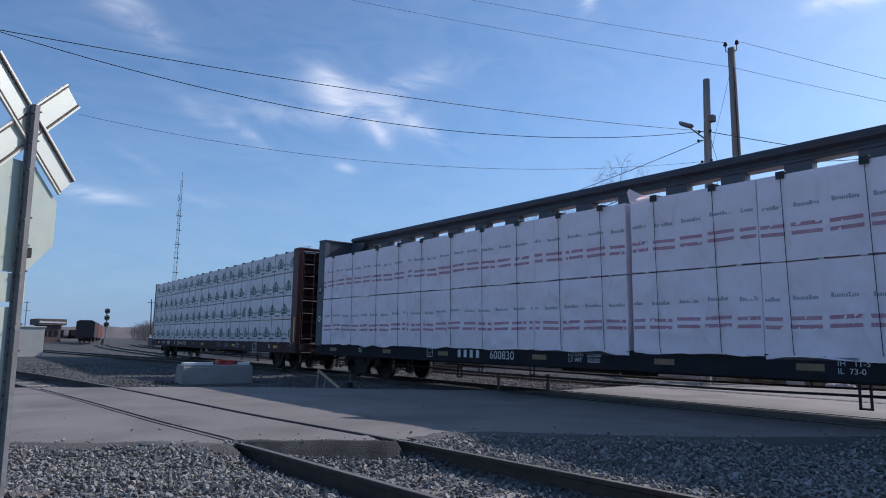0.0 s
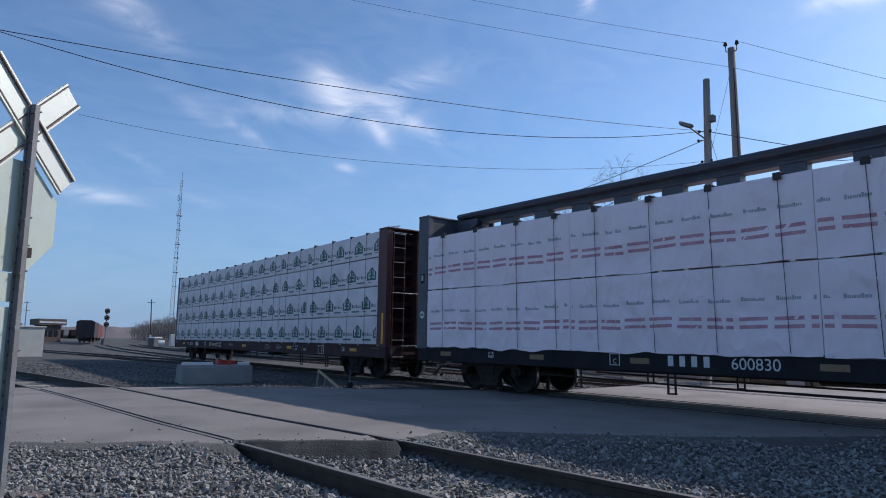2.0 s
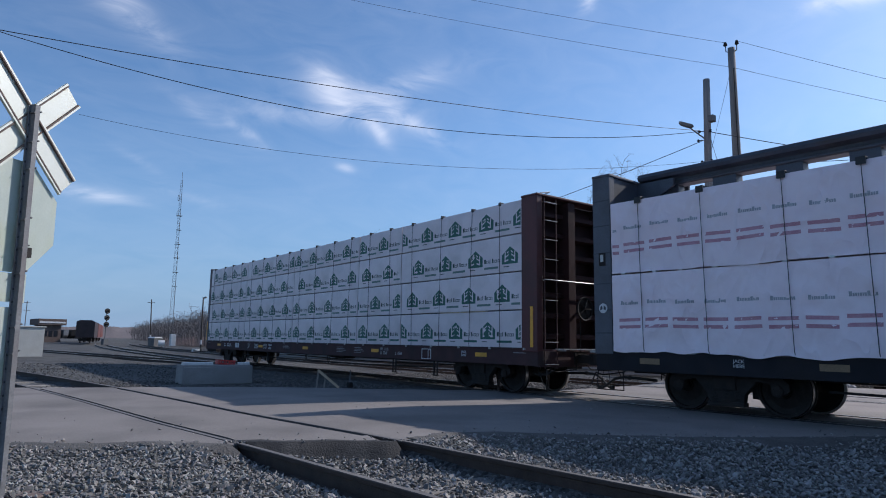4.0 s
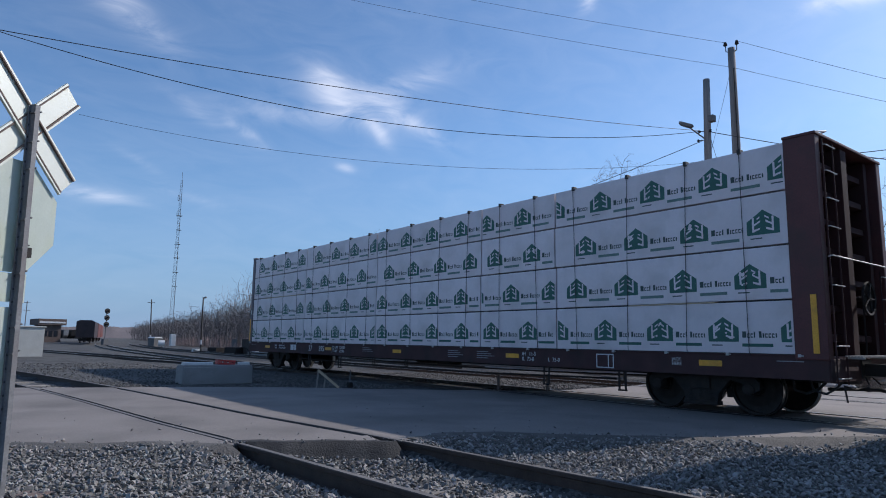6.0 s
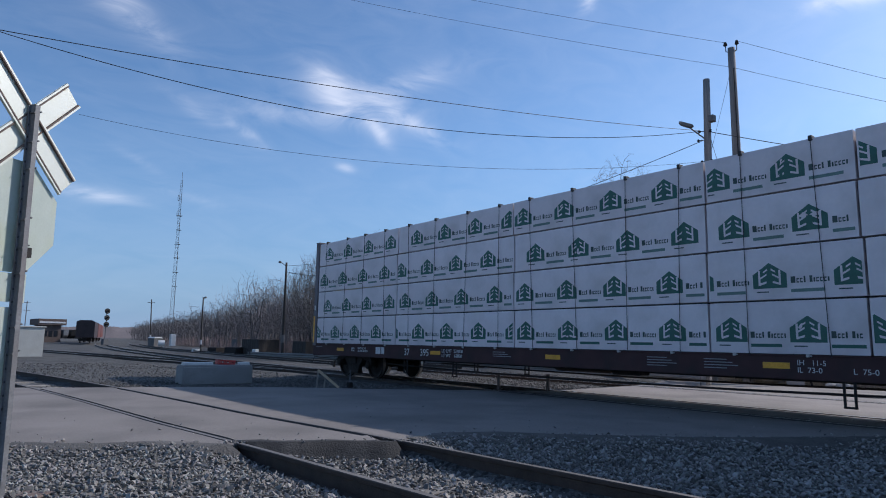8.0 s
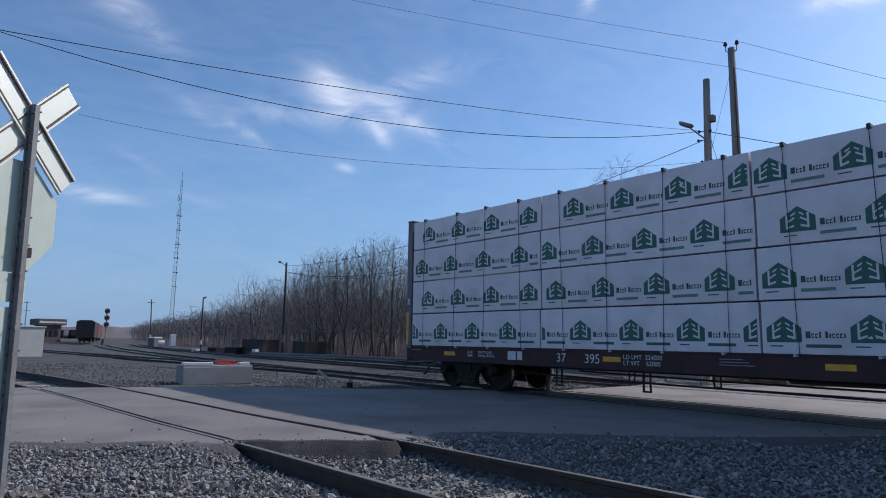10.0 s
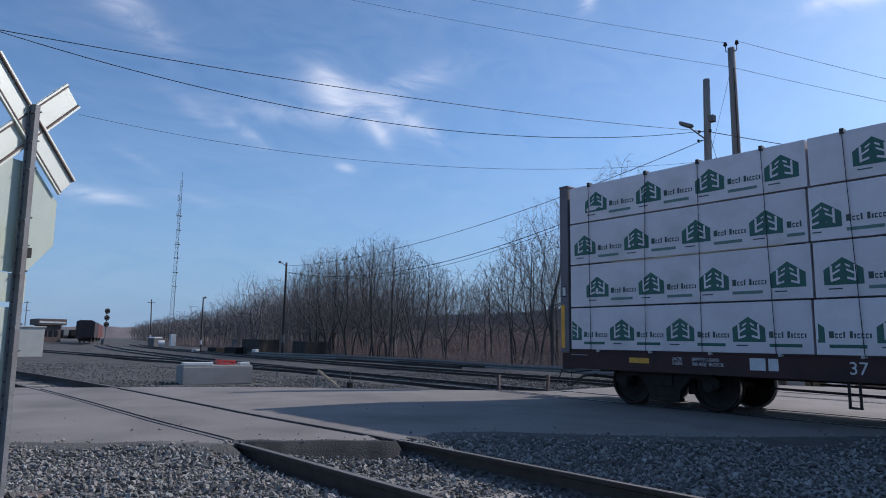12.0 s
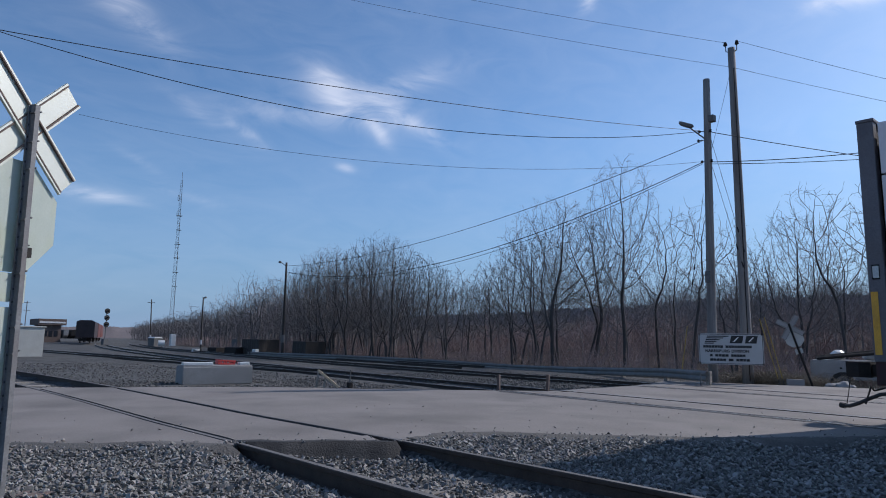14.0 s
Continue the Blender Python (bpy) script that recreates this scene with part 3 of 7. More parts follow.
RAIL_PROFILE = [(-0.070, -0.185), (0.070, -0.185), (0.070, -0.172), (0.012, -0.153), (0.009, -0.050), (0.034, -0.038), (0.036, -0.008),
                (0.028, 0.0), (-0.028, 0.0), (-0.036, -0.008), (-0.034, -0.038), (-0.009, -0.050), (-0.012, -0.153), (-0.070, -0.172)]


def make_track(name, line, x0, x1, step, label, tie_range=(0, 0), tie_paint=None, head=M_RAILTOP):
    root = holder(name, Matrix(), label, "railway track", kind="structure")
    for side in (-0.7525, 0.7525):
        bm = bmesh.new()
        xs = np.arange(x0, x1 + 0.01, step)
        prev = None
        for x in xs:
            y = line(x)
            m = (line(x + 0.1) - line(x - 0.1)) / 0.2
            nx, ny = -m / math.hypot(1, m), 1 / math.hypot(1, m)
            z = rail_z(x, y)
            ring = [bm.verts.new((x + nx * (side + p), y + ny * (side + p), z + h)) for p, h in RAIL_PROFILE]
            if prev:
                for i in range(len(ring)):
                    f = bm.faces.new((prev[i], prev[(i + 1) % len(ring)], ring[(i + 1) % len(ring)], ring[i]))
                    f.material_index = 1 if i in (7,) else 0
            prev = ring
        part("rail", bm, [M_RAIL, head], root, "rusty steel rail with a worn head")
    tie_mesh = None
    x = tie_range[0]
    while x < tie_range[1]:
        y = line(x)
        if not inside(ROAD, x, y):
            if tie_mesh is None:
                bm = bmesh.new()
                add_box(bm, (-0.115, -1.28, -0.17), (0.115, 1.28, 0.0), 0.012)
                tie_mesh = finish("tie", bm, tie_paint or M_TIE)
            o = new("tie", tie_mesh)
            o.parent = root
            a = math.atan((line(x + 0.1) - line(x - 0.1)) / 0.2)
            o.matrix_basis = Matrix.Translation((x, y, rail_z(x, y) - 0.190 + random.uniform(-0.008, 0.014))) @ Matrix.Rotation(a + random.uniform(-0.03, 0.03), 4, "Z")
        x += 0.53
    return root


def make_shoulder():
    """Dirt and broken asphalt spread over the near edge of the road."""
    rows = []
    for (ax, ay), (bx, by) in zip(ROAD_NEAR, ROAD_NEAR[1:]):
        n = max(1, int(math.hypot(bx - ax, by - ay) / 0.09))
        d = Vector((bx - ax, by - ay)).normalized()
        side = Vector((-d.y, d.x)) if inside(ROAD, (ax + bx) / 2 - d.y * 0.2, (ay + by) / 2 + d.x * 0.2) else Vector((d.y, -d.x))
        for i in range(n):
            p = Vector((ax + (bx - ax) * i / n, ay + (by - ay) * i / n))
            wide = 0.12 + 0.10 * noise.noise(Vector((p.x * 0.9, p.y * 0.9, 3))) + 0.07 * noise.noise(Vector((p.x * 4, p.y * 4, 1))) + 0.03 * noise.noise(Vector((p.x * 14, p.y * 14, 1)))
            rows.append((p, side, max(0.02, wide)))
    between = [r for r in rows if abs(r[0].y - y_front(r[0].x)) < 0.69]
    rows = [r for r in rows if abs(r[0].y - y_front(r[0].x)) > 0.86]
    make_edge("road_shoulder", rows, 0.09, M_DIRT, "dark dirt and broken asphalt along the road edge")
    make_edge("asphalt_ramp", between, 0.15, M_OILY, "oily black worn asphalt end between the siding rails")


def make_edge(name, rows, drop, material, label):
    bm = bmesh.new()
    prev = None
    for p, side, wide in rows:
        reach = 0.24 if drop > 0.1 else 0.45
        if drop > 0.1:
            wide = 0.14 + 1.4 * max(0.0, wide - 0.06)
        ring = []
        for f in (-reach, -reach * 0.45, 0.0, 0.5, 1.0):
            q = p + side * (f * (wide if f > 0 else 1.0))
            top = rail_z(q.x, q.y) + 0.008
            z = top - 0.008 * max(0, f) if f >= 0 else top - drop * (-f / reach) ** 1.2
            if f < 0:
                z = min(z, ground_z(q.x, q.y) + (0.03 if f > -reach else -0.02) + 0.06 * (1 + f / reach))
            ring.append(bm.verts.new((q.x, q.y, z)))
        if prev and (prev[2].co - ring[2].co).length < 0.2:
            for i in range(4):
                bm.faces.new((prev[i], prev[i + 1], ring[i + 1], ring[i])).smooth = True
        prev = ring
    thing(name, bm, material, label, "road edge", kind="structure")


def make_crossing_strips():
    """Black rubber along each rail where the road crosses: the flangeway floor, and on the main tracks a seal on both sides of the rail."""
    floor = ((0.012, -0.09), (0.012, -0.050), (0.115, -0.044), (0.115, -0.09))
    field = ((-0.17, -0.05), (-0.165, -0.004), (-0.040, -0.002), (-0.040, -0.05))
    gauge = ((0.112, -0.09), (0.112, -0.003), (0.20, -0.005), (0.205, -0.05))
    for line, x0, x1, shapes in ((y_front, -16.8, -6.2, (floor,)), (y_track, -12.2, 4.0, (field, gauge, floor)), (y_second, -10.8, 4.0, (field, gauge, floor))):
        for side, width in ((-0.7525, 1), (0.7525, -1)):
            bm = bmesh.new()
            for shape in shapes if side < 0 else (floor,):
                prev = None
                for x in np.arange(x0, x1, 0.4):
                    y = line(x) + side
                    if not inside(ROAD, x, y):
                        prev = None
                        continue
                    ring = [bm.verts.new((x, y + width * o, rail_z(x, y) + h)) for o, h in shape]
                    if prev:
                        for i in range(3):
                            bm.faces.new((prev[i], prev[i + 1], ring[i + 1], ring[i]))
                    prev = ring
            thing("flangeway_strip", bm, M_RUBBER, "black rubber flangeway strip along the rail in the road", "crossing strip", "flangeway strips", kind="structure")


def stone_shapes(count=8):
    rng = random.Random(5)
    shapes = []
    for _ in range(count):
        bm = bmesh.new()
        bmesh.ops.create_icosphere(bm, subdivisions=1, radius=0.5)
        sx, sy, sz = rng.uniform(0.95, 1.65), rng.uniform(0.6, 0.95), rng.uniform(0.40, 0.72)
        cut = [(Vector((rng.gauss(0, 1), rng.gauss(0, 1), rng.gauss(0, 1))).normalized(), rng.uniform(0.16, 0.36)) for _ in range(7)]
        for v in bm.verts:
            v.co *= rng.uniform(0.7, 1.3)
            for nrm, lim in cut:
                d = v.co.dot(nrm)
                if d > lim:
                    v.co -= nrm * (d - lim)
            v.co = Vector((v.co.x * sx, v.co.y * sy, v.co.z * sz))
        bm.verts.ensure_lookup_table()
        shapes.append((np.array([v.co[:] for v in bm.verts]), np.array([[v.index for v in f.verts] for f in bm.faces])))
        bm.free()
    return shapes


def scatter_stones(name, spots, label, material=M_STONE):
    """spots: x, y, z, size. One mesh of loose stones."""
    rng = np.random.default_rng(9)
    shapes = stone_shapes()
    vs, fs, n = [], [], 0
    for i, (x, y, z, s) in enumerate(spots):
        v, f = shapes[i % len(shapes)]
        q = Euler(rng.uniform(-0.9, 0.9, 2).tolist() + [rng.uniform(0, 6.28)]).to_matrix()
        vs.append((v * s) @ np.array(q).T + (x, y, z))
        fs.append(f + n)
        n += len(v)
    me = bpy.data.meshes.new(name)
    verts, faces = np.concatenate(vs), np.concatenate(fs)
    me.vertices.add(len(verts))
    me.vertices.foreach_set("co", verts.ravel())
    me.loops.add(faces.size)
    me.loops.foreach_set("vertex_index", faces.ravel())
    me.polygons.add(len(faces))
    me.polygons.foreach_set("loop_start", np.arange(0, faces.size, 3))
    me.update()
    me.validate()
    me.shade_flat()
    me.materials.append(material)
    return tagged(new(name, me), label, "gravel", kind="stuff")


def near_rail(x, y, clear=0.05):
    return any(abs(abs(y - f(x)) - 0.7525) < clear for f in (y_front, y_track, y_second))


def make_ballast():
    rng = random.Random(11)
    spots = []
    cell = 0.047
    for i in range(int(11.5 / cell)):
        for j in range(int(13.0 / cell)):
            x, y = -10.5 + i * cell + rng.uniform(-0.022, 0.022), -0.6 + j * cell + rng.uniform(-0.022, 0.022)
            d = math.hypot(x, y)
            if d < 4.3 or y < -0.25 * x - 1.9 or x > 0.8:
                continue
            if d > 9.0 and rng.random() < 0.25:
                continue
            if inside(ROAD, x - 0.03, y + 0.03) or near_rail(x, y):
                continue
            if abs(y - y_front(x)) < 0.66 and noise.noise(Vector((x * 1.3, y * 1.3, 4))) > 0.22 and rng.random() < 0.7:
                continue
            s = rng.choice((0.032, 0.038, 0.045, 0.052, 0.065))
            spots.append((x, y, ground_z(x, y) + rng.uniform(-0.002, 0.022), s))
    for _ in range(2600):
        x, side = rng.uniform(-9.5, 0.5), rng.choice((-1, 1))
        y = y_front(x) + side * rng.uniform(0.80, 1.02)
        if math.hypot(x, y) > 4.3 and not inside(ROAD, x - 0.03, y + 0.03):
            spots.append((x, y, ground_z(x, y) + rng.uniform(0.0, 0.02), rng.uniform(0.035, 0.06)))
    scatter_stones("ballast_gravel", spots, "loose grey crushed stone ballast beside the siding rails")
    spots = []
    for x0, x1, y0, y1, cell, keep in ((-19.5, -14.4, 2.2, 11.4, 0.085, 0.75), (-22.0, -10.9, 13.2, 17.2, 0.08, 0.9), (-30.0, -15.0, 9.2, 11.6, 0.12, 0.5), (-21.0, -11.2, 18.9, 21.5, 0.12, 0.6), (-34.0, -18.5, 3.6, 10.0, 0.13, 0.34)):
        for i in range(int((x1 - x0) / cell)):
            for j in range(int((y1 - y0) / cell)):
                x, y = x0 + (i + rng.random()) * cell, y0 + (j + rng.random()) * cell
                if rng.random() > keep or inside(ROAD, x + 0.08, y - 0.03) or near_rail(x, y, 0.07) or (-18.1 < x < -16.9 and 5.6 < y < 8.3):
                    continue
                spots.append((x, y, ground_z(x, y) + 0.008, rng.uniform(0.045, 0.085)))
    scatter_stones("yard_gravel", spots, "sooty broken stone between the yard tracks", M_CINDER)
    spots = []
    for _ in range(14000):
        x, y = rng.uniform(-10.5, -1.5), rng.uniform(-1.0, 13)
        if inside(ROAD, x, y):
            near = road_gap(x, y)
            if rng.random() < 0.9 * math.exp(-near / 0.16) + 0.016:
                spots.append((x, y, rail_z(x, y) + 0.004, rng.choice((0.014, 0.018, 0.022, 0.03, 0.04)) * (1.3 if near < 0.25 else 1)))
    scatter_stones("stray_gravel", spots, "stray stones scattered on the asphalt")


# ---- the train ----
def s_train(t):
    """How far the rear end of the last car has come along the track."""
    u = t - 7
    jitter = np.interp(t, (0, 0.5, 1, 1.5, 2, 2.5, 3, 5.5, 6, 6.5, 7, 7.5, 8, 8.2, 10.3, 11, 11.5, 12, 12.5, 13, 13.5, 14),
                       (0.23, 0.20, 0.21, 0.14, 0.17, 0.20, 0.19, 0.04, 0, -0.03, -0.03, 0.07, 0.07, 0.055, -0.03, -0.03, -0.045, -0.05, 0.05, 0.04, 0.02, 0))
    return -23.3919 + 2.96693 * u - 0.01713 * u * u + 0.00011 * u ** 3 + 0.00015 * u ** 4 + float(jitter)


PIN, WHEELBASE = 2.2077, 18.18


def car_pose(s):
    x = s + PIN
    m = (y_track(x + WHEELBASE / 2 + 0.1) - y_track(x + WHEELBASE / 2 - 0.1)) / 0.2
    x2 = x + WHEELBASE / math.hypot(1, m)
    a = math.atan2(y_track(x2) - y_track(x), x2 - x)
    return Matrix.Translation((x, y_track(x), 0)) @ Matrix.Rotation(a, 4, "Z") @ Matrix.Translation((-PIN, 0, 0))


TRAIN = []   # things carried by a car: object, how far ahead, its pose on the car
WHEELS = []  # wheelsets: object, its place on the truck


def wheel_meshes():
    bm = bmesh.new()
    add_tube(bm, [(0, -1.02, 0), (0, 1.02, 0)], 0.085, 12)
    for s in (-1, 1):
        add_lathe(bm, [(0.10, s * 0.99), (0.10, s * 1.10), (0.06, s * 1.115), (0.03, s * 1.12)], sides=14)
        for k in range(3):
            a = 2 * math.pi * k / 3
            add_tube(bm, [(0.06 * math.cos(a), s * 1.10, 0.06 * math.sin(a)), (0.06 * math.cos(a), s * 1.13, 0.06 * math.sin(a))], 0.014, 6)
    axle = finish("axle", bm, M_GRIME)
    bm = bmesh.new()
    prof = [(0.10, 0.775), (0.12, 0.80), (0.13, 0.775), (0.30, 0.735), (0.395, 0.745), (0.40, 0.80), (0.445, 0.805), (0.457, 0.79), (0.457, 0.70),
            (0.480, 0.685), (0.480, 0.665), (0.44, 0.66), (0.39, 0.665), (0.38, 0.70), (0.13, 0.70), (0.10, 0.69)]
    add_lathe(bm, prof, sides=40)
    for f in bm.faces:
        r = sum(math.hypot(v.co.x, v.co.z) for v in f.verts) / len(f.verts)
        if abs(r - 0.457) < 0.004:
            f.material_index = 1
    outer = finish("wheel", bm, [M_WHEEL, M_TREAD])
    return axle, outer


AXLE_MESH, WHEEL_MESH = wheel_meshes()


def make_truck(car, x):
    truck = new("truck")
    truck.empty_display_size = 0.2
    truck.parent = car
    truck.matrix_basis = Matrix.Translation((x, 0, 0))
    tagged(truck, "black greasy two-axle freight truck with bare steel wheels")
    bm = bmesh.new()
    add_box(bm, (-0.20, -1.12, 0.42), (0.20, 1.12, 0.70), 0.03)
    part("bolster", bm, M_GRIME, truck)
    for s in (-1, 1):
        bm = bmesh.new()
        top = [(-1.08, 0.58), (-0.98, 0.66), (-0.55, 0.80), (0.55, 0.80), (0.98, 0.66), (1.08, 0.58), (1.08, 0.46), (0.98, 0.40), (0.80, 0.42),
               (0.78, 0.56), (0.56, 0.60), (0.34, 0.36), (0.30, 0.14), (-0.30, 0.14), (-0.34, 0.36), (-0.56, 0.60), (-0.78, 0.56), (-0.80, 0.42), (-0.98, 0.40), (-1.08, 0.46)]
        add_prism(bm, top, "y", (s * 0.93, s * 1.07))
        add_box(bm, (-0.33, min(s * 0.90, s * 1.10), 0.14), (0.33, max(s * 0.90, s * 1.10), 0.22), 0.02)
        part("side_frame", bm, M_GRIME, truck)
        bm = bmesh.new()
        for k in (-0.2, 0.0, 0.2):
            coil = [(k + 0.075 * math.cos(a), s * 1.0 + 0.075 * math.sin(a), 0.22 + 0.20 * a / 25.1) for a in np.linspace(0, 25.1, 40)]
            add_tube(bm, coil, 0.017, 5)
        part("spring_nest", bm, M_GRIME, truck)
        for k in (-0.889, 0.889):
            bm = bmesh.new()
            add_box(bm, (k - 0.14, min(s * 0.90, s * 1.06), 0.55), (k + 0.14, max(s * 0.90, s * 1.06), 0.63), 0.02)
            part("bearing_adapter", bm, M_GRIME, truck)
    for k in (-0.40, 0.40):
        bm = bmesh.new()
        add_tube(bm, [(k, -0.80, 0.36), (k * 0.8, 0, 0.40), (k, 0.80, 0.36)], 0.035, 8)
        for s in (-1, 1):
            add_box(bm, (k - 0.05, s * 0.74 - 0.06, 0.28), (k + 0.05, s * 0.74 + 0.06, 0.52), 0.012)
        part("brake_beam", bm, M_GRIME, truck)
    for k in (-0.889, 0.889):
        ws = new("wheelset", AXLE_MESH)
        ws.parent = truck
        ws.matrix_basis = Matrix.Translation((k, 0, 0.457))
        for s in (0, 180):
            w = new("wheel", WHEEL_MESH)
            w.parent = ws
            w.matrix_basis = pose(0, 0, 0, 0, 0, s)
        WHEELS.append((ws, k))
    return truck


def make_coupler(car, x, way):
    """Coupler, air hose and uncoupling lever at one end of a car; way points out of the car."""
    c = new("coupler")
    c.parent = car
    c.matrix_basis = Matrix.Translation((x, 0, 0)) @ (pose(0, 0, 0) if way > 0 else pose(0, 0, 0, 0, 0, 180))
    tagged(c, "cast steel coupler with air hose and uncoupling lever")
    bm = bmesh.new()
    add_box(bm, (-0.5, -0.09, 0.74), (0.42, 0.09, 0.94), 0.02)
    add_box(bm, (-0.12, -0.20, 0.70), (0.0, 0.20, 1.00), 0.02)
    part("coupler_shank", bm, M_GRIME, c)
    bm = bmesh.new()
    add_prism(bm, [(0.40, -0.16), (0.52, -0.20), (0.78, -0.19), (0.84, -0.10), (0.68, -0.06), (0.66, 0.02), (0.74, 0.08), (0.72, 0.17), (0.56, 0.20), (0.40, 0.14)], "z", (0.72, 0.97))
    part("knuckle", bm, M_GRIME, c)
    bm = bmesh.new()
    add_tube(bm, [(-0.75, 0.34, 0.47), (-0.35, 0.36, 0.49), (0.05, 0.36, 0.50), (0.24, 0.33, 0.47), (0.42, 0.26, 0.39), (0.60, 0.17, 0.30), (0.76, 0.08, 0.24), (0.86, 0.02, 0.23)], 0.030, 8)
    add_tube(bm, [(0.85, 0.025, 0.23), (0.93, 0.0, 0.24)], 0.046, 8)
    add_tube(bm, [(-0.15, 0.36, 0.50), (-0.10, 0.37, 0.50)], 0.045, 8)
    part("air_hose", bm, M_RUBBER, c)
    bm = bmesh.new()
    add_tube(bm, [(-0.95, -0.55, 0.66), (-0.90, -0.62, 0.48), (-0.70, -0.66, 0.43), (-0.52, -0.60, 0.52), (-0.42, -0.48, 0.66)], 0.024, 7)
    add_tube(bm, [(-0.55, -0.85, 0.66), (-0.48, -0.90, 0.50), (-0.30, -0.88, 0.46), (-0.18, -0.78, 0.56), (-0.12, -0.66, 0.68)], 0.020, 7)
    part("brake_hose_loop", bm, M_RUBBER, c)
    bm = bmesh.new()
    add_tube(bm, [(0.02, -0.15, 0.72), (0.10, -0.25, 0.60), (0.14, -0.95, 0.56), (0.10, -1.25, 0.62), (0.16, -1.33, 0.38)], 0.014, 6)
    add_tube(bm, [(0.02, 0.15, 0.72), (0.10, 0.25, 0.60), (0.14, 0.95, 0.56), (0.10, 1.25, 0.62), (0.16, 1.33, 0.38)], 0.014, 6)
    part("cut_lever", bm, M_GRIME, c)
    bm = bmesh.new()
    add_tube(bm, [(0.72, 0.1, 0.72), (0.76, 0.1, 0.46), (0.82, 0.04, 0.26)], 0.007, 5)
    part("hose_chain", bm, M_GRIME, c)


def make_bulkhead(car, x0, x1, top, paint, inner, outward):
    """End bulkhead: two side columns, a ribbed plate between them, a cap and a base. outward is the side away from the load."""
    b = new("bulkhead")
    b.parent = car
    tagged(b, "tall painted steel end bulkhead with ribs")
    for s in (-1, 1):
        bm = bmesh.new()
        add_box(bm, (x0, min(s * 1.24, s * 1.425), 1.0), (x1, max(s * 1.24, s * 1.425), top), 0.018)
        part("side_column", bm, paint, b)
    plate = x0 + 0.05 if outward > 0 else x1 - 0.05
    bm = bmesh.new()
    add_box(bm, (plate - 0.03, -1.24, 1.0), (plate + 0.03, 1.24, top - 0.02))
    part("end_plate", bm, inner, b)
    out0, out1 = (plate + 0.03, x1 - 0.04) if outward > 0 else (x0 + 0.02, plate - 0.03)
    if out1 - out0 > 0.1:
        mesh = None
        for k in range(7):
            z = 1.35 + k * 0.48
            bm = bmesh.new()
            add_prism(bm, [(out0, -0.09), (out0 + (out1 - out0) * 0.6, -0.05), (out0 + (out1 - out0) * 0.6, 0.05), (out0, 0.09)], "y", (-1.22, 1.22))
            mesh = mesh or finish("rib", bm, inner)
            o = new("rib", mesh)
            o.parent = b
            o.matrix_basis = Matrix.Translation((0, 0, z))
        bm = bmesh.new()
        add_box(bm, (out0, -0.30, 1.0), (out1, -0.06, top - 0.03), 0.012)
        part("middle_post", bm, inner, b)
        bm = bmesh.new()
        add_box(bm, (out0, 0.95, 1.0), (out1 - 0.08, 1.10, top - 0.03), 0.012)
        part("inner_post", bm, inner, b)
    bm = bmesh.new()
    add_box(bm, (x0 - 0.01, -1.43, top), (x1 + 0.015, 1.43, top + 0.05), 0.012)
    part("cap", bm, paint, b)
    return b


def add_ladder(car, x, ya, yb, zs):
    """Rungs between two uprights on an end face at x."""
    bm = bmesh.new()
    for y in (ya, yb):
        add_tube(bm, [(x - 0.01, y, min(zs) - 0.1), (x - 0.01, y, max(zs) + 0.1)], 0.014, 6)
    ladder = part("ladder", bm, M_BROWN, car, "dark steel end ladder with white rungs")
    bm = bmesh.new()
    add_tube(bm, [(0, ya, 0), (0.035, ya, 0), (0.035, yb, 0), (0, yb, 0)], 0.009, 6)
    mesh = finish("rung", bm, M_HANDRAIL)
    for z in zs:
        r = new("rung", mesh)
        r.parent = ladder
        r.matrix_basis = Matrix.Translation((x, 0, z))


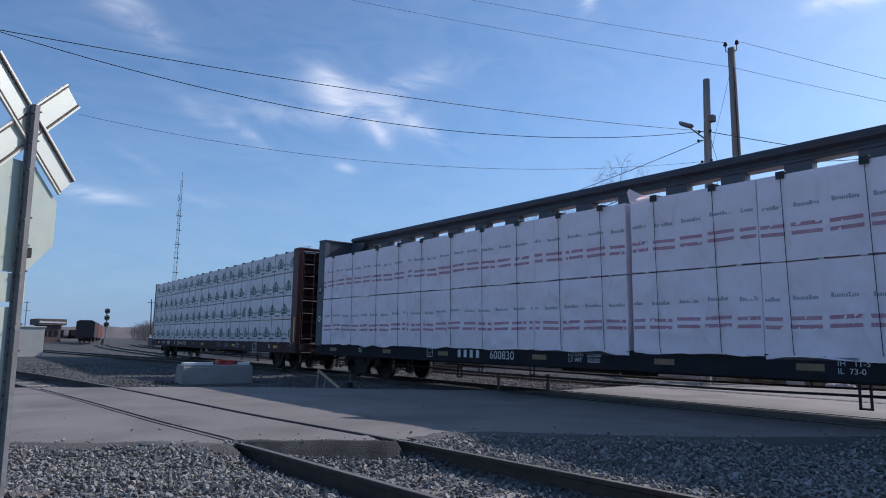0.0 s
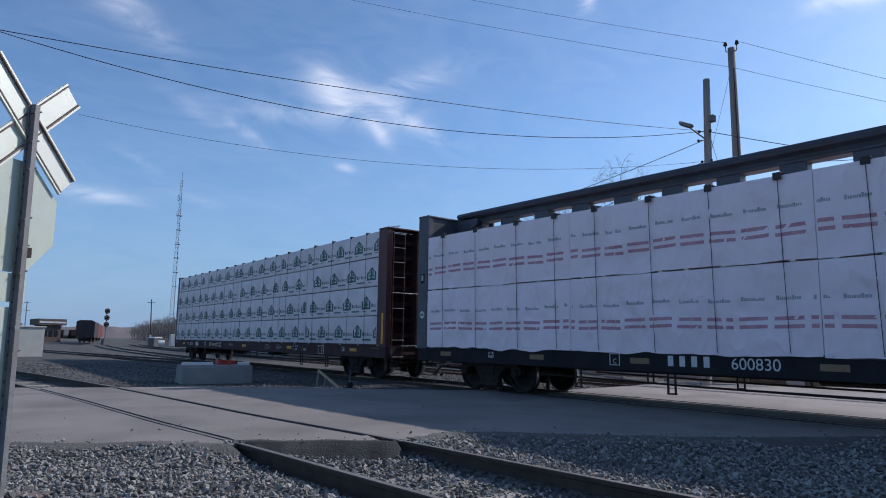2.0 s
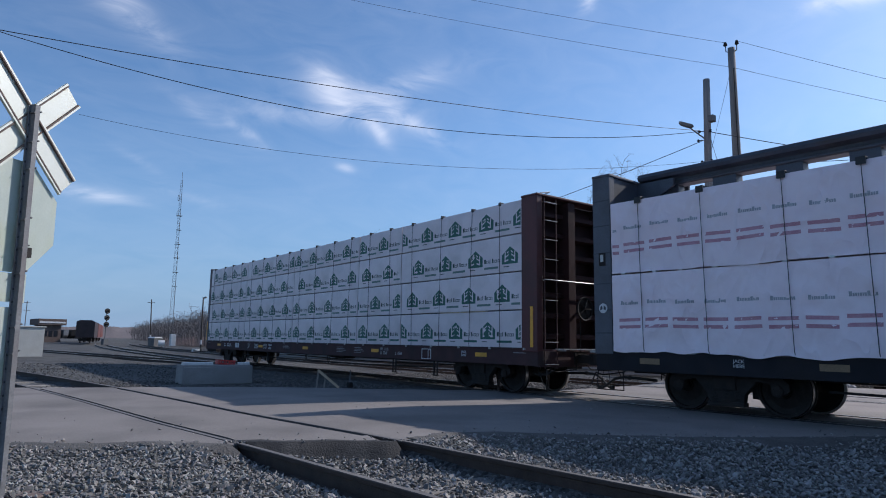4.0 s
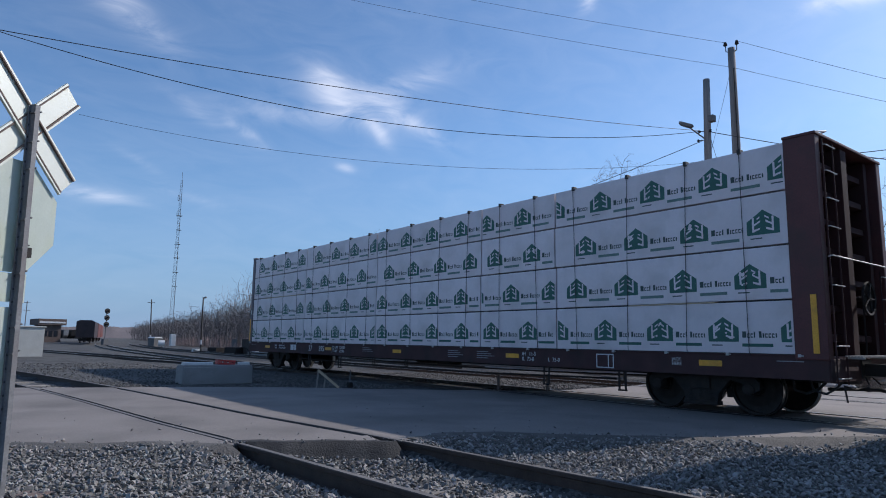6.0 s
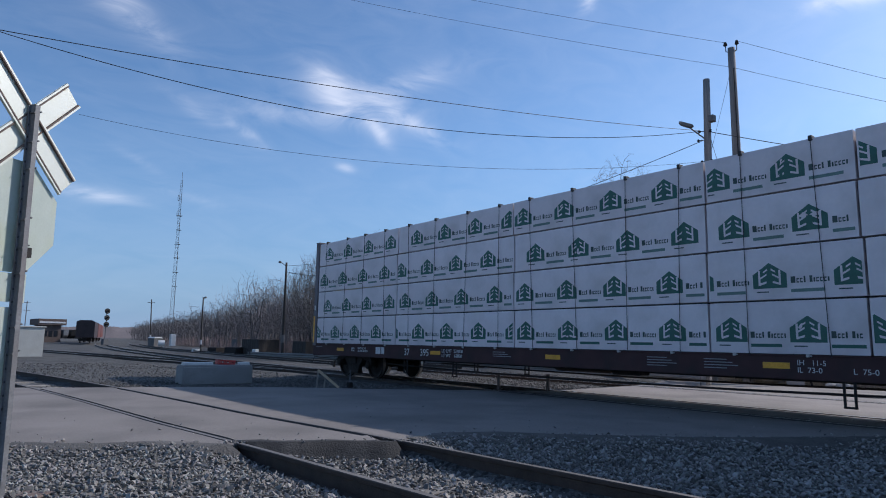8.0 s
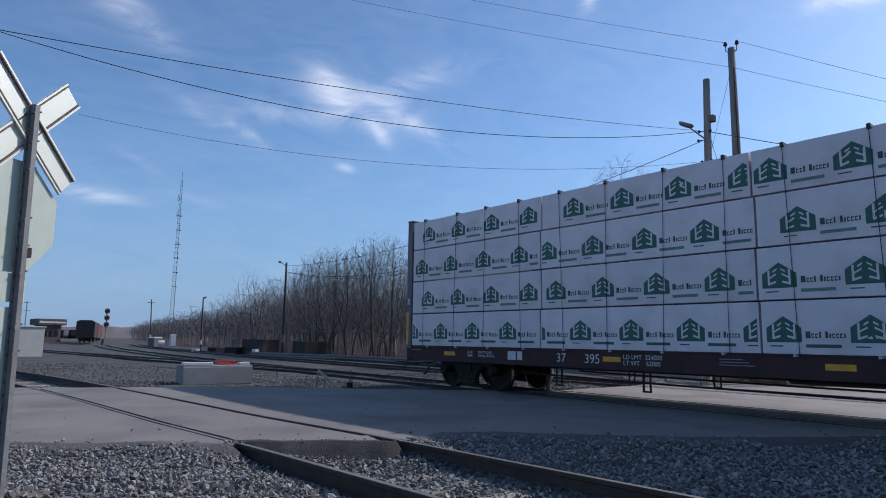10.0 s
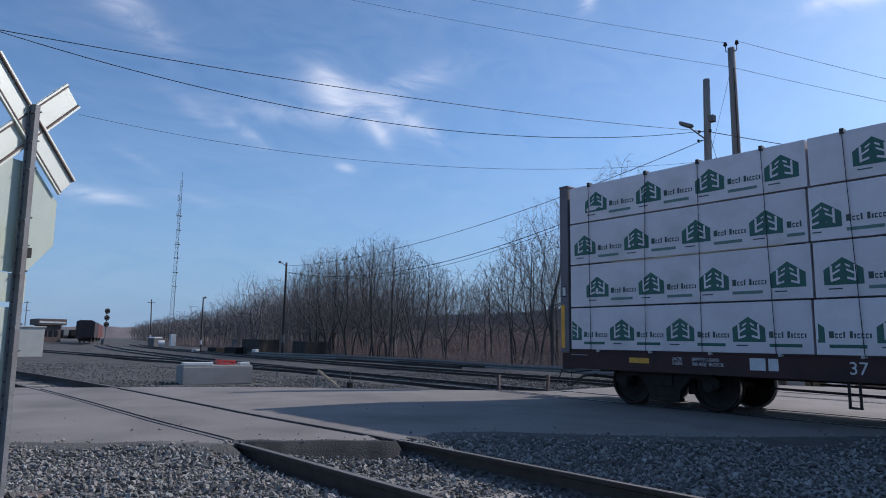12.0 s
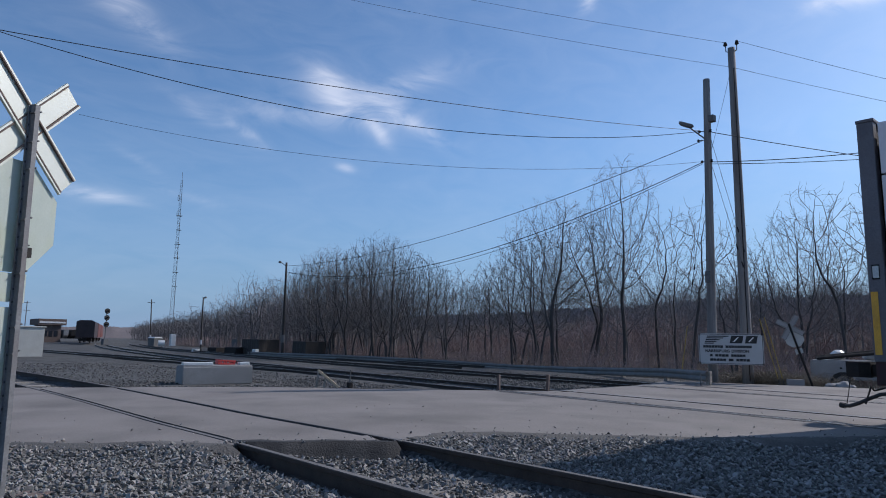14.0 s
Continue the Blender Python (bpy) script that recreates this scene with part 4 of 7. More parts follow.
def make_flatcar(paint, side_paint, label, ahead, top, chord, deep, pins):
    """A centre-beam flat car, its rear end at x = 0, the rails at z = 0. deep: depth of the front and rear bulkheads."""
    car = holder("centerbeam_flatcar", car_pose(s_train(0) + ahead), label, "rail car", "cars of the train")
    L = 22.80
    for s in (-1, 1):
        bm = bmesh.new()
        add_prism(bm, [(s * q, z) for q, z in ((1.27, 0.685), (1.40, 0.685), (1.40, 1.05), (1.415, 1.055), (1.415, 1.075), (1.27, 1.075), (1.27, 1.055), (1.375, 1.055), (1.375, 0.705), (1.27, 0.705))], "x", (0.02, L - 0.02))
        sill = part("side_sill", bm, side_paint, car, "long painted steel side sill")
        mesh = None
        for k in range(19):
            if mesh is None:
                bm = bmesh.new()
                add_box(bm, (-0.025, min(s * 1.40, s * 1.43), 1.035), (0.025, max(s * 1.40, s * 1.43), 1.085), 0.006)
                add_tube(bm, [(0.03, s * 1.42, 1.06), (0.06, s * 1.43, 1.055)], 0.014, 6)
                mesh = finish("tie_down_winch", bm, M_HANDRAIL)
            o = new("tie_down_winch", mesh)
            o.parent = sill
            o.matrix_basis = Matrix.Translation((0.95 + k * 1.19, 0, 0))
    bm = bmesh.new()
    add_box(bm, (0.1, -1.37, 1.02), (L - 0.1, 1.37, 1.055))
    part("deck", bm, paint, car)
    bm = bmesh.new()
    add_box(bm, (0.15, -0.27, 0.60), (L - 0.15, 0.27, 1.0), 0.01)
    part("center_sill", bm, M_GRIME, car)
    mesh = None
    for x in (4.6, 6.6, 8.6, 10.6, 12.6, 14.6, 16.6, 18.4):
        if mesh is None:
            bm = bmesh.new()
            add_prism(bm, [(-1.36, 1.0), (-1.36, 0.82), (-0.3, 0.62), (0.3, 0.62), (1.36, 0.82), (1.36, 1.0)], "x", (-0.06, 0.06))
            mesh = finish("crossbearer", bm, M_GRIME)
        o = new("crossbearer", mesh)
        o.parent = car
        o.matrix_basis = Matrix.Translation((x, 0, 0))
    # end sills, trucks, couplers
    for x0, x1 in ((0.0, 0.12), (L - 0.12, L)):
        bm = bmesh.new()
        add_box(bm, (x0, -1.38, 0.66), (x1, 1.38, 1.02), 0.012)
        part("end_sill", bm, side_paint, car)
    make_truck(car, pins[0])
    make_truck(car, pins[1])
    make_coupler(car, -0.02, -1)
    make_coupler(car, L + 0.02, 1)
    # bulkheads and the beam down the middle
    rear, front = deep
    make_bulkhead(car, 0.0, rear, top, M_ENDGREY if chord else M_COLUMN, M_CARBLUE if chord else M_GRIME, -1)
    make_bulkhead(car, L - front, L, top, paint, M_GRIME if chord else M_DARKEND, 1)
    bm = bmesh.new()
    high = 4.88 if chord else 4.50
    prof = [(-0.14, high - 0.33), (-0.17, high - 0.31), (-0.17, high - 0.27), (-0.14, high - 0.25), (-0.14, high - 0.19), (-0.33, high - 0.16), (-0.37, high - 0.10), (-0.34, high - 0.03), (-0.26, high),
            (0.26, high), (0.34, high - 0.03), (0.37, high - 0.10), (0.33, high - 0.16), (0.14, high - 0.19), (0.14, high - 0.25), (0.17, high - 0.27), (0.17, high - 0.31), (0.14, high - 0.33)] if chord else \
        [(-0.06, high - 0.2), (-0.06, high), (0.06, high), (0.06, high - 0.2)]
    add_prism(bm, prof, "x", (rear, L - front))
    part("top_chord", bm, paint if not chord else M_CARBLUE, car, "dark painted steel top chord" if chord else "")
    mesh = None
    for k in range(18):
        if mesh is None:
            bm = bmesh.new()
            w = 0.24 if chord else 0.05
            add_box(bm, (-w, -0.05 if not chord else -0.13, 1.05), (w, 0.05 if not chord else 0.13, high - (0.29 if chord else 0.2)), 0.01)
            mesh = finish("beam_post", bm, M_CARBLUE if chord else paint)
        o = new("beam_post", mesh)
        o.parent = car
        o.matrix_basis = Matrix.Translation((1.0 + k * 1.228, 0, 0))
    # hanging steps and the long brake rod under the sill
    mesh = None
    for x in (5.55, 7.72, 16.96, 18.97):
        for s in (-1, 1):
            if mesh is None:
                bm = bmesh.new()
                for k in (-0.075, 0.075):
                    add_box(bm, (k - 0.018, -0.012, 0.30), (k + 0.018, 0.012, 0.72))
                add_box(bm, (-0.09, -0.03, 0.285), (0.09, 0.03, 0.315))
                mesh = finish("step_stirrup", bm, M_GRIME)
            o = new("step_stirrup", mesh)
            o.parent = car
            o.matrix_basis = Matrix.Translation((x, s * 1.36, 0))
    for s in (-1, 1):
        bm = bmesh.new()
        add_tube(bm, [(4.2, s * 1.05, 0.50), (8, s * 1.08, 0.44), (11.5, s * 1.08, 0.42), (15, s * 1.08, 0.44), (18.6, s * 1.05, 0.50)], 0.022, 6)
        part("brake_pipe", bm, M_GRIME, car)
    bm = bmesh.new()
    add_tube(bm, [(9.6, 0.55, 0.70), (11.2, 0.55, 0.70)], 0.20, 14)
    part("air_reservoir", bm, M_GRIME, car)
    bm = bmesh.new()
    add_box(bm, (12.2, -0.75, 0.56), (12.9, -0.40, 0.86), 0.03)
    part("brake_valve", bm, M_GRIME, car)
    TRAIN.append((car, ahead, Matrix()))
    return car


def side_mark(car, x0, x1, z0, z1, material, name, label=""):
    bm = bmesh.new()
    add_box(bm, (x0, -1.4045, z0), (x1, -1.3995, z1))
    return part(name, bm, material, car, label)


def side_words(car, words, x, z, size, space=1.0):
    return lettering(words, size, Matrix.Translation((x, -1.4025, z)) @ pose(0, 0, 0, 90, 0, 0), car, M_LETTER, "stencil_lettering", space)


def bar_letters(car, x, z, widths, height, gap=0.045):
    """Plain bars in place of reporting marks."""
    for w in widths:
        if w > 0:
            side_mark(car, x, x + w, z, z + height, M_LETTER, "marking_bar", "plain white marking bar")
        x += abs(w) + gap


# ---- bundles ----
def bulge(x, z, w, h, seed, amount):
    """How far the wrap stands out of its flat face at x, z."""
    edge = min(1.0, 6 * min(x, w - x) / 0.6, 5 * min(z, h - z) / 0.5)
    v = noise.noise(Vector((x * 0.8, z * 1.3, seed))) + 0.6 * noise.noise(Vector((x * 2.6 + z * 1.9, z * 3.1 - x * 0.8, seed + 4)))
    v += 0.5 * noise.noise(Vector(((x + z) * 6, (x - z) * 2.0, seed + 9)))
    fold = 1 - abs(noise.noise(Vector((x * 1.1 + z * 0.9, z * 1.3 - x * 0.5, seed + 2))))
    v += 0.9 * fold ** 6
    return amount * (v * max(0.25, edge))


def make_wrap(w, h, depth, seed, amount, sag=0.0):
    """A wrapped bundle: x from 0 to w, z from 0 to h, its outer face at y = 0, its body behind. Creased outer face."""
    bm = bmesh.new()
    nx, nz = max(8, int(w / 0.085)), max(6, int(h / 0.085))
    grid = []
    for j in range(nz + 1):
        row = []
        for i in range(nx + 1):
            x, z = w * i / nx, h * j / nz
            drop = sag * (0.35 + abs(noise.noise(Vector((x * 0.9, seed, 2)))) * 1.3 + 0.25 * noise.noise(Vector((x * 3, seed, 6)))) if j == 0 else 0
            row.append(bm.verts.new((x, -bulge(x, z, w, h, seed, amount) + (0.008 if i in (0, nx) or j == nz or (j == 0 and not sag) else -0.016 if j == 0 else 0), z - drop)))
        grid.append(row)
    for j in range(nz):
        for i in range(nx):
            bm.faces.new((grid[j][i], grid[j][i + 1], grid[j + 1][i + 1], grid[j + 1][i])).smooth = True
    back = [bm.verts.new((x, depth, z)) for x, z in ((0, 0), (w, 0), (w, h), (0, h))]
    bm.faces.new(back)
    bm.faces.new([*grid[0][::-1], back[0], back[1]])
    bm.faces.new([*grid[nz], back[2], back[3]])
    bm.faces.new([*[r[0] for r in grid], back[3], back[0]])
    bm.faces.new([*[r[nx] for r in grid][::-1], back[1], back[2]])
    for e in bm.edges:
        if len({f.smooth for f in e.link_faces}) > 1:
            e.smooth = False
    return bm


def print_strip(bm, poly_lo, poly_hi, w, h, seed, amount, proud=0.004, cols=4):
    """A printed strip between a lower and an upper line (x0, z, x1, z), laid over the creases."""
    (ax, az, bx, bz), (cx, cz, dx, dz) = poly_lo, poly_hi
    if ax == cx and bx == dx and bx > ax:
        # cut off what would run over the ends of the bundle
        e0, e1 = max(0.0, (0.03 - ax) / (bx - ax)), min(1.0, (w - 0.03 - ax) / (bx - ax))
        if e1 - e0 < 0.05:
            return
        ax, bx, az, bz, cz, dz = ax + (bx - ax) * e0, ax + (bx - ax) * e1, az + (bz - az) * e0, az + (bz - az) * e1, cz + (dz - cz) * e0, cz + (dz - cz) * e1
        cx, dx = ax, bx
    elif min(ax, bx, cx, dx) < 0.03 or max(ax, bx, cx, dx) > w - 0.03:
        return
    rows = 3
    grid = []
    for j in range(rows):
        f = j / (rows - 1)
        row = []
        for i in range(cols + 1):
            e = i / cols
            x = (ax + (bx - ax) * e) * (1 - f) + (cx + (dx - cx) * e) * f
            z = (az + (bz - az) * e) * (1 - f) + (cz + (dz - cz) * e) * f
            row.append(bm.verts.new((x, -bulge(x, z, w, h, seed, amount) - proud, z)))
        grid.append(row)
    for j in range(rows - 1):
        for i in range(cols):
            bm.faces.new((grid[j][i], grid[j][i + 1], grid[j + 1][i + 1], grid[j + 1][i]))


def bar_print(bm, x0, x1, z0, z1, *rest, **kw):
    print_strip(bm, (x0, z0, x1, z0), (x0, z1, x1, z1), *rest, **kw)


def lumber_bundle(x, z, w, h, first, seed, side, label):
    """A stack of lumber in printed white wrap, with house-shaped marks each 1.25 m."""
    amount = 0.011
    bm = make_wrap(w, h, 1.30, seed, amount)
    ob = thing("lumber_pack", bm, M_WRAP, label, "lumber pack", "wrapped lumber bundles on the brown car")
    a = (w, h, seed, amount)
    c = first - x
    if side < 0 and c > 1.0:
        c -= 1.25
    while side < 0 and c < w + 0.4:
        if -0.18 < c < w + 0.18:
            green, white, ink = bmesh.new(), bmesh.new(), bmesh.new()
            z0, eave, peak, half = 0.185, 0.42, 0.61, 0.275
            print_strip(green, (c - half, z0, c, z0), (c - half, eave, c, peak), *a)
            print_strip(green, (c, z0, c + half, z0), (c, peak, c + half, eave), *a)
            bmesh.ops.remove_doubles(green, verts=green.verts, dist=0.001)
            for s in (-1, 1):
                bar_print(white, c + s * 0.165 - 0.017, c + s * 0.165 + 0.017, z0 + 0.05, z0 + 0.30, *a, proud=0.007, cols=1)
                for px, pz, qx, qz, t in ((0.165, 0.05, 0.05, 0.085, 0.035), (0.165, 0.145, 0.045, 0.215, 0.032), (0.10, 0.255, 0.03, 0.30, 0.03)):
                    lo, hi = (c + s * px, z0 + pz, c + s * qx, z0 + qz), (c + s * px, z0 + pz + t, c + s * qx, z0 + qz + t)
                    if s > 0:
                        lo, hi = (lo[2], lo[3], lo[0], lo[1]), (hi[2], hi[3], hi[0], hi[1])
                    print_strip(white, lo, hi, *a, proud=0.007, cols=2)
            bar_print(ink, c - 0.22, c - 0.02, 0.115, 0.135, *a, cols=2)
            mark = part("house_mark", green, M_GREEN, ob, "dark green printed house shape")
            if white.faces:
                tagged(part("mark_line", white, M_WRAP, mark), kind="stuff")
            if ink.faces:
                part("fine_print", ink, M_INK, mark)
        # plain bars in place of the maker's name, and the band below it
        ink = bmesh.new()
        lx = c + 0.335
        for lw, lh in ((0.070, 0.105), (0.040, 0.072), (0.040, 0.072), (0.026, 0.10), (-0.03, 0), (0.042, 0.105), (0.024, 0.072), (0.040, 0.072), (0.038, 0.072), (0.040, 0.072), (0.024, 0.072)):
            if lw > 0 and 0.03 < lx and lx + lw < w - 0.03:
                if lh > 0.08 or lw < 0.03:
                    bar_print(ink, lx, lx + lw, 0.255, 0.255 + lh, *a, cols=1)
                else:
                    bar_print(ink, lx, lx + lw, 0.255, 0.275, *a, cols=1)
                    bar_print(ink, lx, lx + lw, 0.307, 0.327, *a, cols=1)
                    bar_print(ink, lx, lx + 0.013, 0.275, 0.307, *a, cols=1)
            lx += abs(lw) + 0.016
        if ink.faces:
            tagged(part("name_bar", ink, M_INK, ob), "dark grey printed bars", kind="stuff")
        b0, b1 = max(0.04, c + 0.33), min(w - 0.04, c + 0.84)
        if b1 - b0 > 0.1:
            band = bmesh.new()
            bar_print(band, b0, b1, 0.105, 0.158, *a)
            part("printed_band", band, M_GREEN if z < 1.5 else M_BANDINK, ob)
        c += 1.25
    # inset dark filler that paints the shadow in the gap below the pack
    bm = bmesh.new()
    add_box(bm, (0.10, 0.12, -0.06), (w - 0.10, 1.2, -0.002))
    part("dunnage", bm, M_STRAP_SHADE, ob)
    m = Matrix.Translation((x, -1.42, z)) if side < 0 else Matrix.Translation((x + w, 1.42, z)) @ pose(0, 0, 0, 0, 0, 180)
    return ob, m


def panel_bundle(x, z, w, h, seed, side, label):
    """A tall bundle in creased paper wrap with red double bars and pale grey words set as bars."""
    amount = 0.036
    bm = make_wrap(w, h, 1.10, seed, amount, sag=0.11 if z < 2 else 0.035)
    ob = thing("panel_pack", bm, M_PAPER, label, "wrapped pack", "paper-wrapped bundles on the dark car")
    a = (w, h, seed, amount)
    c = -0.40 + (seed * 0.37 % 0.4)
    while side < 0 and c + 0.1 < w:
        e = c + 0.47
        if e < 0.12:
            c += 0.575
            continue
        tilt = 0.016 * math.sin(c * 3 + seed)
        zb = 0.40 + 0.014 * math.sin(c * 1.7 + seed * 2)
        for zz in (zb, zb + 0.135):
            red = bmesh.new()
            print_strip(red, (c, zz, e, zz + tilt), (c, zz + 0.062, e, zz + 0.062 + tilt), *a)
            part("red_bar", red, M_RED, ob, "faded red printed bar")
        grey = bmesh.new()
        lx = c + 0.05
        for lw in (0.045, 0.025, 0.025, 0.02, 0.03, 0.018, 0.03, 0.04, 0.025, 0.025, 0.03):
            if 0.03 < lx and lx + lw < w - 0.03:
                hh = 0.075 if lw >= 0.04 else 0.05
                bar_print(grey, lx, lx + lw, zb + 0.46 + tilt, zb + 0.46 + hh + tilt, *a, cols=1)
            lx += lw + 0.007
        if grey.faces:
            tagged(part("name_bar", grey, M_PALEINK, ob), "pale grey printed bars", kind="stuff")
        c += 0.575
    if z > 2:
        mesh = None
        for k in range(int(w / 0.62)):
            if mesh is None:
                block = bmesh.new()
                add_box(block, (-0.045, -0.012, -0.043), (0.045, 1.0, -0.002), 0.004)
                mesh = finish("spacer", block, M_WHITE)
            o = new("spacer", mesh)
            o.parent = ob
            o.matrix_basis = Matrix.Translation((0.3 + k * 0.62 + 0.05 * math.sin(k * 2.3 + seed), 0, 0))
    m = Matrix.Translation((x, -1.42, z)) if side < 0 else Matrix.Translation((x + w, 1.42, z)) @ pose(0, 0, 0, 0, 0, 180)
    return ob, m


def strap(car, x, top, lean, protector, step):
    """A steel band down the outer face of the load, with a corner protector on top."""
    bm = bmesh.new()
    y = -1.447 if step else -1.462
    add_tube(bm, [(x + lean, -0.9, top + 0.015), (x + lean, y + 0.02, top + 0.012), (x + lean, y, top - 0.03), (x + lean * 0.5, y - 0.004, (top + 1.1) / 2), (x, y, 1.12), (x, -1.42, 1.04)], 0.0065, 5)
    o = part("tie_down_strap", bm, M_STRAP_SHADE, car, "dark steel tie-down band")
    bm = bmesh.new()
    if protector:
        add_box(bm, (x + lean - 0.07, y - 0.012, top - 0.09), (x + lean + 0.07, y + 0.012, top + 0.03), 0.008)
        add_box(bm, (x + lean - 0.07, y, top + 0.012), (x + lean + 0.07, y + 0.24, top + 0.04), 0.008)
    else:
        add_box(bm, (x + lean - 0.03, y - 0.008, top - 0.05), (x + lean + 0.03, y + 0.12, top + 0.035), 0.006)
    part("corner_protector", bm, M_BLACK, o)


def make_train():
    # last car: brown, printed lumber in four tiers
    car = make_flatcar(M_MAROON, M_BROWN, "grimy brown centre-beam flat car loaded with wrapped lumber", 0.0, 4.60, False, (0.22, 0.50), (2.21, 20.46))
    tiers = ((1.085, 0.855), (1.972, 0.872), (2.876, 0.868), (3.776, 0.784))
    cuts = ((0.26, 5.06, 9.95, 14.80, 17.31, 22.32), (0.26, 5.10, 9.93, 14.80, 17.32, 22.32), (0.26, 5.08, 9.96, 14.82, 17.28, 22.33), (0.26, 5.12, 9.92, 14.83, 17.30, 22.33))
    firsts = ((0.29, 6.19, 10.32, 15.20, 18.63), (0.97, 5.53, 10.30, 15.90, 17.90), (0.67, 5.29, 10.64, 15.33, 18.16), (0.97, 6.05, 10.25, 15.03, 18.56))
    for tier, (z, h) in enumerate(tiers):
        for k in range(5):
            for side in (-1, 1):
                x0, x1 = cuts[tier][k] + 0.02, cuts[tier][k + 1] - 0.02
                tier_word = ("bottom", "second", "third", "top")[tier]
                long_word = "short" if k == 3 else "long"
                ob, m = lumber_bundle(x0, z, x1 - x0, h, firsts[tier][k], tier * 7.3 + k * 3.1 + (50 if side > 0 else 0), side,
                                      f"{long_word} lumber pack in white printed wrap in the {tier_word} tier")
                TRAIN.append((ob, 0.0, m))
    for i in range(18):
        strap(car, 0.80 + i * 1.225 + 0.05 * math.sin(i * 2.1), 4.57, 0.10 * math.sin(i * 1.3), False, True)
    for x0, x1, z0, z1 in ((1.35, 2.7, 2.842, 2.858), (2.3, 4.1, 2.852, 2.869), (3.6, 4.7, 2.856, 2.870), (19.2, 21.0, 1.944, 1.962)):
        bm = bmesh.new()
        add_box(bm, (x0, -1.436, z0), (x1, -1.20, z1), 0.003)
        part("bare_board", bm, M_LUMBER, car, "bare sawn board where the wrap is torn")
    for x0 in (1.68, 6.73, 10.90, 15.70, 20.64):
        side_mark(car, x0, x0 + 0.43, 0.845, 0.945, M_YELLOW, "reflector", "yellow reflective strip")
    for x in (0.07, 22.63):
        bm = bmesh.new()
        add_box(bm, (x - 0.045, -1.434, 1.10), (x + 0.045, -1.426, 2.02))
        part("reflector", bm, M_YELLOW, car, "tall yellow reflective strip")
    side_words(car, "JACK\nHERE", 2.60, 0.92, 0.085)
    side_words(car, "EMPTY LOAD\n3/8 ADJ. BLOCK", 2.98, 0.92, 0.085)
    bar_letters(car, 4.02, 0.80, (0.26, 0.16), 0.20)
    side_words(car, "37", 5.50, 0.80, 0.27)
    side_words(car, "395", 6.26, 0.80, 0.27)
    side_words(car, "LD LMT  224000\nLT WT    62000", 7.22, 0.91, 0.125)
    side_words(car, "IH   11-5\nIL  73-0", 16.24, 0.91, 0.12)
    side_words(car, "L  75-0", 17.04, 0.80, 0.12)
    side_words(car, "JACK\nHERE", 20.10, 0.92, 0.085)
    for x0, n in ((13.50, 4), (14.66, 4), (9.2, 3), (0.25, 1), (22.0, 1)):
        for j in range(n):
            side_mark(car, x0, x0 + 0.42 + 0.1 * ((j * 7) % 3), 0.96 - j * 0.05, 0.975 - j * 0.05, M_GREYINK, "stencil_bar", "small worn stencil line")
    bm = bmesh.new()
    for a, b in (((18.37, 0.72), (18.80, 0.74)), ((18.37, 0.98), (18.80, 1.0)), ((18.37, 0.72), (18.39, 1.0)), ((18.78, 0.72), (18.80, 1.0)), ((18.66, 0.72), (18.68, 1.0))):
        add_box(bm, (a[0], -1.406, a[1]), (b[0], -1.400, b[1]))
    part("data_panel", bm, M_LETTER, car, "white outlined data box")
    bm = bmesh.new()
    add_box(bm, (0.06, -1.430, 2.20), (0.16, -1.424, 2.42), 0.01)
    slot = part("handhold_slot", bm, M_GRIME, car, "dark handhold slot with a pale plate for the sky behind")
    # solid pale plate painted as the sky seen through the slot
    bm = bmesh.new()
    add_box(bm, (0.07, -1.434, 2.22), (0.15, -1.429, 2.40), 0.01)
    part("slot_gap", bm, M_SLOT_SKY, slot)
    # front end of the brown car: ladders, rail, brake wheel, platform
    L = 22.80
    add_ladder(car, L + 0.03, -1.20, -0.80, [0.72, 1.22, 2.17, 2.64, 3.11, 3.57, 4.02, 4.45])
    add_ladder(car, L + 0.03, 0.95, 1.32, [1.20, 1.62, 2.05, 2.45])
    bm = bmesh.new()
    add_tube(bm, [(L, -1.22, 2.62), (L + 0.06, -1.20, 2.64), (L + 0.06, 1.36, 2.64), (L, 1.38, 2.62)], 0.011, 6)
    part("end_handrail", bm, M_HANDRAIL, car, "chipped white end handrail")
    bm = bmesh.new()
    add_lathe(bm, [(0.26, 0.06), (0.29, 0.08), (0.28, 0.11), (0.25, 0.10), (0.25, 0.07)], "x", (L, 0.12, 2.02), 20)
    for k in range(5):
        a = 2 * math.pi * k / 5
        add_tube(bm, [(L + 0.09, 0.12, 2.02), (L + 0.09, 0.12 + 0.27 * math.cos(a), 2.02 + 0.27 * math.sin(a))], 0.014, 5)
    add_tube(bm, [(L - 0.1, 0.12, 2.02), (L + 0.10, 0.12, 2.02)], 0.04, 8)
    part("brake_wheel", bm, M_GRIME, car, "dark spoked hand brake wheel")
    bm = bmesh.new()
    add_tube(bm, [(L + 0.03, 0.02, 1.9), (L + 0.04, 0.0, 1.2), (L + 0.02, 0.0, 1.02)], 0.016, 5)
    part("brake_chain", bm, M_GRIME, car)
    bm = bmesh.new()
    for k in range(6):
        add_box(bm, (L + 0.01 + k * 0.045, -0.85, 1.05), (L + 0.035 + k * 0.045, 1.38, 1.075))
    for y in (-0.8, 0.2, 1.3):
        add_box(bm, (L, y, 1.02), (L + 0.27, y + 0.03, 1.05))
    part("crossover_platform", bm, M_HANDRAIL, car, "worn steel grating platform")
    bm = bmesh.new()
    add_tube(bm, [(L, -1.30, 4.66), (L + 0.02, -1.0, 4.72), (L - 0.3, -1.0, 4.66)], 0.014, 5)
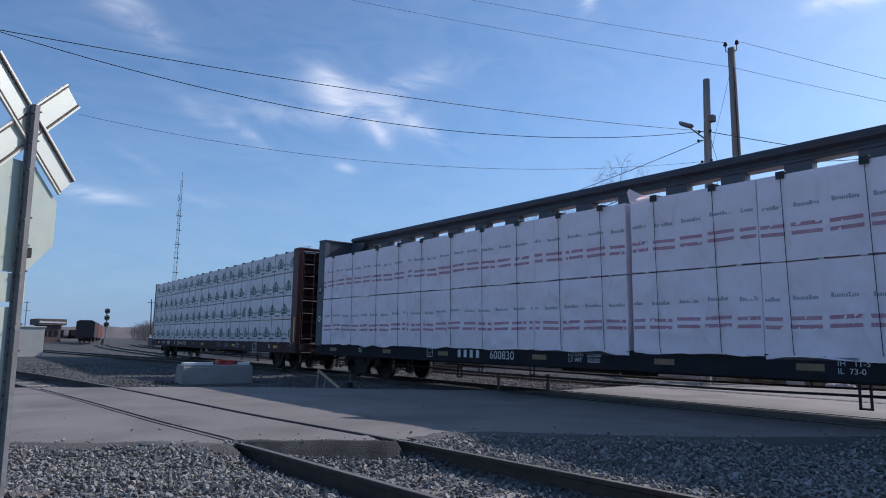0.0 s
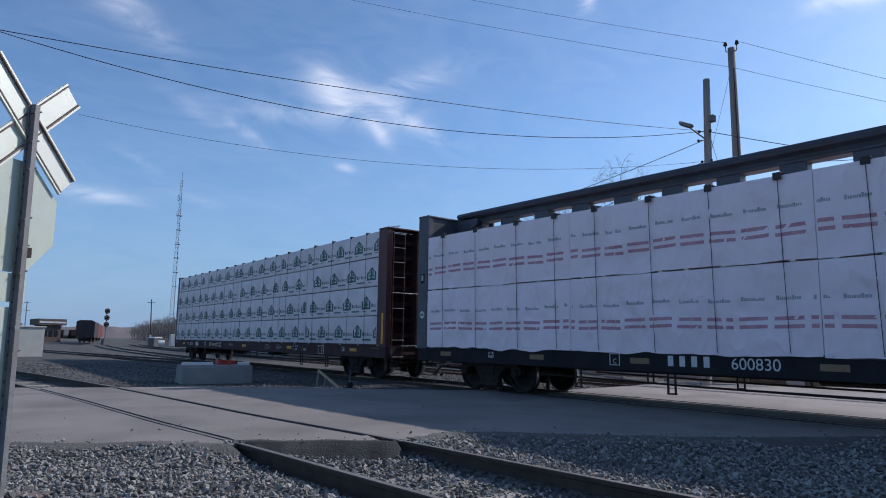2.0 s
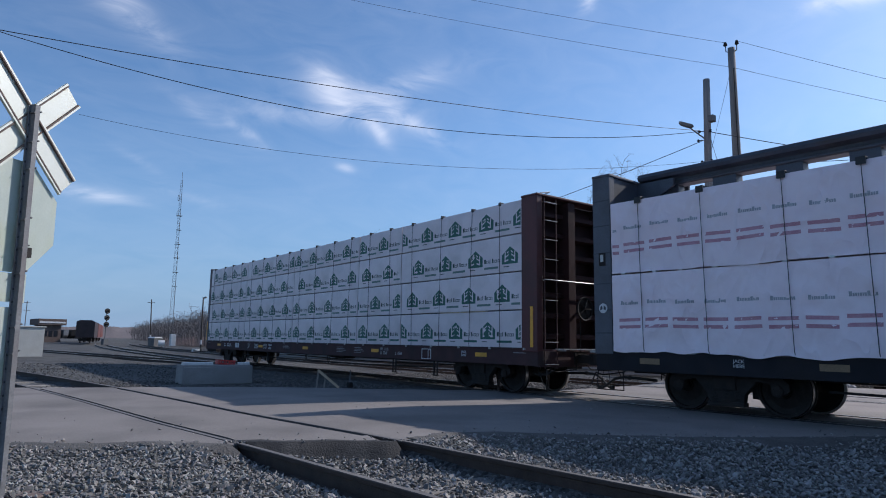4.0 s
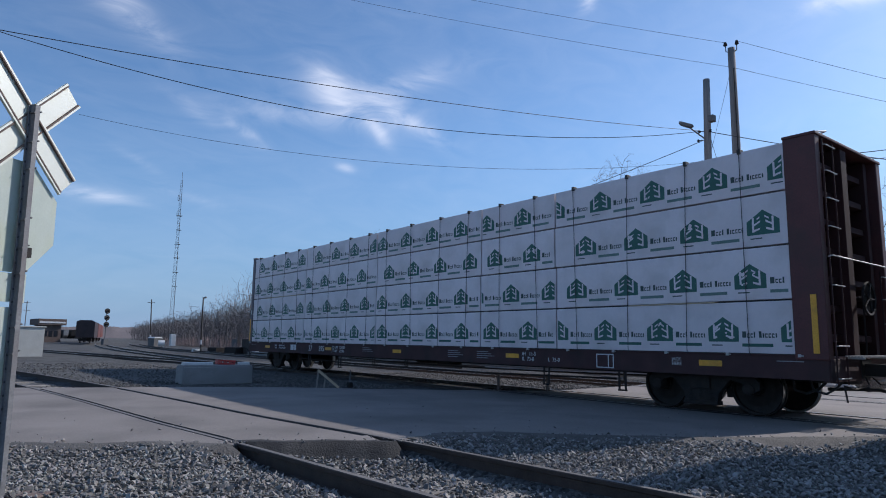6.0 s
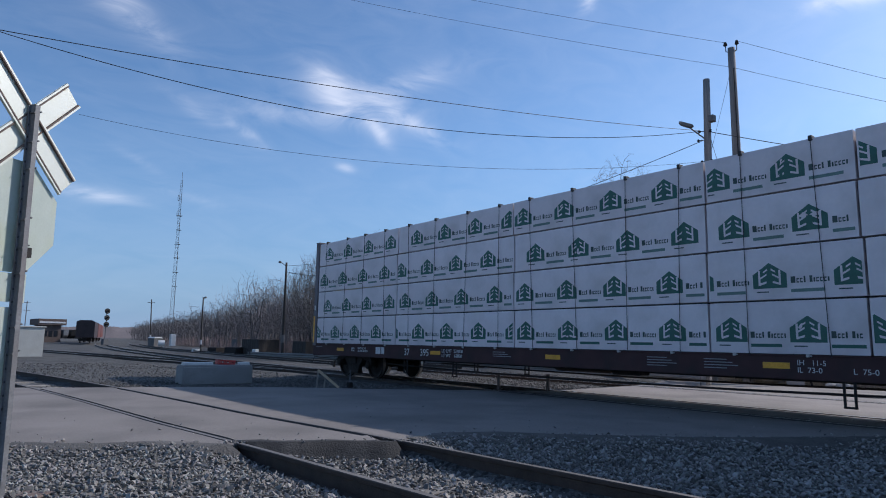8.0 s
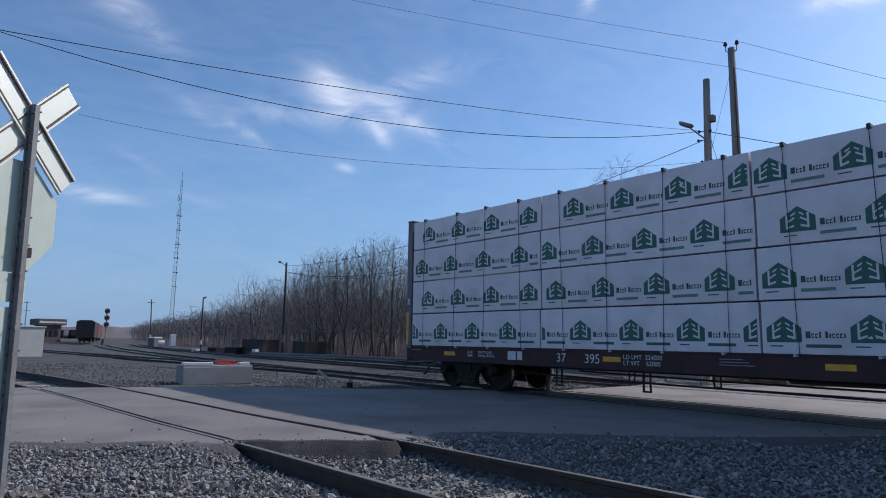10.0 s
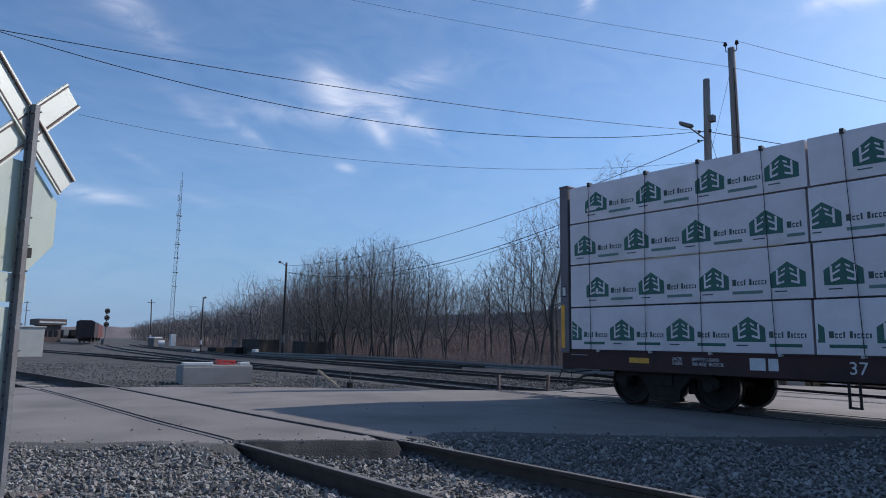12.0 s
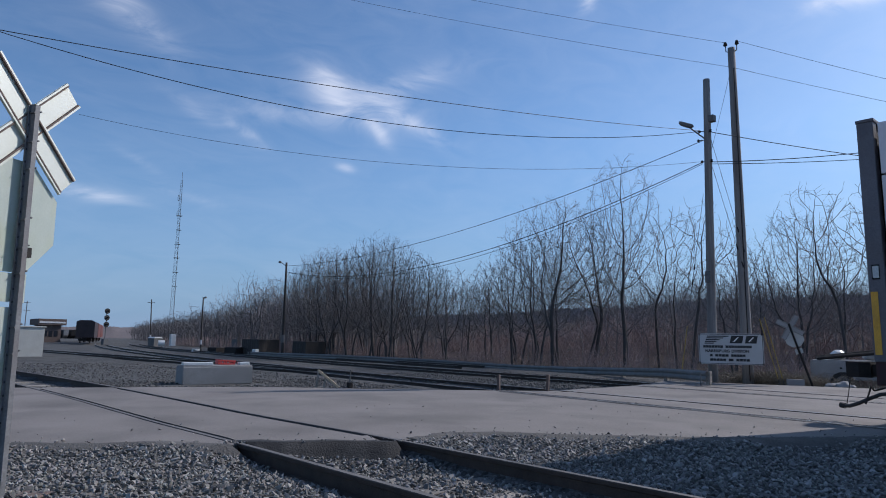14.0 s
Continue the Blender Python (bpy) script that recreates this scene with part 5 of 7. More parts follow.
    part("grab_iron", bm, M_HANDRAIL, car)
    # the car ahead: dark, paper-wrapped bundles in two tiers, beam standing over the load
    car2 = make_flatcar(M_CARBLUE, M_SILL, "dark blue-grey centre-beam flat car loaded with paper-wrapped bundles", 24.28, 4.66, True, (0.42, 0.50), (2.52, 20.28))
    columns = (0.44, 5.40, 10.38, 12.90, 13.02, 15.55, 20.45, 22.33)
    for tier, (z, h) in enumerate(((1.10, 1.475), (2.62, 1.43))):
        for k in (0, 1, 2, 4, 5, 6):
            for side in (-1, 1):
                x0, x1 = columns[k] + (0.006 if k not in (0, 4) else 0), columns[k + 1] - 0.006
                ob, m = panel_bundle(x0, z, x1 - x0, h, tier * 5.7 + k * 2.3 + (40 if side > 0 else 0), side,
                                     f"tall bundle in creased white paper wrap in the {('lower', 'upper')[tier]} tier")
                TRAIN.append((ob, 24.28, m))
    for i in range(18):
        strap(car2, (1.15, 2.44, 3.87, 5.04, 6.15, 7.45, 8.68, 9.90, 11.20, 12.34, 13.62, 14.82, 16.02, 17.26, 18.5, 19.7, 20.9, 22.0)[i], 4.06, -0.05, True, False)
    bm = bmesh.new()
    vs = [bm.verts.new(p) for p in ((13.02, -1.44, 4.03), (13.75, -1.44, 4.06), (13.35, -1.47, 4.13), (13.05, -1.49, 4.31), (12.98, -1.46, 4.25))]
    bm.faces.new(vs)
    bmesh.ops.solidify(bm, geom=bm.faces[:], thickness=0.01)
    part("torn_wrap_flap", bm, M_PAPER, car2, "torn white paper flap standing up")
    for x0 in (1.02, 4.20, 6.86, 10.30, 13.45, 16.02, 20.0):
        side_mark(car2, x0, x0 + 0.42, 0.83, 0.94, M_AMBER, "reflector", "dirty amber reflective strip")
    side_words(car2, "JACK\nHERE", 2.84, 0.91, 0.085)
    bar_letters(car2, 7.68, 0.81, (0.11, 0.11, 0.11, 0.11), 0.19, 0.125)
    side_words(car2, "600830", 8.88, 0.80, 0.28)
    side_words(car2, "LD LMT  223500\nLT WT    62500", 11.35, 0.93, 0.125)
    side_words(car2, "IH   11-5\nIL  73-0", 16.62, 0.92, 0.125)
    bm = bmesh.new()
    for a, b in (((6.38, 0.78), (6.62, 0.795)), ((6.38, 1.0), (6.62, 1.015)), ((6.38, 0.78), (6.395, 1.015)), ((6.605, 0.78), (6.62, 1.015))):
        add_box(bm, (a[0], -1.406, a[1]), (b[0], -1.400, b[1]))
    part("data_panel", bm, M_LETTER, car2, "white outlined plate box")
    side_words(car2, "C", 6.45, 0.82, 0.13)
    # handhold slot and round badge on the rear column of the dark car
    bm = bmesh.new()
    add_box(bm, (0.14, -1.432, 2.79), (0.30, -1.424, 3.06), 0.01)
    slot = part("handhold_slot", bm, M_GRIME, car2, "dark handhold slot with a pale plate for the sky behind")
    # no opening here: a pale plate imitates the bright sky behind
    bm = bmesh.new()
    add_box(bm, (0.18, -1.436, 2.87), (0.25, -1.431, 3.02), 0.01)
    part("slot_gap", bm, M_SLOT_SKY, slot)
    mesh = None
    for z in (1.42, 1.88, 2.42, 3.05, 3.62, 4.15):
        if mesh is None:
            bm = bmesh.new()
            add_box(bm, (0.004, -1.429, -0.012), (0.416, -1.424, 0.012))
            mesh = finish("weld_band", bm, M_CARBLUE)
        o = new("weld_band", mesh)
        o.parent = car2
        o.matrix_basis = Matrix.Translation((0, 0, z))
    bm = bmesh.new()
    for k in range(5):
        add_box(bm, (-0.04 - k * 0.045, -1.30, 1.05), (-0.015 - k * 0.045, 1.30, 1.075))
    add_box(bm, (-0.24, -1.28, 1.02), (0.0, -1.25, 1.05))
    add_box(bm, (-0.24, 1.25, 1.02), (0.0, 1.28, 1.05))
    part("crossover_platform", bm, M_HANDRAIL, car2, "worn steel grating platform")
    bm = bmesh.new()
    add_tube(bm, [(0.02, -1.34, 0.72), (-0.02, -1.36, 0.30), (0.62, -1.36, 0.30), (0.60, -1.34, 0.72)], 0.014, 6)
    part("sill_step", bm, M_GRIME, car2)
    bm = bmesh.new()
    add_lathe(bm, [(0.10, -1.432), (0.10, -1.424)], "y", (0.22, 0, 1.92), 18)
    badge = part("round_badge", bm, M_LETTER, car2, "pale round badge")
    bm = bmesh.new()
    for k in (-1, 1):
        add_prism(bm, [(0.22 + k * 0.012, 1.90), (0.22 + k * 0.07, 1.88), (0.22 + k * 0.06, 1.95), (0.22 + k * 0.02, 1.97)], "y", (-1.436, -1.431))
    part("badge_mark", bm, M_CARBLUE, badge)
    for s in (-1, 1):
        bm = bmesh.new()
        add_prism(bm, [(0.40, 4.66), (1.25, 4.66), (1.25, 4.50), (0.40, 4.06)], "y", (s * 0.28, s * 0.34))
        part("gusset", bm, M_CARBLUE, car2)


make_ground()
make_road()
make_bounce_slab()
make_track("track_1", y_front, -42.0, 6.0, 0.6, "siding track on weathered timber ties", (-22.0, 1.0), M_TIE, M_RAILDULL)
make_track("track_2", y_track, -120.0, 24.0, 1.0, "main track on dark ties and ballast", (-62.0, -10.0), M_OLDTIE)
make_track("track_3", y_second, -120.0, 24.0, 1.0, "second main track on dark ties and ballast", (-62.0, -10.0), M_OLDTIE)
make_track("track_5", lambda x: 13.3 + 0.075 * (x + 22), -120.0, -24.0, 2.0, "yard lead running straight on past the relay hut", (-62.0, -26.0), M_OLDTIE)
make_track("track_4", y_third, -150.0, -24.0, 2.0, "yard track curving away", (-60.0, -24.0), M_OLDTIE)
make_crossing_strips()
make_shoulder()
make_ballast()
make_train()


# ---- woods ----
def grow_tree(seed, height, radius, base, stems=1, points=700, step=0.18, tip=0.0046, wander=0.14, twigs=0.9, lean=0.0, flat=1.0):
    """A bare tree that grows step by step towards points scattered in a rounded crown: lists of (points, radii) for the stems and for the branches.
    base: where the crown begins, as a share of the height."""
    rng = np.random.default_rng(seed)
    low, mid, half = base * height, height * (0.5 + 0.5 * base), height * 0.5 * (1 - base)
    aim = []
    while len(aim) < points:
        v = rng.uniform(-1, 1, 3)
        r = float(np.linalg.norm(v))
        if r > 1 or r < 0.35 and rng.random() < 0.6:
            continue
        p = np.array((v[0] * radius * (1.0 - 0.25 * v[2]) + lean * (v[2] + 1), v[1] * radius * flat, mid + v[2] * half))
        if noise.noise(Vector(p) * (1.5 / radius) + Vector((seed, 0, 0))) > -0.22:
            aim.append(p)
    aim = np.array(aim)
    nodes, parent = [], []
    for k in range(stems):
        p = np.array((*(rng.normal(0, 0.16 * (stems > 1), 2)), -0.3))
        way = np.array((*(rng.normal(0, 0.04 + 0.12 * (stems > 1), 2)), 1.0))
        last = -1
        while p[2] < low * rng.uniform(0.75, 1.15):
            nodes.append(p.copy())
            parent.append(last)
            last = len(nodes) - 1
            way[:2] += rng.normal(0, 0.022, 2)
            p = p + way / np.linalg.norm(way) * step
    live = np.ones(len(aim), bool)
    near = np.full(len(aim), 1e9)
    which = np.zeros(len(aim), int)
    fresh = 0
    for _ in range(int(3.2 * height / step)):
        pts = np.array(nodes[fresh:])
        if not len(pts):
            break
        d = np.linalg.norm(aim[:, None] - pts[None], axis=2)
        best = d.argmin(1)
        dist = d[np.arange(len(aim)), best]
        better = dist < near
        which[better], near[better] = best[better] + fresh, dist[better]
        live &= near > step * 1.6
        if not live.any():
            break
        fresh = len(nodes)
        for n in np.unique(which[live]):
            pull = aim[live & (which == n)] - nodes[n]
            d = (pull / np.linalg.norm(pull, axis=1)[:, None]).sum(0)
            d = d / (np.linalg.norm(d) + 1e-6) + rng.normal(0, wander, 3) + (0, 0, 0.10)
            if parent[n] >= 0:
                d += 0.25 * (nodes[n] - nodes[parent[n]]) / step
            nodes.append(nodes[n] + d / np.linalg.norm(d) * step)
            parent.append(int(n))
    kids = [[] for _ in nodes]
    for i, p in enumerate(parent):
        if p >= 0:
            kids[p].append(i)
    rad = [tip] * len(nodes)
    for i in range(len(nodes) - 1, -1, -1):
        if kids[i]:
            rad[i] = max(tip, sum((rad[c] + 0.0002) ** 2.2 for c in kids[i]) ** (1 / 2.2))
    pos = [Vector(p) for p in nodes]
    for i, p in enumerate(parent):
        if p >= 0 and kids[i]:
            pos[i] = pos[i] * 0.5 + (Vector(nodes[p]) + Vector(nodes[kids[i][0]])) * 0.25
    stem_paths, branch_paths = [], []
    starts = [(i, None) for i, p in enumerate(parent) if p < 0]
    while starts:
        i, before = starts.pop()
        pts, r = ([pos[before]], [min(rad[before], rad[i] * 1.2)]) if before is not None else ([], [])
        while True:
            pts.append(pos[i])
            r.append(rad[i])
            if rad[i] < 0.013 and rng.random() < twigs:
                d = (pos[i] - pos[parent[i]]).normalized() + Vector(rng.normal(0, 0.6, 3)) + Vector((0, 0, 0.2))
                q = pos[i] + d.normalized() * step * rng.uniform(0.8, 2.0)
                branch_paths.append(([pos[i], q], [tip * 0.9, tip * 0.6]))
                if step < 0.2 and rng.random() < 0.45:
                    m = pos[i].lerp(q, 0.5)
                    branch_paths.append(([m, m + (d.normalized() + Vector(rng.normal(0, 0.7, 3))).normalized() * step * rng.uniform(0.7, 1.5)], [tip * 0.75, tip * 0.5]))
            if not kids[i]:
                break
            order = sorted(kids[i], key=lambda c: -rad[c])
            starts += [(c, i) for c in order[1:]]
            i = order[0]
        if len(pts) > 1:
            (stem_paths if before is None else branch_paths).append((pts, r))
    return stem_paths, branch_paths


def tube_arrays(paths, sides):
    verts, faces = [], []
    for pts, rad in paths:
        base = len(verts)
        for i, p in enumerate(pts):
            d = (pts[min(i + 1, len(pts) - 1)] - pts[max(i - 1, 0)]).normalized()
            u = d.orthogonal().normalized()
            v = d.cross(u)
            for k in range(sides):
                a = 2 * math.pi * k / sides
                verts.append(p + (u * math.cos(a) + v * math.sin(a)) * rad[i])
        for i in range(len(pts) - 1):
            for k in range(sides):
                a, b = base + i * sides + k, base + i * sides + (k + 1) % sides
                faces.append((a, b, b + sides, a + sides))
    return np.array([v[:] for v in verts]), np.array(faces)


def bare_tree(label, *shape, **more):
    stem_paths, branch_paths = grow_tree(*shape, **more)
    root = holder("bare_tree", Matrix(), label, "tree", "bare trees at the edge of the woods")
    v, f = tube_arrays(stem_paths, 7)
    o = new("trunk", arrays("trunk", v.tolist(), f.tolist(), M_TRUNK, True))
    o.parent = root
    v, f = tube_arrays(branch_paths, 3)
    o = new("crown", arrays("crown", v.tolist(), f.tolist(), M_BARK))
    o.parent = root
    return root


def bank_z(x, y):
    base = 27.0 if x > -60 else 27.0 + (-60 - x) * 0.24
    z = float(np.interp(y - base, (-4, 0, 3, 8, 14, 20, 28, 40, 60, 90, 115, 220), (-0.25, -0.35, -0.25, 0.0, 0.5, 1.0, 1.7, 2.6, 4.2, 6.2, 6.6, -3.0)))
    return z


def make_woods():
    kinds = [bare_tree("tall slender bare tree standing over the woods", 3, 11.9, 2.3, 0.34, points=2200, lean=0.1),
             bare_tree("broad bare tree with two forked trunks", 8, 9.7, 3.5, 0.34, stems=2, points=3500),
             bare_tree("many-stemmed bare tree with a twiggy crown", 14, 8.9, 3.2, 0.16, stems=4, points=3600),
             bare_tree("small bare tree with a fine twiggy crown", 21, 6.6, 2.2, 0.24, points=1300),
             bare_tree("bare tree with long crooked limbs and few twigs", 27, 9.3, 2.7, 0.42, points=330, step=0.26, tip=0.0075, wander=0.30, twigs=0.6, lean=-0.6),
             bare_tree("bare tree with a domed crown over forked stems", 35, 8.0, 3.2, 0.20, stems=3, points=2800)]
    first = ((-19.86, 30.0), (-22.7, 28.0), (-36.7, 27.0), (-28.2, 28.5), (-10.2, 33.0), (-41.7, 27.0))
    spots = ((5, -24.8, 28.6, 200), (1, -23.6, 32.0, 130), (2, -34.2, 27.5, 90), (2, -39.3, 27.6, 200), (3, -31.9, 28.0, 300), (5, -44.2, 26.9, 40),
             (3, -26.6, 28.6, 120), (4, -16.6, 31.0, 250), (3, -30.2, 30.0, 80), (4, -20.2, 34.0, 150), (3, -46.2, 26.8, 60), (5, -37.8, 30.0, 310),
             (2, -47.5, 28.8, 20), (5, -34.6, 30.5, 45), (2, -41.0, 30.2, 160), (5, -12.8, 34.4, 200), (4, -8.4, 35.2, 30), (3, -14.6, 31.6, 190),
             (3, -18.4, 32.8, 90), (3, -33.0, 31.0, 200), (5, -28.4, 31.2, 330), (3, -25.4, 31.4, 75), (2, -44.8, 30.5, 130), (5, -50.5, 29.0, 80),
             (2, -53.0, 30.5, 10), (5, -56.5, 31.0, 210), (3, -21.2, 32.4, 10), (3, -11.4, 36.6, 130), (3, -15.4, 36.4, 260), (5, -6.2, 38.0, 100))
    def grown(x):
        """The clump beyond the yard lamp stands taller, the gap beside it lower."""
        return 1.08 if x < -38.5 else 1.0 if x < -36 else 0.84 if x < -29 else 1.0

    for k, x, y, turn in spots:
        copy_thing(kinds[k], Matrix.Translation((x, y, bank_z(x, y))) @ Matrix.Rotation(radians(turn), 4, "Z") @ Matrix.Scale(grown(x), 4))
    # a broken snag between the poles
    copy_thing(kinds[4], Matrix.Translation((-14.5, 31.0, bank_z(-14.5, 31.0))) @ Matrix.Rotation(radians(65), 4, "Z") @ Matrix.Scale(0.62, 4))
    for k, (x, y) in zip(kinds, first):
        k.matrix_world = Matrix.Translation((x, y, bank_z(x, y))) @ Matrix.Scale(grown(x), 4)
    # the woods behind, one mass
    rng = random.Random(77)
    shapes, far_shapes = [], []
    for i in range(10):
        st, br = grow_tree(100 + i, 5.4 + 0.25 * i, 1.9 + 0.15 * (i % 4), 0.2, points=125, step=0.40, tip=0.0095, wander=0.2, twigs=0.8)
        shapes.append(tube_arrays(st + br, 3))
        st, br = grow_tree(140 + i, 5.6 + 0.16 * i, 2.3, 0.18, points=62, step=0.55, tip=0.016, wander=0.2, twigs=1.0)
        far_shapes.append(tube_arrays(st + br, 3))
    places, far_places = [], []
    for _ in range(360):
        x = rng.uniform(-60, 14)
        low = smooth_step(-28, -18, x)
        places.append((x, 31.5 + 4 * low + rng.random() ** 1.2 * 60, 0.95 - 0.22 * low))
    for _ in range(230):
        x = rng.uniform(-24, 12)
        places.append((x, 37.5 + rng.random() * 14, 0.72))
    for _ in range(230):
        x = rng.uniform(-90, -42)
        base = 27.0 if x > -60 else 27.0 + (-60 - x) * 0.24
        places.append((x, base + 2.0 + rng.random() * 12, 1.18))
    for _ in range(900):
        x = -62 - rng.random() ** 1.25 * 330
        base = 27.0 + (-60 - x) * 0.24
        far_places.append((x, base + 1 + rng.random() ** 1.2 * 24, 1.12 + 0.0012 * (-52 - x)))
    v, f = spread_shapes(rng, shapes, places)
    quads("woods", v, f, M_TWIG, "dense bare brown winter woods behind the yard", "woods")
    for _ in range(230):
        # thin tops along the crest of the bank
        x = rng.uniform(-88, -18)
        far_places.append((x, 98 + rng.random() * 26, 0.45 + 0.62 * smooth_step(-86, -60, x)))
    v, f = spread_shapes(rng, far_shapes, far_places)
    quads("far_woods", v, f, M_FARTWIG, "grey bare woods along the far end of the yard", "woods")
    # brush and saplings at the foot of the trees
    shrubs = []
    for i in range(8):
        stems = []
        for _ in range(12):
            p = Vector((rng.gauss(0, 0.34), rng.gauss(0, 0.34), -0.1))
            d = Vector((rng.gauss(0, 0.5), rng.gauss(0, 0.5), 1)).normalized()
            h = rng.uniform(0.5, 1.9)
            q = p + d * h * 0.5
            r = q + (d + Vector((rng.gauss(0, 0.5), rng.gauss(0, 0.5), rng.gauss(0, 0.2)))).normalized() * h * 0.5
            stems.append(([p, q, r], [0.012, 0.009, 0.004]))
            for _ in range(2):
                w = (d + Vector((rng.gauss(0, 0.8), rng.gauss(0, 0.8), rng.gauss(0, 0.5)))).normalized() * h * rng.uniform(0.25, 0.5)
                stems.append(([q, q + w], [0.008, 0.004]))
        shrubs.append(tube_arrays(stems, 3))
    places = []
    for _ in range(560):
        x = rng.uniform(-50, 10)
        places.append((x, 27.2 + rng.random() ** 1.6 * 20 + max(0, -x - 30) * 0.03, rng.uniform(0.7, 1.15)))
    for _ in range(420):
        x = rng.uniform(-46, 6)
        places.append((x, 38 + rng.random() ** 1.3 * 74, rng.uniform(1.5, 2.6)))
    for _ in range(320):
        x = -48 - rng.random() ** 1.2 * 120
        places.append((x, (27.0 if x > -60 else 27.0 + (-60 - x) * 0.24) + 0.5 + rng.random() * 10, rng.uniform(0.9, 1.5)))
    quads("brush", *spread_shapes(rng, shrubs, places), M_BRUSH, "tangled reddish brown brush under the trees", "brush")
    blades = []
    for _ in range(3200):
        k = rng.random()
        if k < 0.33:
            x, y = rng.uniform(-16, -5), 23.2 + rng.random() * 3.0
        elif k < 0.75:
            x, y = rng.gauss(-9.6, 0.9), 22.9 + abs(rng.gauss(0, 0.5))
        else:
            x, y = rng.uniform(-40, -14), 24.6 + rng.random() * 2.4
            y += 1.2 if x < -20 else 0
        z, h = ground_z(x, y) - 0.05, rng.uniform(0.2, 0.62)
        p = Vector((x, y, z))
        d = Vector((rng.gauss(0, 0.35), rng.gauss(0, 0.35), 1))
        blades.append(([p, p + d * h * 0.6, p + d * h + Vector((rng.gauss(0, 0.15), rng.gauss(0, 0.15), -0.05))], [0.010, 0.007, 0.003]))
    v, f = tube_arrays(blades, 3)
    quads("dry_grass", [v], [f], M_GRASS, "dry straw-coloured grass and weeds", "grass")


def spread_shapes(rng, shapes, places):
    """Copies of some shapes at x, y and scale on the bank, as lists of vertices and faces."""
    vs, fs, n = [], [], 0
    for x, y, s in places:
        v, f = shapes[rng.randrange(len(shapes))]
        a, s = rng.uniform(0, 6.28), s * rng.uniform(0.78, 1.06)
        c, d = math.cos(a) * s, math.sin(a) * s
        vs.append(np.stack((v[:, 0] * c - v[:, 1] * d + x, v[:, 0] * d + v[:, 1] * c + y, v[:, 2] * s + bank_z(x, y)), 1))
        fs.append(f + n)
        n += len(v)
    return vs, fs


def quads(name, vs, fs, material, label, category):
    verts, faces = np.concatenate(vs), np.concatenate(fs)
    me = bpy.data.meshes.new(name)
    me.vertices.add(len(verts))
    me.vertices.foreach_set("co", verts.ravel())
    me.loops.add(faces.size)
    me.loops.foreach_set("vertex_index", faces.ravel())
    me.polygons.add(len(faces))
    me.polygons.foreach_set("loop_start", np.arange(0, faces.size, 4))
    me.update()
    me.validate()
    me.shade_flat()
    me.materials.append(material)
    return tagged(new(name, me), label, category, kind="stuff")


# ---- poles, wires ----
def utility_pole(base, top, r0, r1, label, timber=M_POLE):
    root = holder("utility_pole", Matrix(), label, "utility pole", "utility poles")
    bm = bmesh.new()
    b, t = Vector(base), Vector(top)
    add_tube(bm, [b + (t - b) * k / 8 for k in range(9)], r0, 14, r1)
    part("shaft", bm, timber, root, smooth=True)
    return root


def wire(a, b, sag, radius=0.012, label="thin black overhead wire between the poles"):
    a, b = Vector(a), Vector(b)
    bm = bmesh.new()
    n = 28
    add_tube(bm, [a.lerp(b, k / n) - Vector((0, 0, 4 * sag * (k / n) * (1 - k / n))) for k in range(n + 1)], radius, 6)
    return thing("overhead_wire", bm, M_CABLE, label, "wire", "overhead wires")


def bracket(parent, points, radius, material, name, label=""):
    bm = bmesh.new()
    add_tube(bm, points, radius, 6)
    return part(name, bm, material, parent, label)


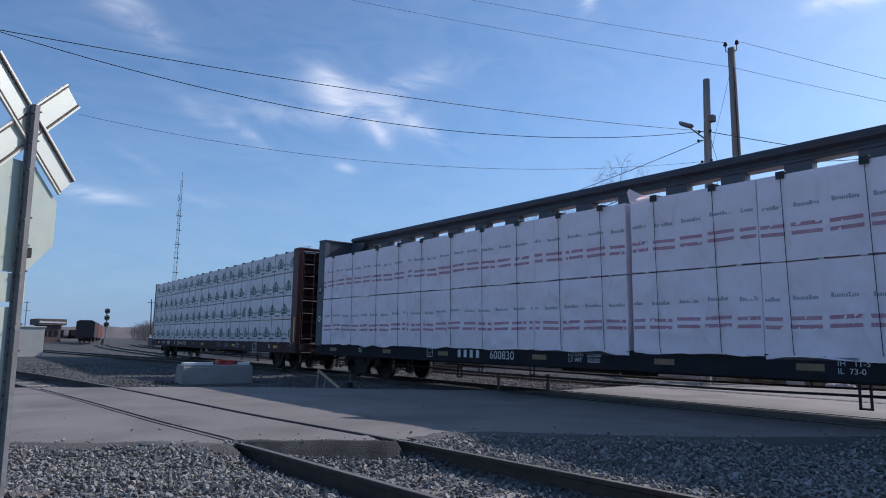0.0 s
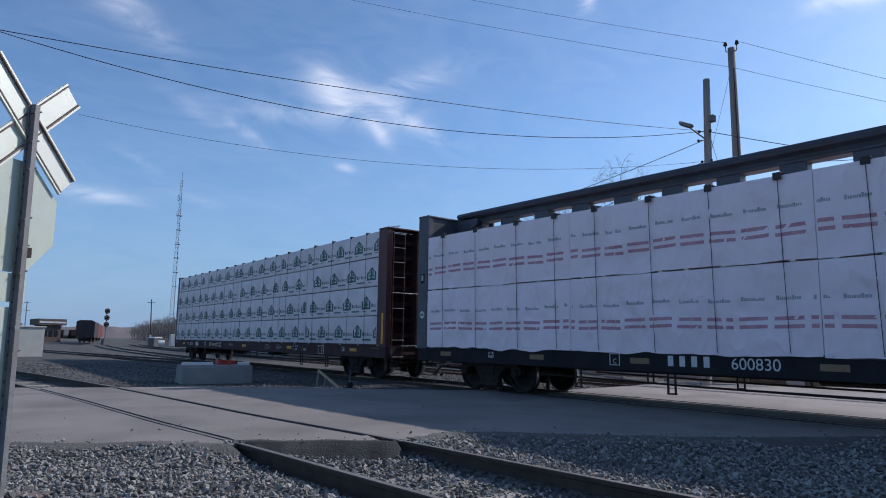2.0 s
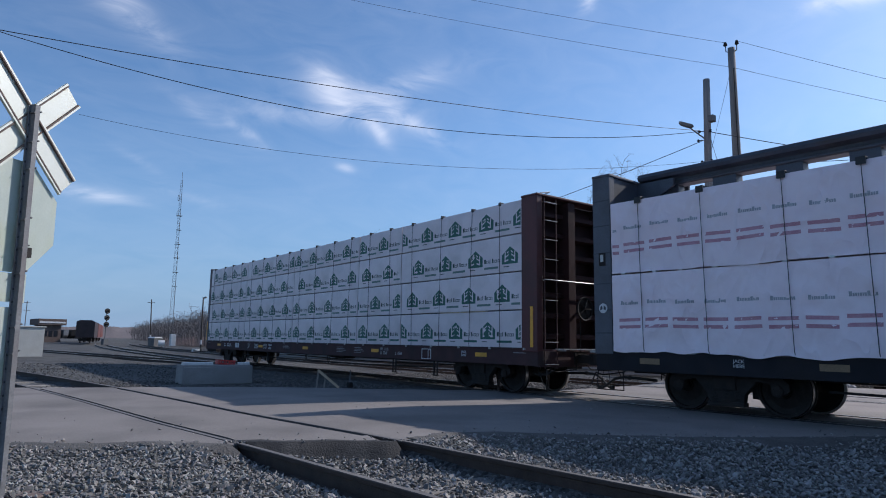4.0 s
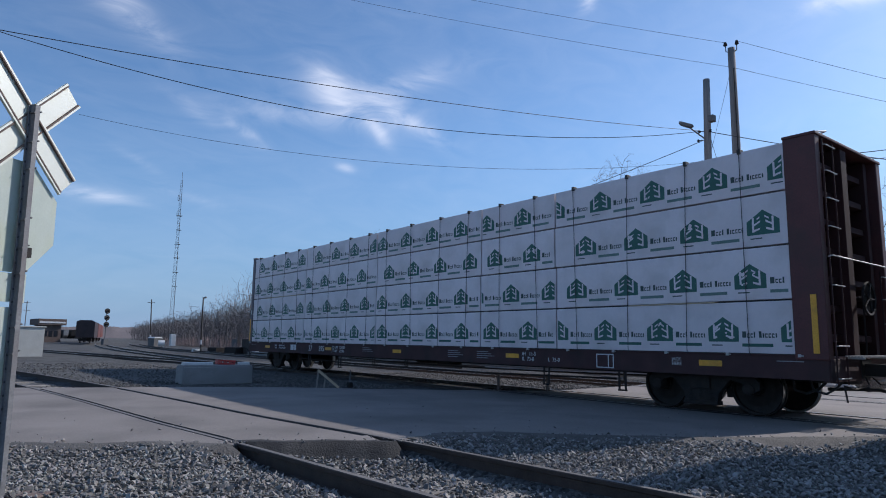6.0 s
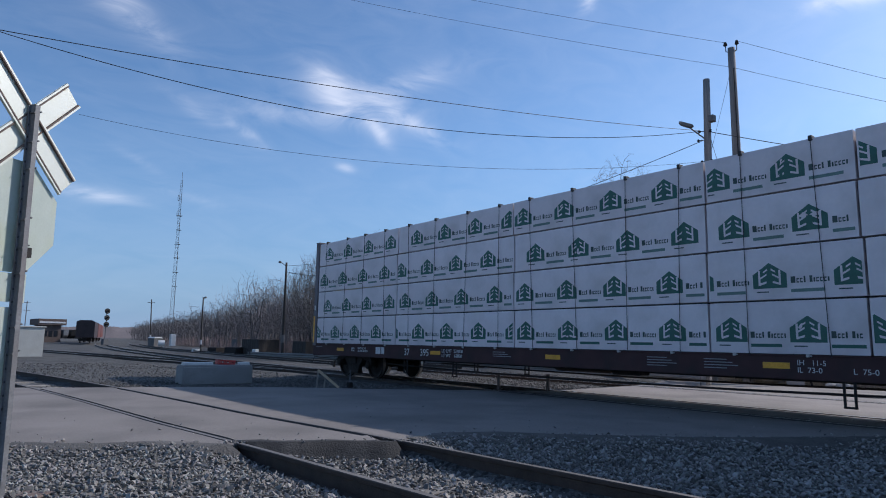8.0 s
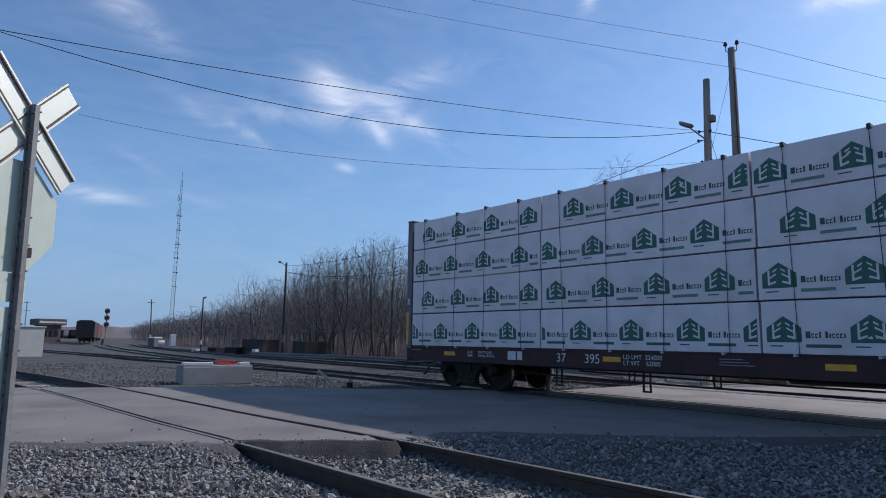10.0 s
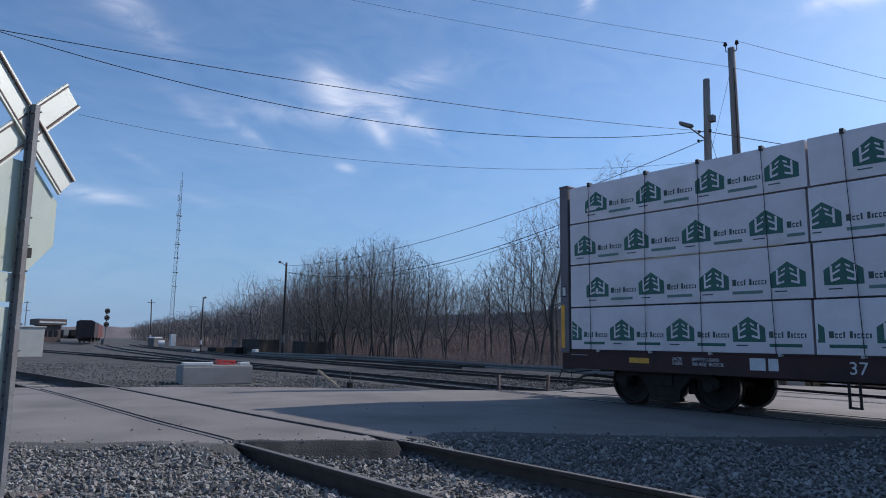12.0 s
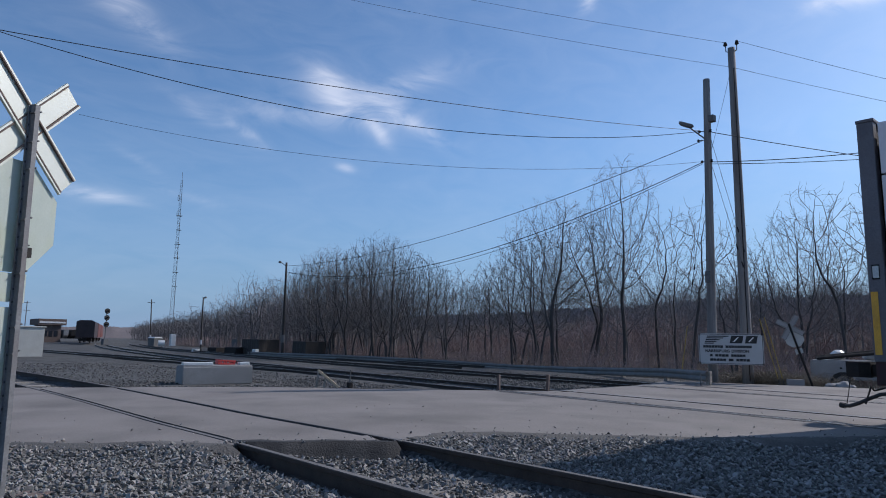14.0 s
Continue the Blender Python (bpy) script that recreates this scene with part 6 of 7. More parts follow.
def make_poles():
    p1 = utility_pole((-10.81, 21.59, -0.4), (-10.62, 21.69, 10.73), 0.165, 0.115, "silvered wooden utility pole with a street lamp")
    bracket(p1, [(-10.66, 21.60, 8.45), (-10.95, 21.48, 8.75), (-11.20, 21.38, 9.02)], 0.028, M_GALV, "lamp_arm", "grey steel lamp arm")
    bm = bmesh.new()
    add_prism(bm, [(-0.30, -0.05), (-0.22, 0.06), (0.16, 0.08), (0.24, 0.03), (0.24, -0.03), (-0.24, -0.08)], "y", (-0.10, 0.10))
    bmesh.ops.bevel(bm, geom=bm.edges[:], offset=0.02, segments=2, affect="EDGES")
    lamp = part("lamp_head", bm, M_GALV, p1, "grey street lamp head")
    lamp.matrix_basis = look((-11.30, 21.33, 9.12), (-11.6, 21.2, 9.3)) @ pose(0, 0, 0, 0, 90, 0) @ pose(0, 0, 0, 90, 0, 0)
    bm = bmesh.new()
    add_box(bm, (-10.58, 21.58, 9.10), (-10.38, 21.80, 9.34), 0.02)
    flood = part("flood_lamp", bm, M_GALV, p1, "small square flood lamp")
    for z, out in ((8.8, -0.25), (8.48, -0.3), (7.68, -0.2), (8.75, 0.16), (7.66, 0.16)):
        x, y = -10.65, 21.66
        bm = bmesh.new()
        add_tube(bm, [(x, y, z), (x + out, y - 0.1, z)], 0.016, 6)
        add_lathe(bm, [(0.02, -0.05), (0.045, -0.03), (0.03, 0), (0.045, 0.03), (0.02, 0.05)], "z", (x + out, y - 0.1, z), 10)
        part("insulator", bm, M_GRIME, p1, "dark cable clamp")
    bm = bmesh.new()
    add_tube(bm, [(-10.83, 21.45, 0.2), (-10.72, 21.56, 5.0), (-10.66, 21.58, 8.3)], 0.02, 6)
    part("conduit", bm, M_GALV, p1)
    bm = bmesh.new()
    add_box(bm, (-10.86, 21.42, 3.35), (-10.66, 21.46, 3.75), 0.01)
    part("pole_tag", bm, M_GALV, p1, "pale metal tag")
    p2 = utility_pole((-10.17, 22.85, -0.4), (-10.18, 22.84, 12.15), 0.19, 0.125, "tall weathered wooden utility pole with two insulators")
    for s in (-1, 1):
        bm = bmesh.new()
        add_tube(bm, [(-10.18, 22.84, 11.95), (-10.18 + s * 0.17, 22.84 + s * 0.07, 12.05), (-10.18 + s * 0.18, 22.84 + s * 0.075, 12.30)], 0.018, 6)
        add_lathe(bm, [(0.03, 0.0), (0.07, 0.02), (0.07, 0.07), (0.04, 0.09), (0.06, 0.11), (0.04, 0.16)], "z", (-10.18 + s * 0.18, 22.84 + s * 0.075, 12.26), 12)
        part("insulator", bm, M_GRIME, p2, "dark pin insulator")
    bm = bmesh.new()
    add_tube(bm, [(-10.05, 22.70, 0.0), (-10.06, 22.72, 6.0), (-10.08, 22.74, 11.3)], 0.018, 6)
    part("ground_wire", bm, M_GRIME, p2)
    for base, top, r, label in (((-44.6, 22.95, -0.2), (-44.55, 22.9, 6.95), 0.10, "dark wooden pole with a lamp beside the yard"),
                                ((-58.66, 22.14, -0.2), (-58.69, 22.07, 4.85), 0.075, "thin dark lamp pole in the yard"),
                                ((-105.3, 31.9, -0.2), (-105.4, 31.6, 7.0), 0.10, "far dark utility pole beside the woods")):
        p = utility_pole(base, top, r, r * 0.75, label, M_DARKPOLE)
        t = Vector(top)
        if base[0] < -100:
            bracket(p, [t + Vector((-0.1, -0.5, -0.5)), t + Vector((0.1, 0.5, -0.5))], 0.04, M_DARKPOLE, "cross_arm")
        else:
            way = -1 if base[0] > -50 else 0.5
            bracket(p, [t - Vector((0, 0, 0.3)), t + Vector((-0.08, 0.36 * way, -0.02)), t + Vector((-0.1, 0.44 * way, 0.0))], 0.03, M_GALV, "lamp_arm")
            bm = bmesh.new()
            add_lathe(bm, [(0.04, -0.08), (0.12, -0.04), (0.10, 0.06), (0.03, 0.10)], "z", tuple(t + Vector((-0.11, 0.48 * way, 0.0))), 10)
            part("lamp_head", bm, M_GALV, p)
        bm = bmesh.new()
        add_tube(bm, [Vector(base) + (t - Vector(base)) * 0.16 + Vector((0, 0, 0)), Vector(base) + (t - Vector(base)) * 0.24], r * 1.12, 10)
        part("pole_band", bm, M_WHITE if base[0] < -50 else M_POLE, p)
    # spans
    wire((-10.90, 21.56, 8.85), (-13.98, 0.79, 6.77), 0.25, 0.009)
    wire((-10.85, 21.57, 8.81), (-17.97, 1.02, 8.39), 1.15, 0.011)
    wire((-10.81, 21.59, 7.69), (-21.64, 3.96, 7.90), 0.85, 0.006)
    wire((-10.82, 21.59, 8.45), (-44.55, 22.9, 6.70), 0.95, 0.012)
    wire((-10.84, 21.57, 7.66), (-44.55, 22.9, 6.25), 1.72, 0.014, "thick black cable bundle between the poles")
    wire((-10.84, 21.57, 7.60), (-44.55, 22.9, 6.25), 1.88, 0.009)
    wire((-10.36, 22.77, 12.40), (-26.9, 14.9, 19.6), 0.15, 0.006)
    wire((-10.18, 22.84, 11.40), (-27.4, 13.9, 18.4), 0.15, 0.006)
    wire((-10.00, 22.92, 12.40), (-1.8, 24.0, 7.5), 0.05, 0.006)
    wire((-10.15, 22.84, 11.38), (-1.8, 24.0, 7.0), 0.05, 0.006)
    wire((-10.55, 21.72, 8.75), (-3.6, 26.6, 6.85), 0.10, 0.013)
    wire((-10.59, 21.70, 7.65), (-4.0, 32.2, 9.62), 0.25, 0.016)
    wire((-10.59, 21.70, 7.58), (-4.0, 32.0, 8.92), 0.15, 0.013)
    wire((-10.22, 22.80, 11.3), (-10.62, 21.72, 7.9), 0.02, 0.006, "thin steel span guy between two poles")
    # guys with yellow guards
    for a, b, g in (((-10.60, 21.74, 8.6), (-8.80, 22.32, 0.0), 2.15), ((-10.60, 21.74, 7.6), (-8.92, 22.28, 0.0), 2.10), ((-10.82, 21.5, 6.5), (-11.66, 21.0, 0.0), 1.85)):
        a, b = Vector(a), Vector(b)
        bm = bmesh.new()
        add_tube(bm, [a, b - (a - b).normalized() * 0.3], 0.008, 5)
        w = thing("guy_wire", bm, M_GALV, "steel guy wire with a yellow guard at its foot", "guy wire", "guy wires")
        k = g / (a.z - b.z)
        part_bm = bmesh.new()
        add_tube(part_bm, [b + (a - b) * 0.02, b + (a - b) * k], 0.014, 8)
        part("guy_guard", part_bm, M_GUARD, w, "yellow plastic guy guard")
        for f in (0.52, 0.60):
            bm = bmesh.new()
            d = (a - b).normalized()
            c = b + (a - b) * f
            add_tube(bm, [c - d * 0.10, c - d * 0.03, c + d * 0.03, c + d * 0.10], 0.024, 8)
            part("guy_insulator", bm, M_GRIME, w)


# ---- signs ----
def octagon(r):
    return [(r / math.cos(math.pi / 8) * math.cos(math.pi / 8 + k * math.pi / 4), r / math.cos(math.pi / 8) * math.sin(math.pi / 8 + k * math.pi / 4)) for k in range(8)]


def crossbuck(m, height, label, detail):
    """Post along z, signs facing +y; seen from behind (-y)."""
    root = holder("crossbuck_sign", m, label, "railroad sign", "crossbuck signs")
    bm = bmesh.new()
    prof = [(-0.045, 0.0), (-0.045, 0.012), (-0.020, 0.012), (-0.016, -0.030), (0.016, -0.030), (0.020, 0.012), (0.045, 0.012), (0.045, 0.0), (0.027, 0.0), (0.022, -0.040), (-0.022, -0.040), (-0.027, 0.0)]
    add_prism(bm, prof, "z", (-0.3, height))
    part("post", bm, M_POST if detail else M_GRIME, root, "weathered steel channel post")
    if detail:
        mesh = None
        for z in np.arange(0.5, height - 0.02, 0.1):
            for s in (-1, 1):
                if mesh is None:
                    bm = bmesh.new()
                    add_box(bm, (-0.005, -0.003, -0.008), (0.005, 0.0, 0.008))
                    mesh = finish("punched_hole", bm, M_BLACK)
                o = new("punched_hole", mesh)
                o.parent = root
                o.matrix_basis = Matrix.Translation((s * 0.036, 0, z))
    for turn, y in ((45, 0.020), (-45, 0.034)):
        bm = bmesh.new()
        add_box(bm, (-0.575, y, -0.1145), (0.575, y + 0.004, 0.1145))
        for s in (-1, 1):
            add_box(bm, (-0.575, y - 0.018, s * 0.105 - 0.008), (0.575, y + 0.0, s * 0.105 + 0.008))
        blade = part("crossbuck_blade", bm, M_SIGNBACK if detail else M_DULLSIGN, root, "bare metal back of a crossbuck blade")
        blade.matrix_basis = Matrix.Translation((0, 0, height - 0.17)) @ pose(0, 0, 0, 0, turn, 0)
        bm = bmesh.new()
        for s in (-1, 1):
            add_box(bm, (-0.57, y - 0.021, s * 0.089 - 0.006), (0.57, y - 0.001, s * 0.089 + 0.006))
        e = part("blade_rib", bm, M_BRICK if detail else M_GALV, blade)
    bm = bmesh.new()
    add_prism(bm, octagon(0.44 if detail else 0.36), "y", (0.046, 0.050))
    o = part("stop_sign_back", bm, M_OCTAGON if detail else M_WORNSIGN, root, "pale metal back of an octagonal sign")
    o.matrix_basis = Matrix.Translation((-0.09 if detail else 0, 0, height - (0.90 if detail else 0.68)))
    bm = bmesh.new()
    add_box(bm, (-0.15, 0.018, -0.11), (0.15, 0.021, 0.11), 0.0)
    o = part("small_plate", bm, M_OCTAGON if detail else M_WORNSIGN, root, "small pale sign plate")
    o.matrix_basis = Matrix.Translation((-0.06 if detail else 0, 0, height - (1.46 if detail else 1.24)))
    if detail:
        bm = bmesh.new()
        add_box(bm, (-0.11, 0.018, -0.36), (0.11, 0.021, 0.36), 0.0)
        o = part("marker_plate", bm, M_OCTAGON, root, "narrow pale marker plate")
        o.matrix_basis = Matrix.Translation((-0.06, 0, height - 1.97))
        mesh = None
        for z in (height - 0.06, height - 0.30, height - 0.52, height - 0.92, height - 1.14, height - 1.34, height - 1.75, height - 1.95):
            for s in (-1, 1):
                if mesh is None:
                    bm = bmesh.new()
                    add_tube(bm, [(0, -0.046, 0), (0, 0.02, 0)], 0.007, 6)
                    mesh = finish("bolt", bm, M_GALV)
                o = new("bolt", mesh)
                o.parent = root
                o.matrix_basis = Matrix.Translation((s * 0.03, 0, z + s * 0.012))
        bm = bmesh.new()
        add_box(bm, (0.035, -0.02, height - 1.22), (0.085, 0.01, height - 1.14), 0.004)
        part("bracket", bm, M_GRIME, root)
    return root


def make_signs():
    crossbuck(Matrix.Translation((-5.896, 0.797, -0.05)) @ pose(0, 0, 0, 0.72) @ pose(0, 0, 0, 0, 0, 126), 3.07, "weathered crossbuck post with stop sign seen from behind", True)
    crossbuck(Matrix.Translation((-8.07, 22.66, -0.05)) @ pose(0, 0, 0, 0, -16, 22) @ Matrix.Scale(0.745, 4), 2.79, "leaning crossbuck post with stop sign across the tracks", False)
    # company yard sign: plain shapes and bars
    a, b = Vector((-10.99, 21.06, 0)), Vector((-9.20, 21.90, 0))
    ang = math.atan2(b.y - a.y, b.x - a.x)
    w = (b - a).length
    root = holder("yard_sign", Matrix.Translation((a.x, a.y, 0.585)) @ Matrix.Rotation(ang, 4, "Z"), "white railway yard sign with black markings on the poles", "sign")
    bm = bmesh.new()
    add_box(bm, (0, 0, 0), (w, 0.03, 1.02), 0.0)
    bmesh.ops.bevel(bm, geom=[e for e in bm.edges if abs(e.verts[0].co.y - e.verts[1].co.y) > 0.02], offset=0.06, segments=4, affect="EDGES")
    part("sign_board", bm, M_BOARD, root, "white painted sign board")
    bm = bmesh.new()
    for p, q in (((0.02, 0.02), (w - 0.02, 0.035)), ((0.02, 0.985), (w - 0.02, 1.0)), ((0.02, 0.05), (0.035, 0.97)), ((w - 0.035, 0.05), (w - 0.02, 0.97))):
        add_box(bm, (p[0], -0.006, p[1]), (q[0], -0.002, q[1]))
    part("sign_border", bm, M_BLACK, root)
    for k in range(5):
        bm = bmesh.new()
        z = 0.68 + k * 0.058
        x0, x1 = 0.18 + k * 0.022, (0.46, 0.54, 0.64, 0.76, 0.92)[k]
        add_prism(bm, [(x0, z), (x1, z), (x1 + 0.03, z + 0.034), (x0 + 0.012, z + 0.034)], "y", (-0.006, -0.002))
        part("emblem_stripe", bm, M_BLACK, root)
    for x0, x1 in ((0.96, 1.39), (1.42, 1.82)):
        bm = bmesh.new()
        add_prism(bm, [(x0, 0.70), (x1 - 0.05, 0.70), (x1, 0.95), (x0 + 0.06, 0.95)], "y", (-0.006, -0.002))
        part("emblem_block", bm, M_BLACK, root, "plain black emblem block")
        bm = bmesh.new()
        add_prism(bm, [(x0 + 0.10, 0.75), (x0 + 0.15, 0.75), (x0 + 0.29, 0.90), (x0 + 0.24, 0.90)], "y", (-0.009, -0.006))
        part("emblem_cut", bm, M_WHITE, root)
    for z, x0, words in ((0.545, 0.14, (0.62, 0.80)), (0.255, 0.34, (0.09, 0.42, 0.44)), (0.11, 0.34, (0.50, 0.16, 0.42))):
        x = x0
        for word in words:
            bm = bmesh.new()
            n = max(1, int(word / 0.088))
            for k in range(n):
                add_box(bm, (x + k * word / n, -0.006, z), (x + (k + 0.90) * word / n, -0.002, z + 0.082))
            part("word_bar", bm, M_BLACK, root, "black bar in place of a word")
            x += word + 0.07
    lettering("HARRISBURG DIVISION", 0.125, Matrix.Translation((0.20, -0.004, 0.40)) @ pose(0, 0, 0, 90, 0, 0), root, M_BLACK, "sign_lettering", 1.04, "", 0.006)


# ---- things beside the tracks ----
def make_barrier():
    root = holder("concrete_barrier", Matrix.Translation((-18.05, 7.25, -0.06)) @ pose(0, 0, 0, 0, 0, 84), "weathered concrete block beside the siding", "barrier")
    bm = bmesh.new()
    add_prism(bm, [(-0.40, 0), (0.40, 0), (0.36, 0.48), (0.33, 0.52), (-0.33, 0.52), (-0.36, 0.48)], "x", (-0.95, 0.95))
    bmesh.ops.bevel(bm, geom=bm.edges[:], offset=0.02, segments=2, affect="EDGES")
    part("block", bm, M_CONCRETE, root)
    m = root.matrix_world
    bm = bmesh.new()
    add_box(bm, (-0.93, -0.32, 0), (-0.14, -0.08, 0.075), 0.012)
    o = thing("white_board", bm, M_WHITE, "pale board lying on the concrete block", "board")
    o.matrix_world = m @ Matrix.Translation((0, 0, 0.52))
    bm = bmesh.new()
    add_box(bm, (0.60, -0.30, 0), (0.88, -0.05, 0.07), 0.012)
    o = thing("white_board", bm, M_WHITE, "short pale board lying on the concrete block", "board")
    o.matrix_world = m @ Matrix.Translation((0, 0, 0.52))
    bm = bmesh.new()
    add_box(bm, (-0.25, -0.12, 0), (0.25, 0.12, 0.02), 0.004)
    for s in (-1, 1):
        add_box(bm, (-0.25, s * 0.11 - 0.01, 0.02), (0.25, s * 0.11 + 0.01, 0.045), 0.004)
        add_box(bm, (-0.25, s * 0.11 - 0.01, 0.09), (0.25, s * 0.11 + 0.01, 0.13), 0.004)
        for k in (-0.23, -0.08, 0.07, 0.21):
            add_box(bm, (k - 0.015, s * 0.11 - 0.01, 0.045), (k + 0.015, s * 0.11 + 0.01, 0.09))
        add_box(bm, (s * 0.24 - 0.01, -0.11, 0.02), (s * 0.24 + 0.01, 0.11, 0.12), 0.004)
    o = thing("red_crate", bm, M_REDPLASTIC, "red slotted plastic crate on the concrete block", "crate")
    o.matrix_world = m @ Matrix.Translation((0.28, 0.02, 0.52)) @ pose(0, 0, 0, 0, 3, 6)


def make_trackside():
    # folded timber frame lying beside the main track
    root = holder("wooden_derail_frame", Matrix.Translation((-14.85, 8.75, -0.1)) @ pose(0, 0, 0, 0, 0, 62), "pale wooden frame propped beside the main track", "wooden frame")
    for a, b, r in (((-0.10, 0, 0), (-0.06, 0, 0.50), 0.028), ((0.10, 0.05, 0.06), (0.13, 0.05, 0.44), 0.026), ((-0.07, 0.0, 0.52), (0.48, 0.08, 0.07), 0.042), ((-0.12, 0.02, 0.02), (0.55, 0.06, 0.03), 0.026)):
        bm = bmesh.new()
        add_tube(bm, [a, b], r, 4)
        part("timber", bm, M_LUMBER if b[2] < 0.1 and a[2] > 0.3 else M_TIE, root)
    root = holder("switch_stand", Matrix.Translation((-14.7, 9.55, -0.1)), "small dark switch lever with a pale marker", "switch stand")
    bm = bmesh.new()
    add_box(bm, (-0.20, -0.10, 0), (0.20, 0.10, 0.06), 0.01)
    add_box(bm, (-0.07, -0.06, 0.06), (0.07, 0.06, 0.20), 0.02)
    part("base", bm, M_GRIME, root)
    bm = bmesh.new()
    add_tube(bm, [(0, 0, 0.2), (0.02, 0, 0.52)], 0.018, 6)
    add_tube(bm, [(0, 0, 0.26), (0.2, 0.1, 0.12)], 0.016, 6)
    part("lever", bm, M_GALV, root)
    for x, y, h, lean in ((-10.87, 13.0, 0.50, 3), (-11.85, 12.24, 0.46, -1)):
        bm = bmesh.new()
        add_box(bm, (-0.034, -0.034, -0.2), (0.034, 0.034, h), 0.006)
        add_box(bm, (-0.038, -0.038, h - 0.1), (0.038, 0.038, h + 0.012), 0.005)
        o = thing("marker_post", bm, M_BRICK, "short weathered timber marker post at the road edge", "post", "marker posts")
        o.matrix_world = Matrix.Translation((x, y, -0.1)) @ pose(0, 0, 0, lean, lean, 20)
    # guard rail
    root = holder("guard_rail", Matrix(), "grey galvanised steel guard rail in front of the woods", "guard rail")
    pts = [Vector(p) for p in ((-9.85, 19.30, 0.27), (-12.2, 20.9, 0.23), (-15.0, 22.45, 0.115), (-18.9, 24.0, -0.02), (-22.9, 25.15, -0.10), (-26.5, 25.1, -0.06), (-30.2, 24.75, 0.0), (-37.3, 23.4, 0.06), (-44.0, 22.6, 0.03), (-50.0, 22.7, 0.0))]
    prof = [(0.0, -0.16), (0.05, -0.11), (0.05, -0.06), (0.0, 0.0), (0.05, 0.06), (0.05, 0.11), (0.0, 0.16), (-0.012, 0.15), (0.036, 0.105), (0.036, 0.065), (-0.012, 0.0), (0.036, -0.065), (0.036, -0.105), (-0.012, -0.15)]
    for a, b in zip(pts, pts[1:]):
        d = (b - a)
        n = Vector((-d.y, d.x, 0)).normalized()
        if n.y > 0:
            n = -n
        bm = bmesh.new()
        ra = [bm.verts.new(a + n * p + Vector((0, 0, q))) for p, q in prof]
        rb = [bm.verts.new(b + n * p + Vector((0, 0, q))) for p, q in prof]
        for i in range(len(prof)):
            bm.faces.new((ra[i], ra[(i + 1) % len(prof)], rb[(i + 1) % len(prof)], rb[i]))
        bm.faces.new(ra[::-1])
        bm.faces.new(rb)
        part("w_beam", bm, M_BEAM, root)
        bm = bmesh.new()
        add_box(bm, (a.x - 0.07, a.y + 0.04, -0.9), (a.x + 0.07, a.y + 0.2, a.z + 0.15), 0.01)
        part("beam_post", bm, M_TIE, root)
    bm = bmesh.new()
    add_tube(bm, [(-9.9, 19.0, -0.2), (-9.9, 19.0, 0.36)], 0.02, 6)
    thing("steel_stake", bm, M_GALV, "thin pale stake at the end of the guard rail", "stake")
    for x, y, r, turn in ((-7.52, 22.62, 0.19, 20), (-7.26, 22.78, 0.25, 110), (-7.02, 22.80, 0.15, 240)):
        bm = bmesh.new()
        bmesh.ops.create_icosphere(bm, subdivisions=2, radius=r)
        for v in bm.verts:
            v.co *= 1 + 0.34 * noise.noise(v.co * (1.1 / r) + Vector((turn, 0, 0)))
            v.co.z *= 0.66
        o = thing("boulder", bm, M_CONCRETE, "pale rough boulder at the pavement edge", "boulder", "boulders at the pavement edge")
        o.matrix_world = Matrix.Translation((x, y, ground_z(x, y) + 0.3 * r)) @ pose(0, 0, 0, 0, 0, turn)
    for x, y, a in ((-8.45, 22.32, 24),):
        bm = bmesh.new()
        add_prism(bm, [(-0.10, 0), (0.10, 0), (0.07, 0.22), (-0.07, 0.22)], "x", (-0.25, 0.25))
        o = thing("concrete_block", bm, M_CONCRETE, "worn broken concrete block beside the poles", "concrete block")
        o.matrix_world = Matrix.Translation((x, y, -0.05)) @ pose(0, 0, 0, 0, 0, a)


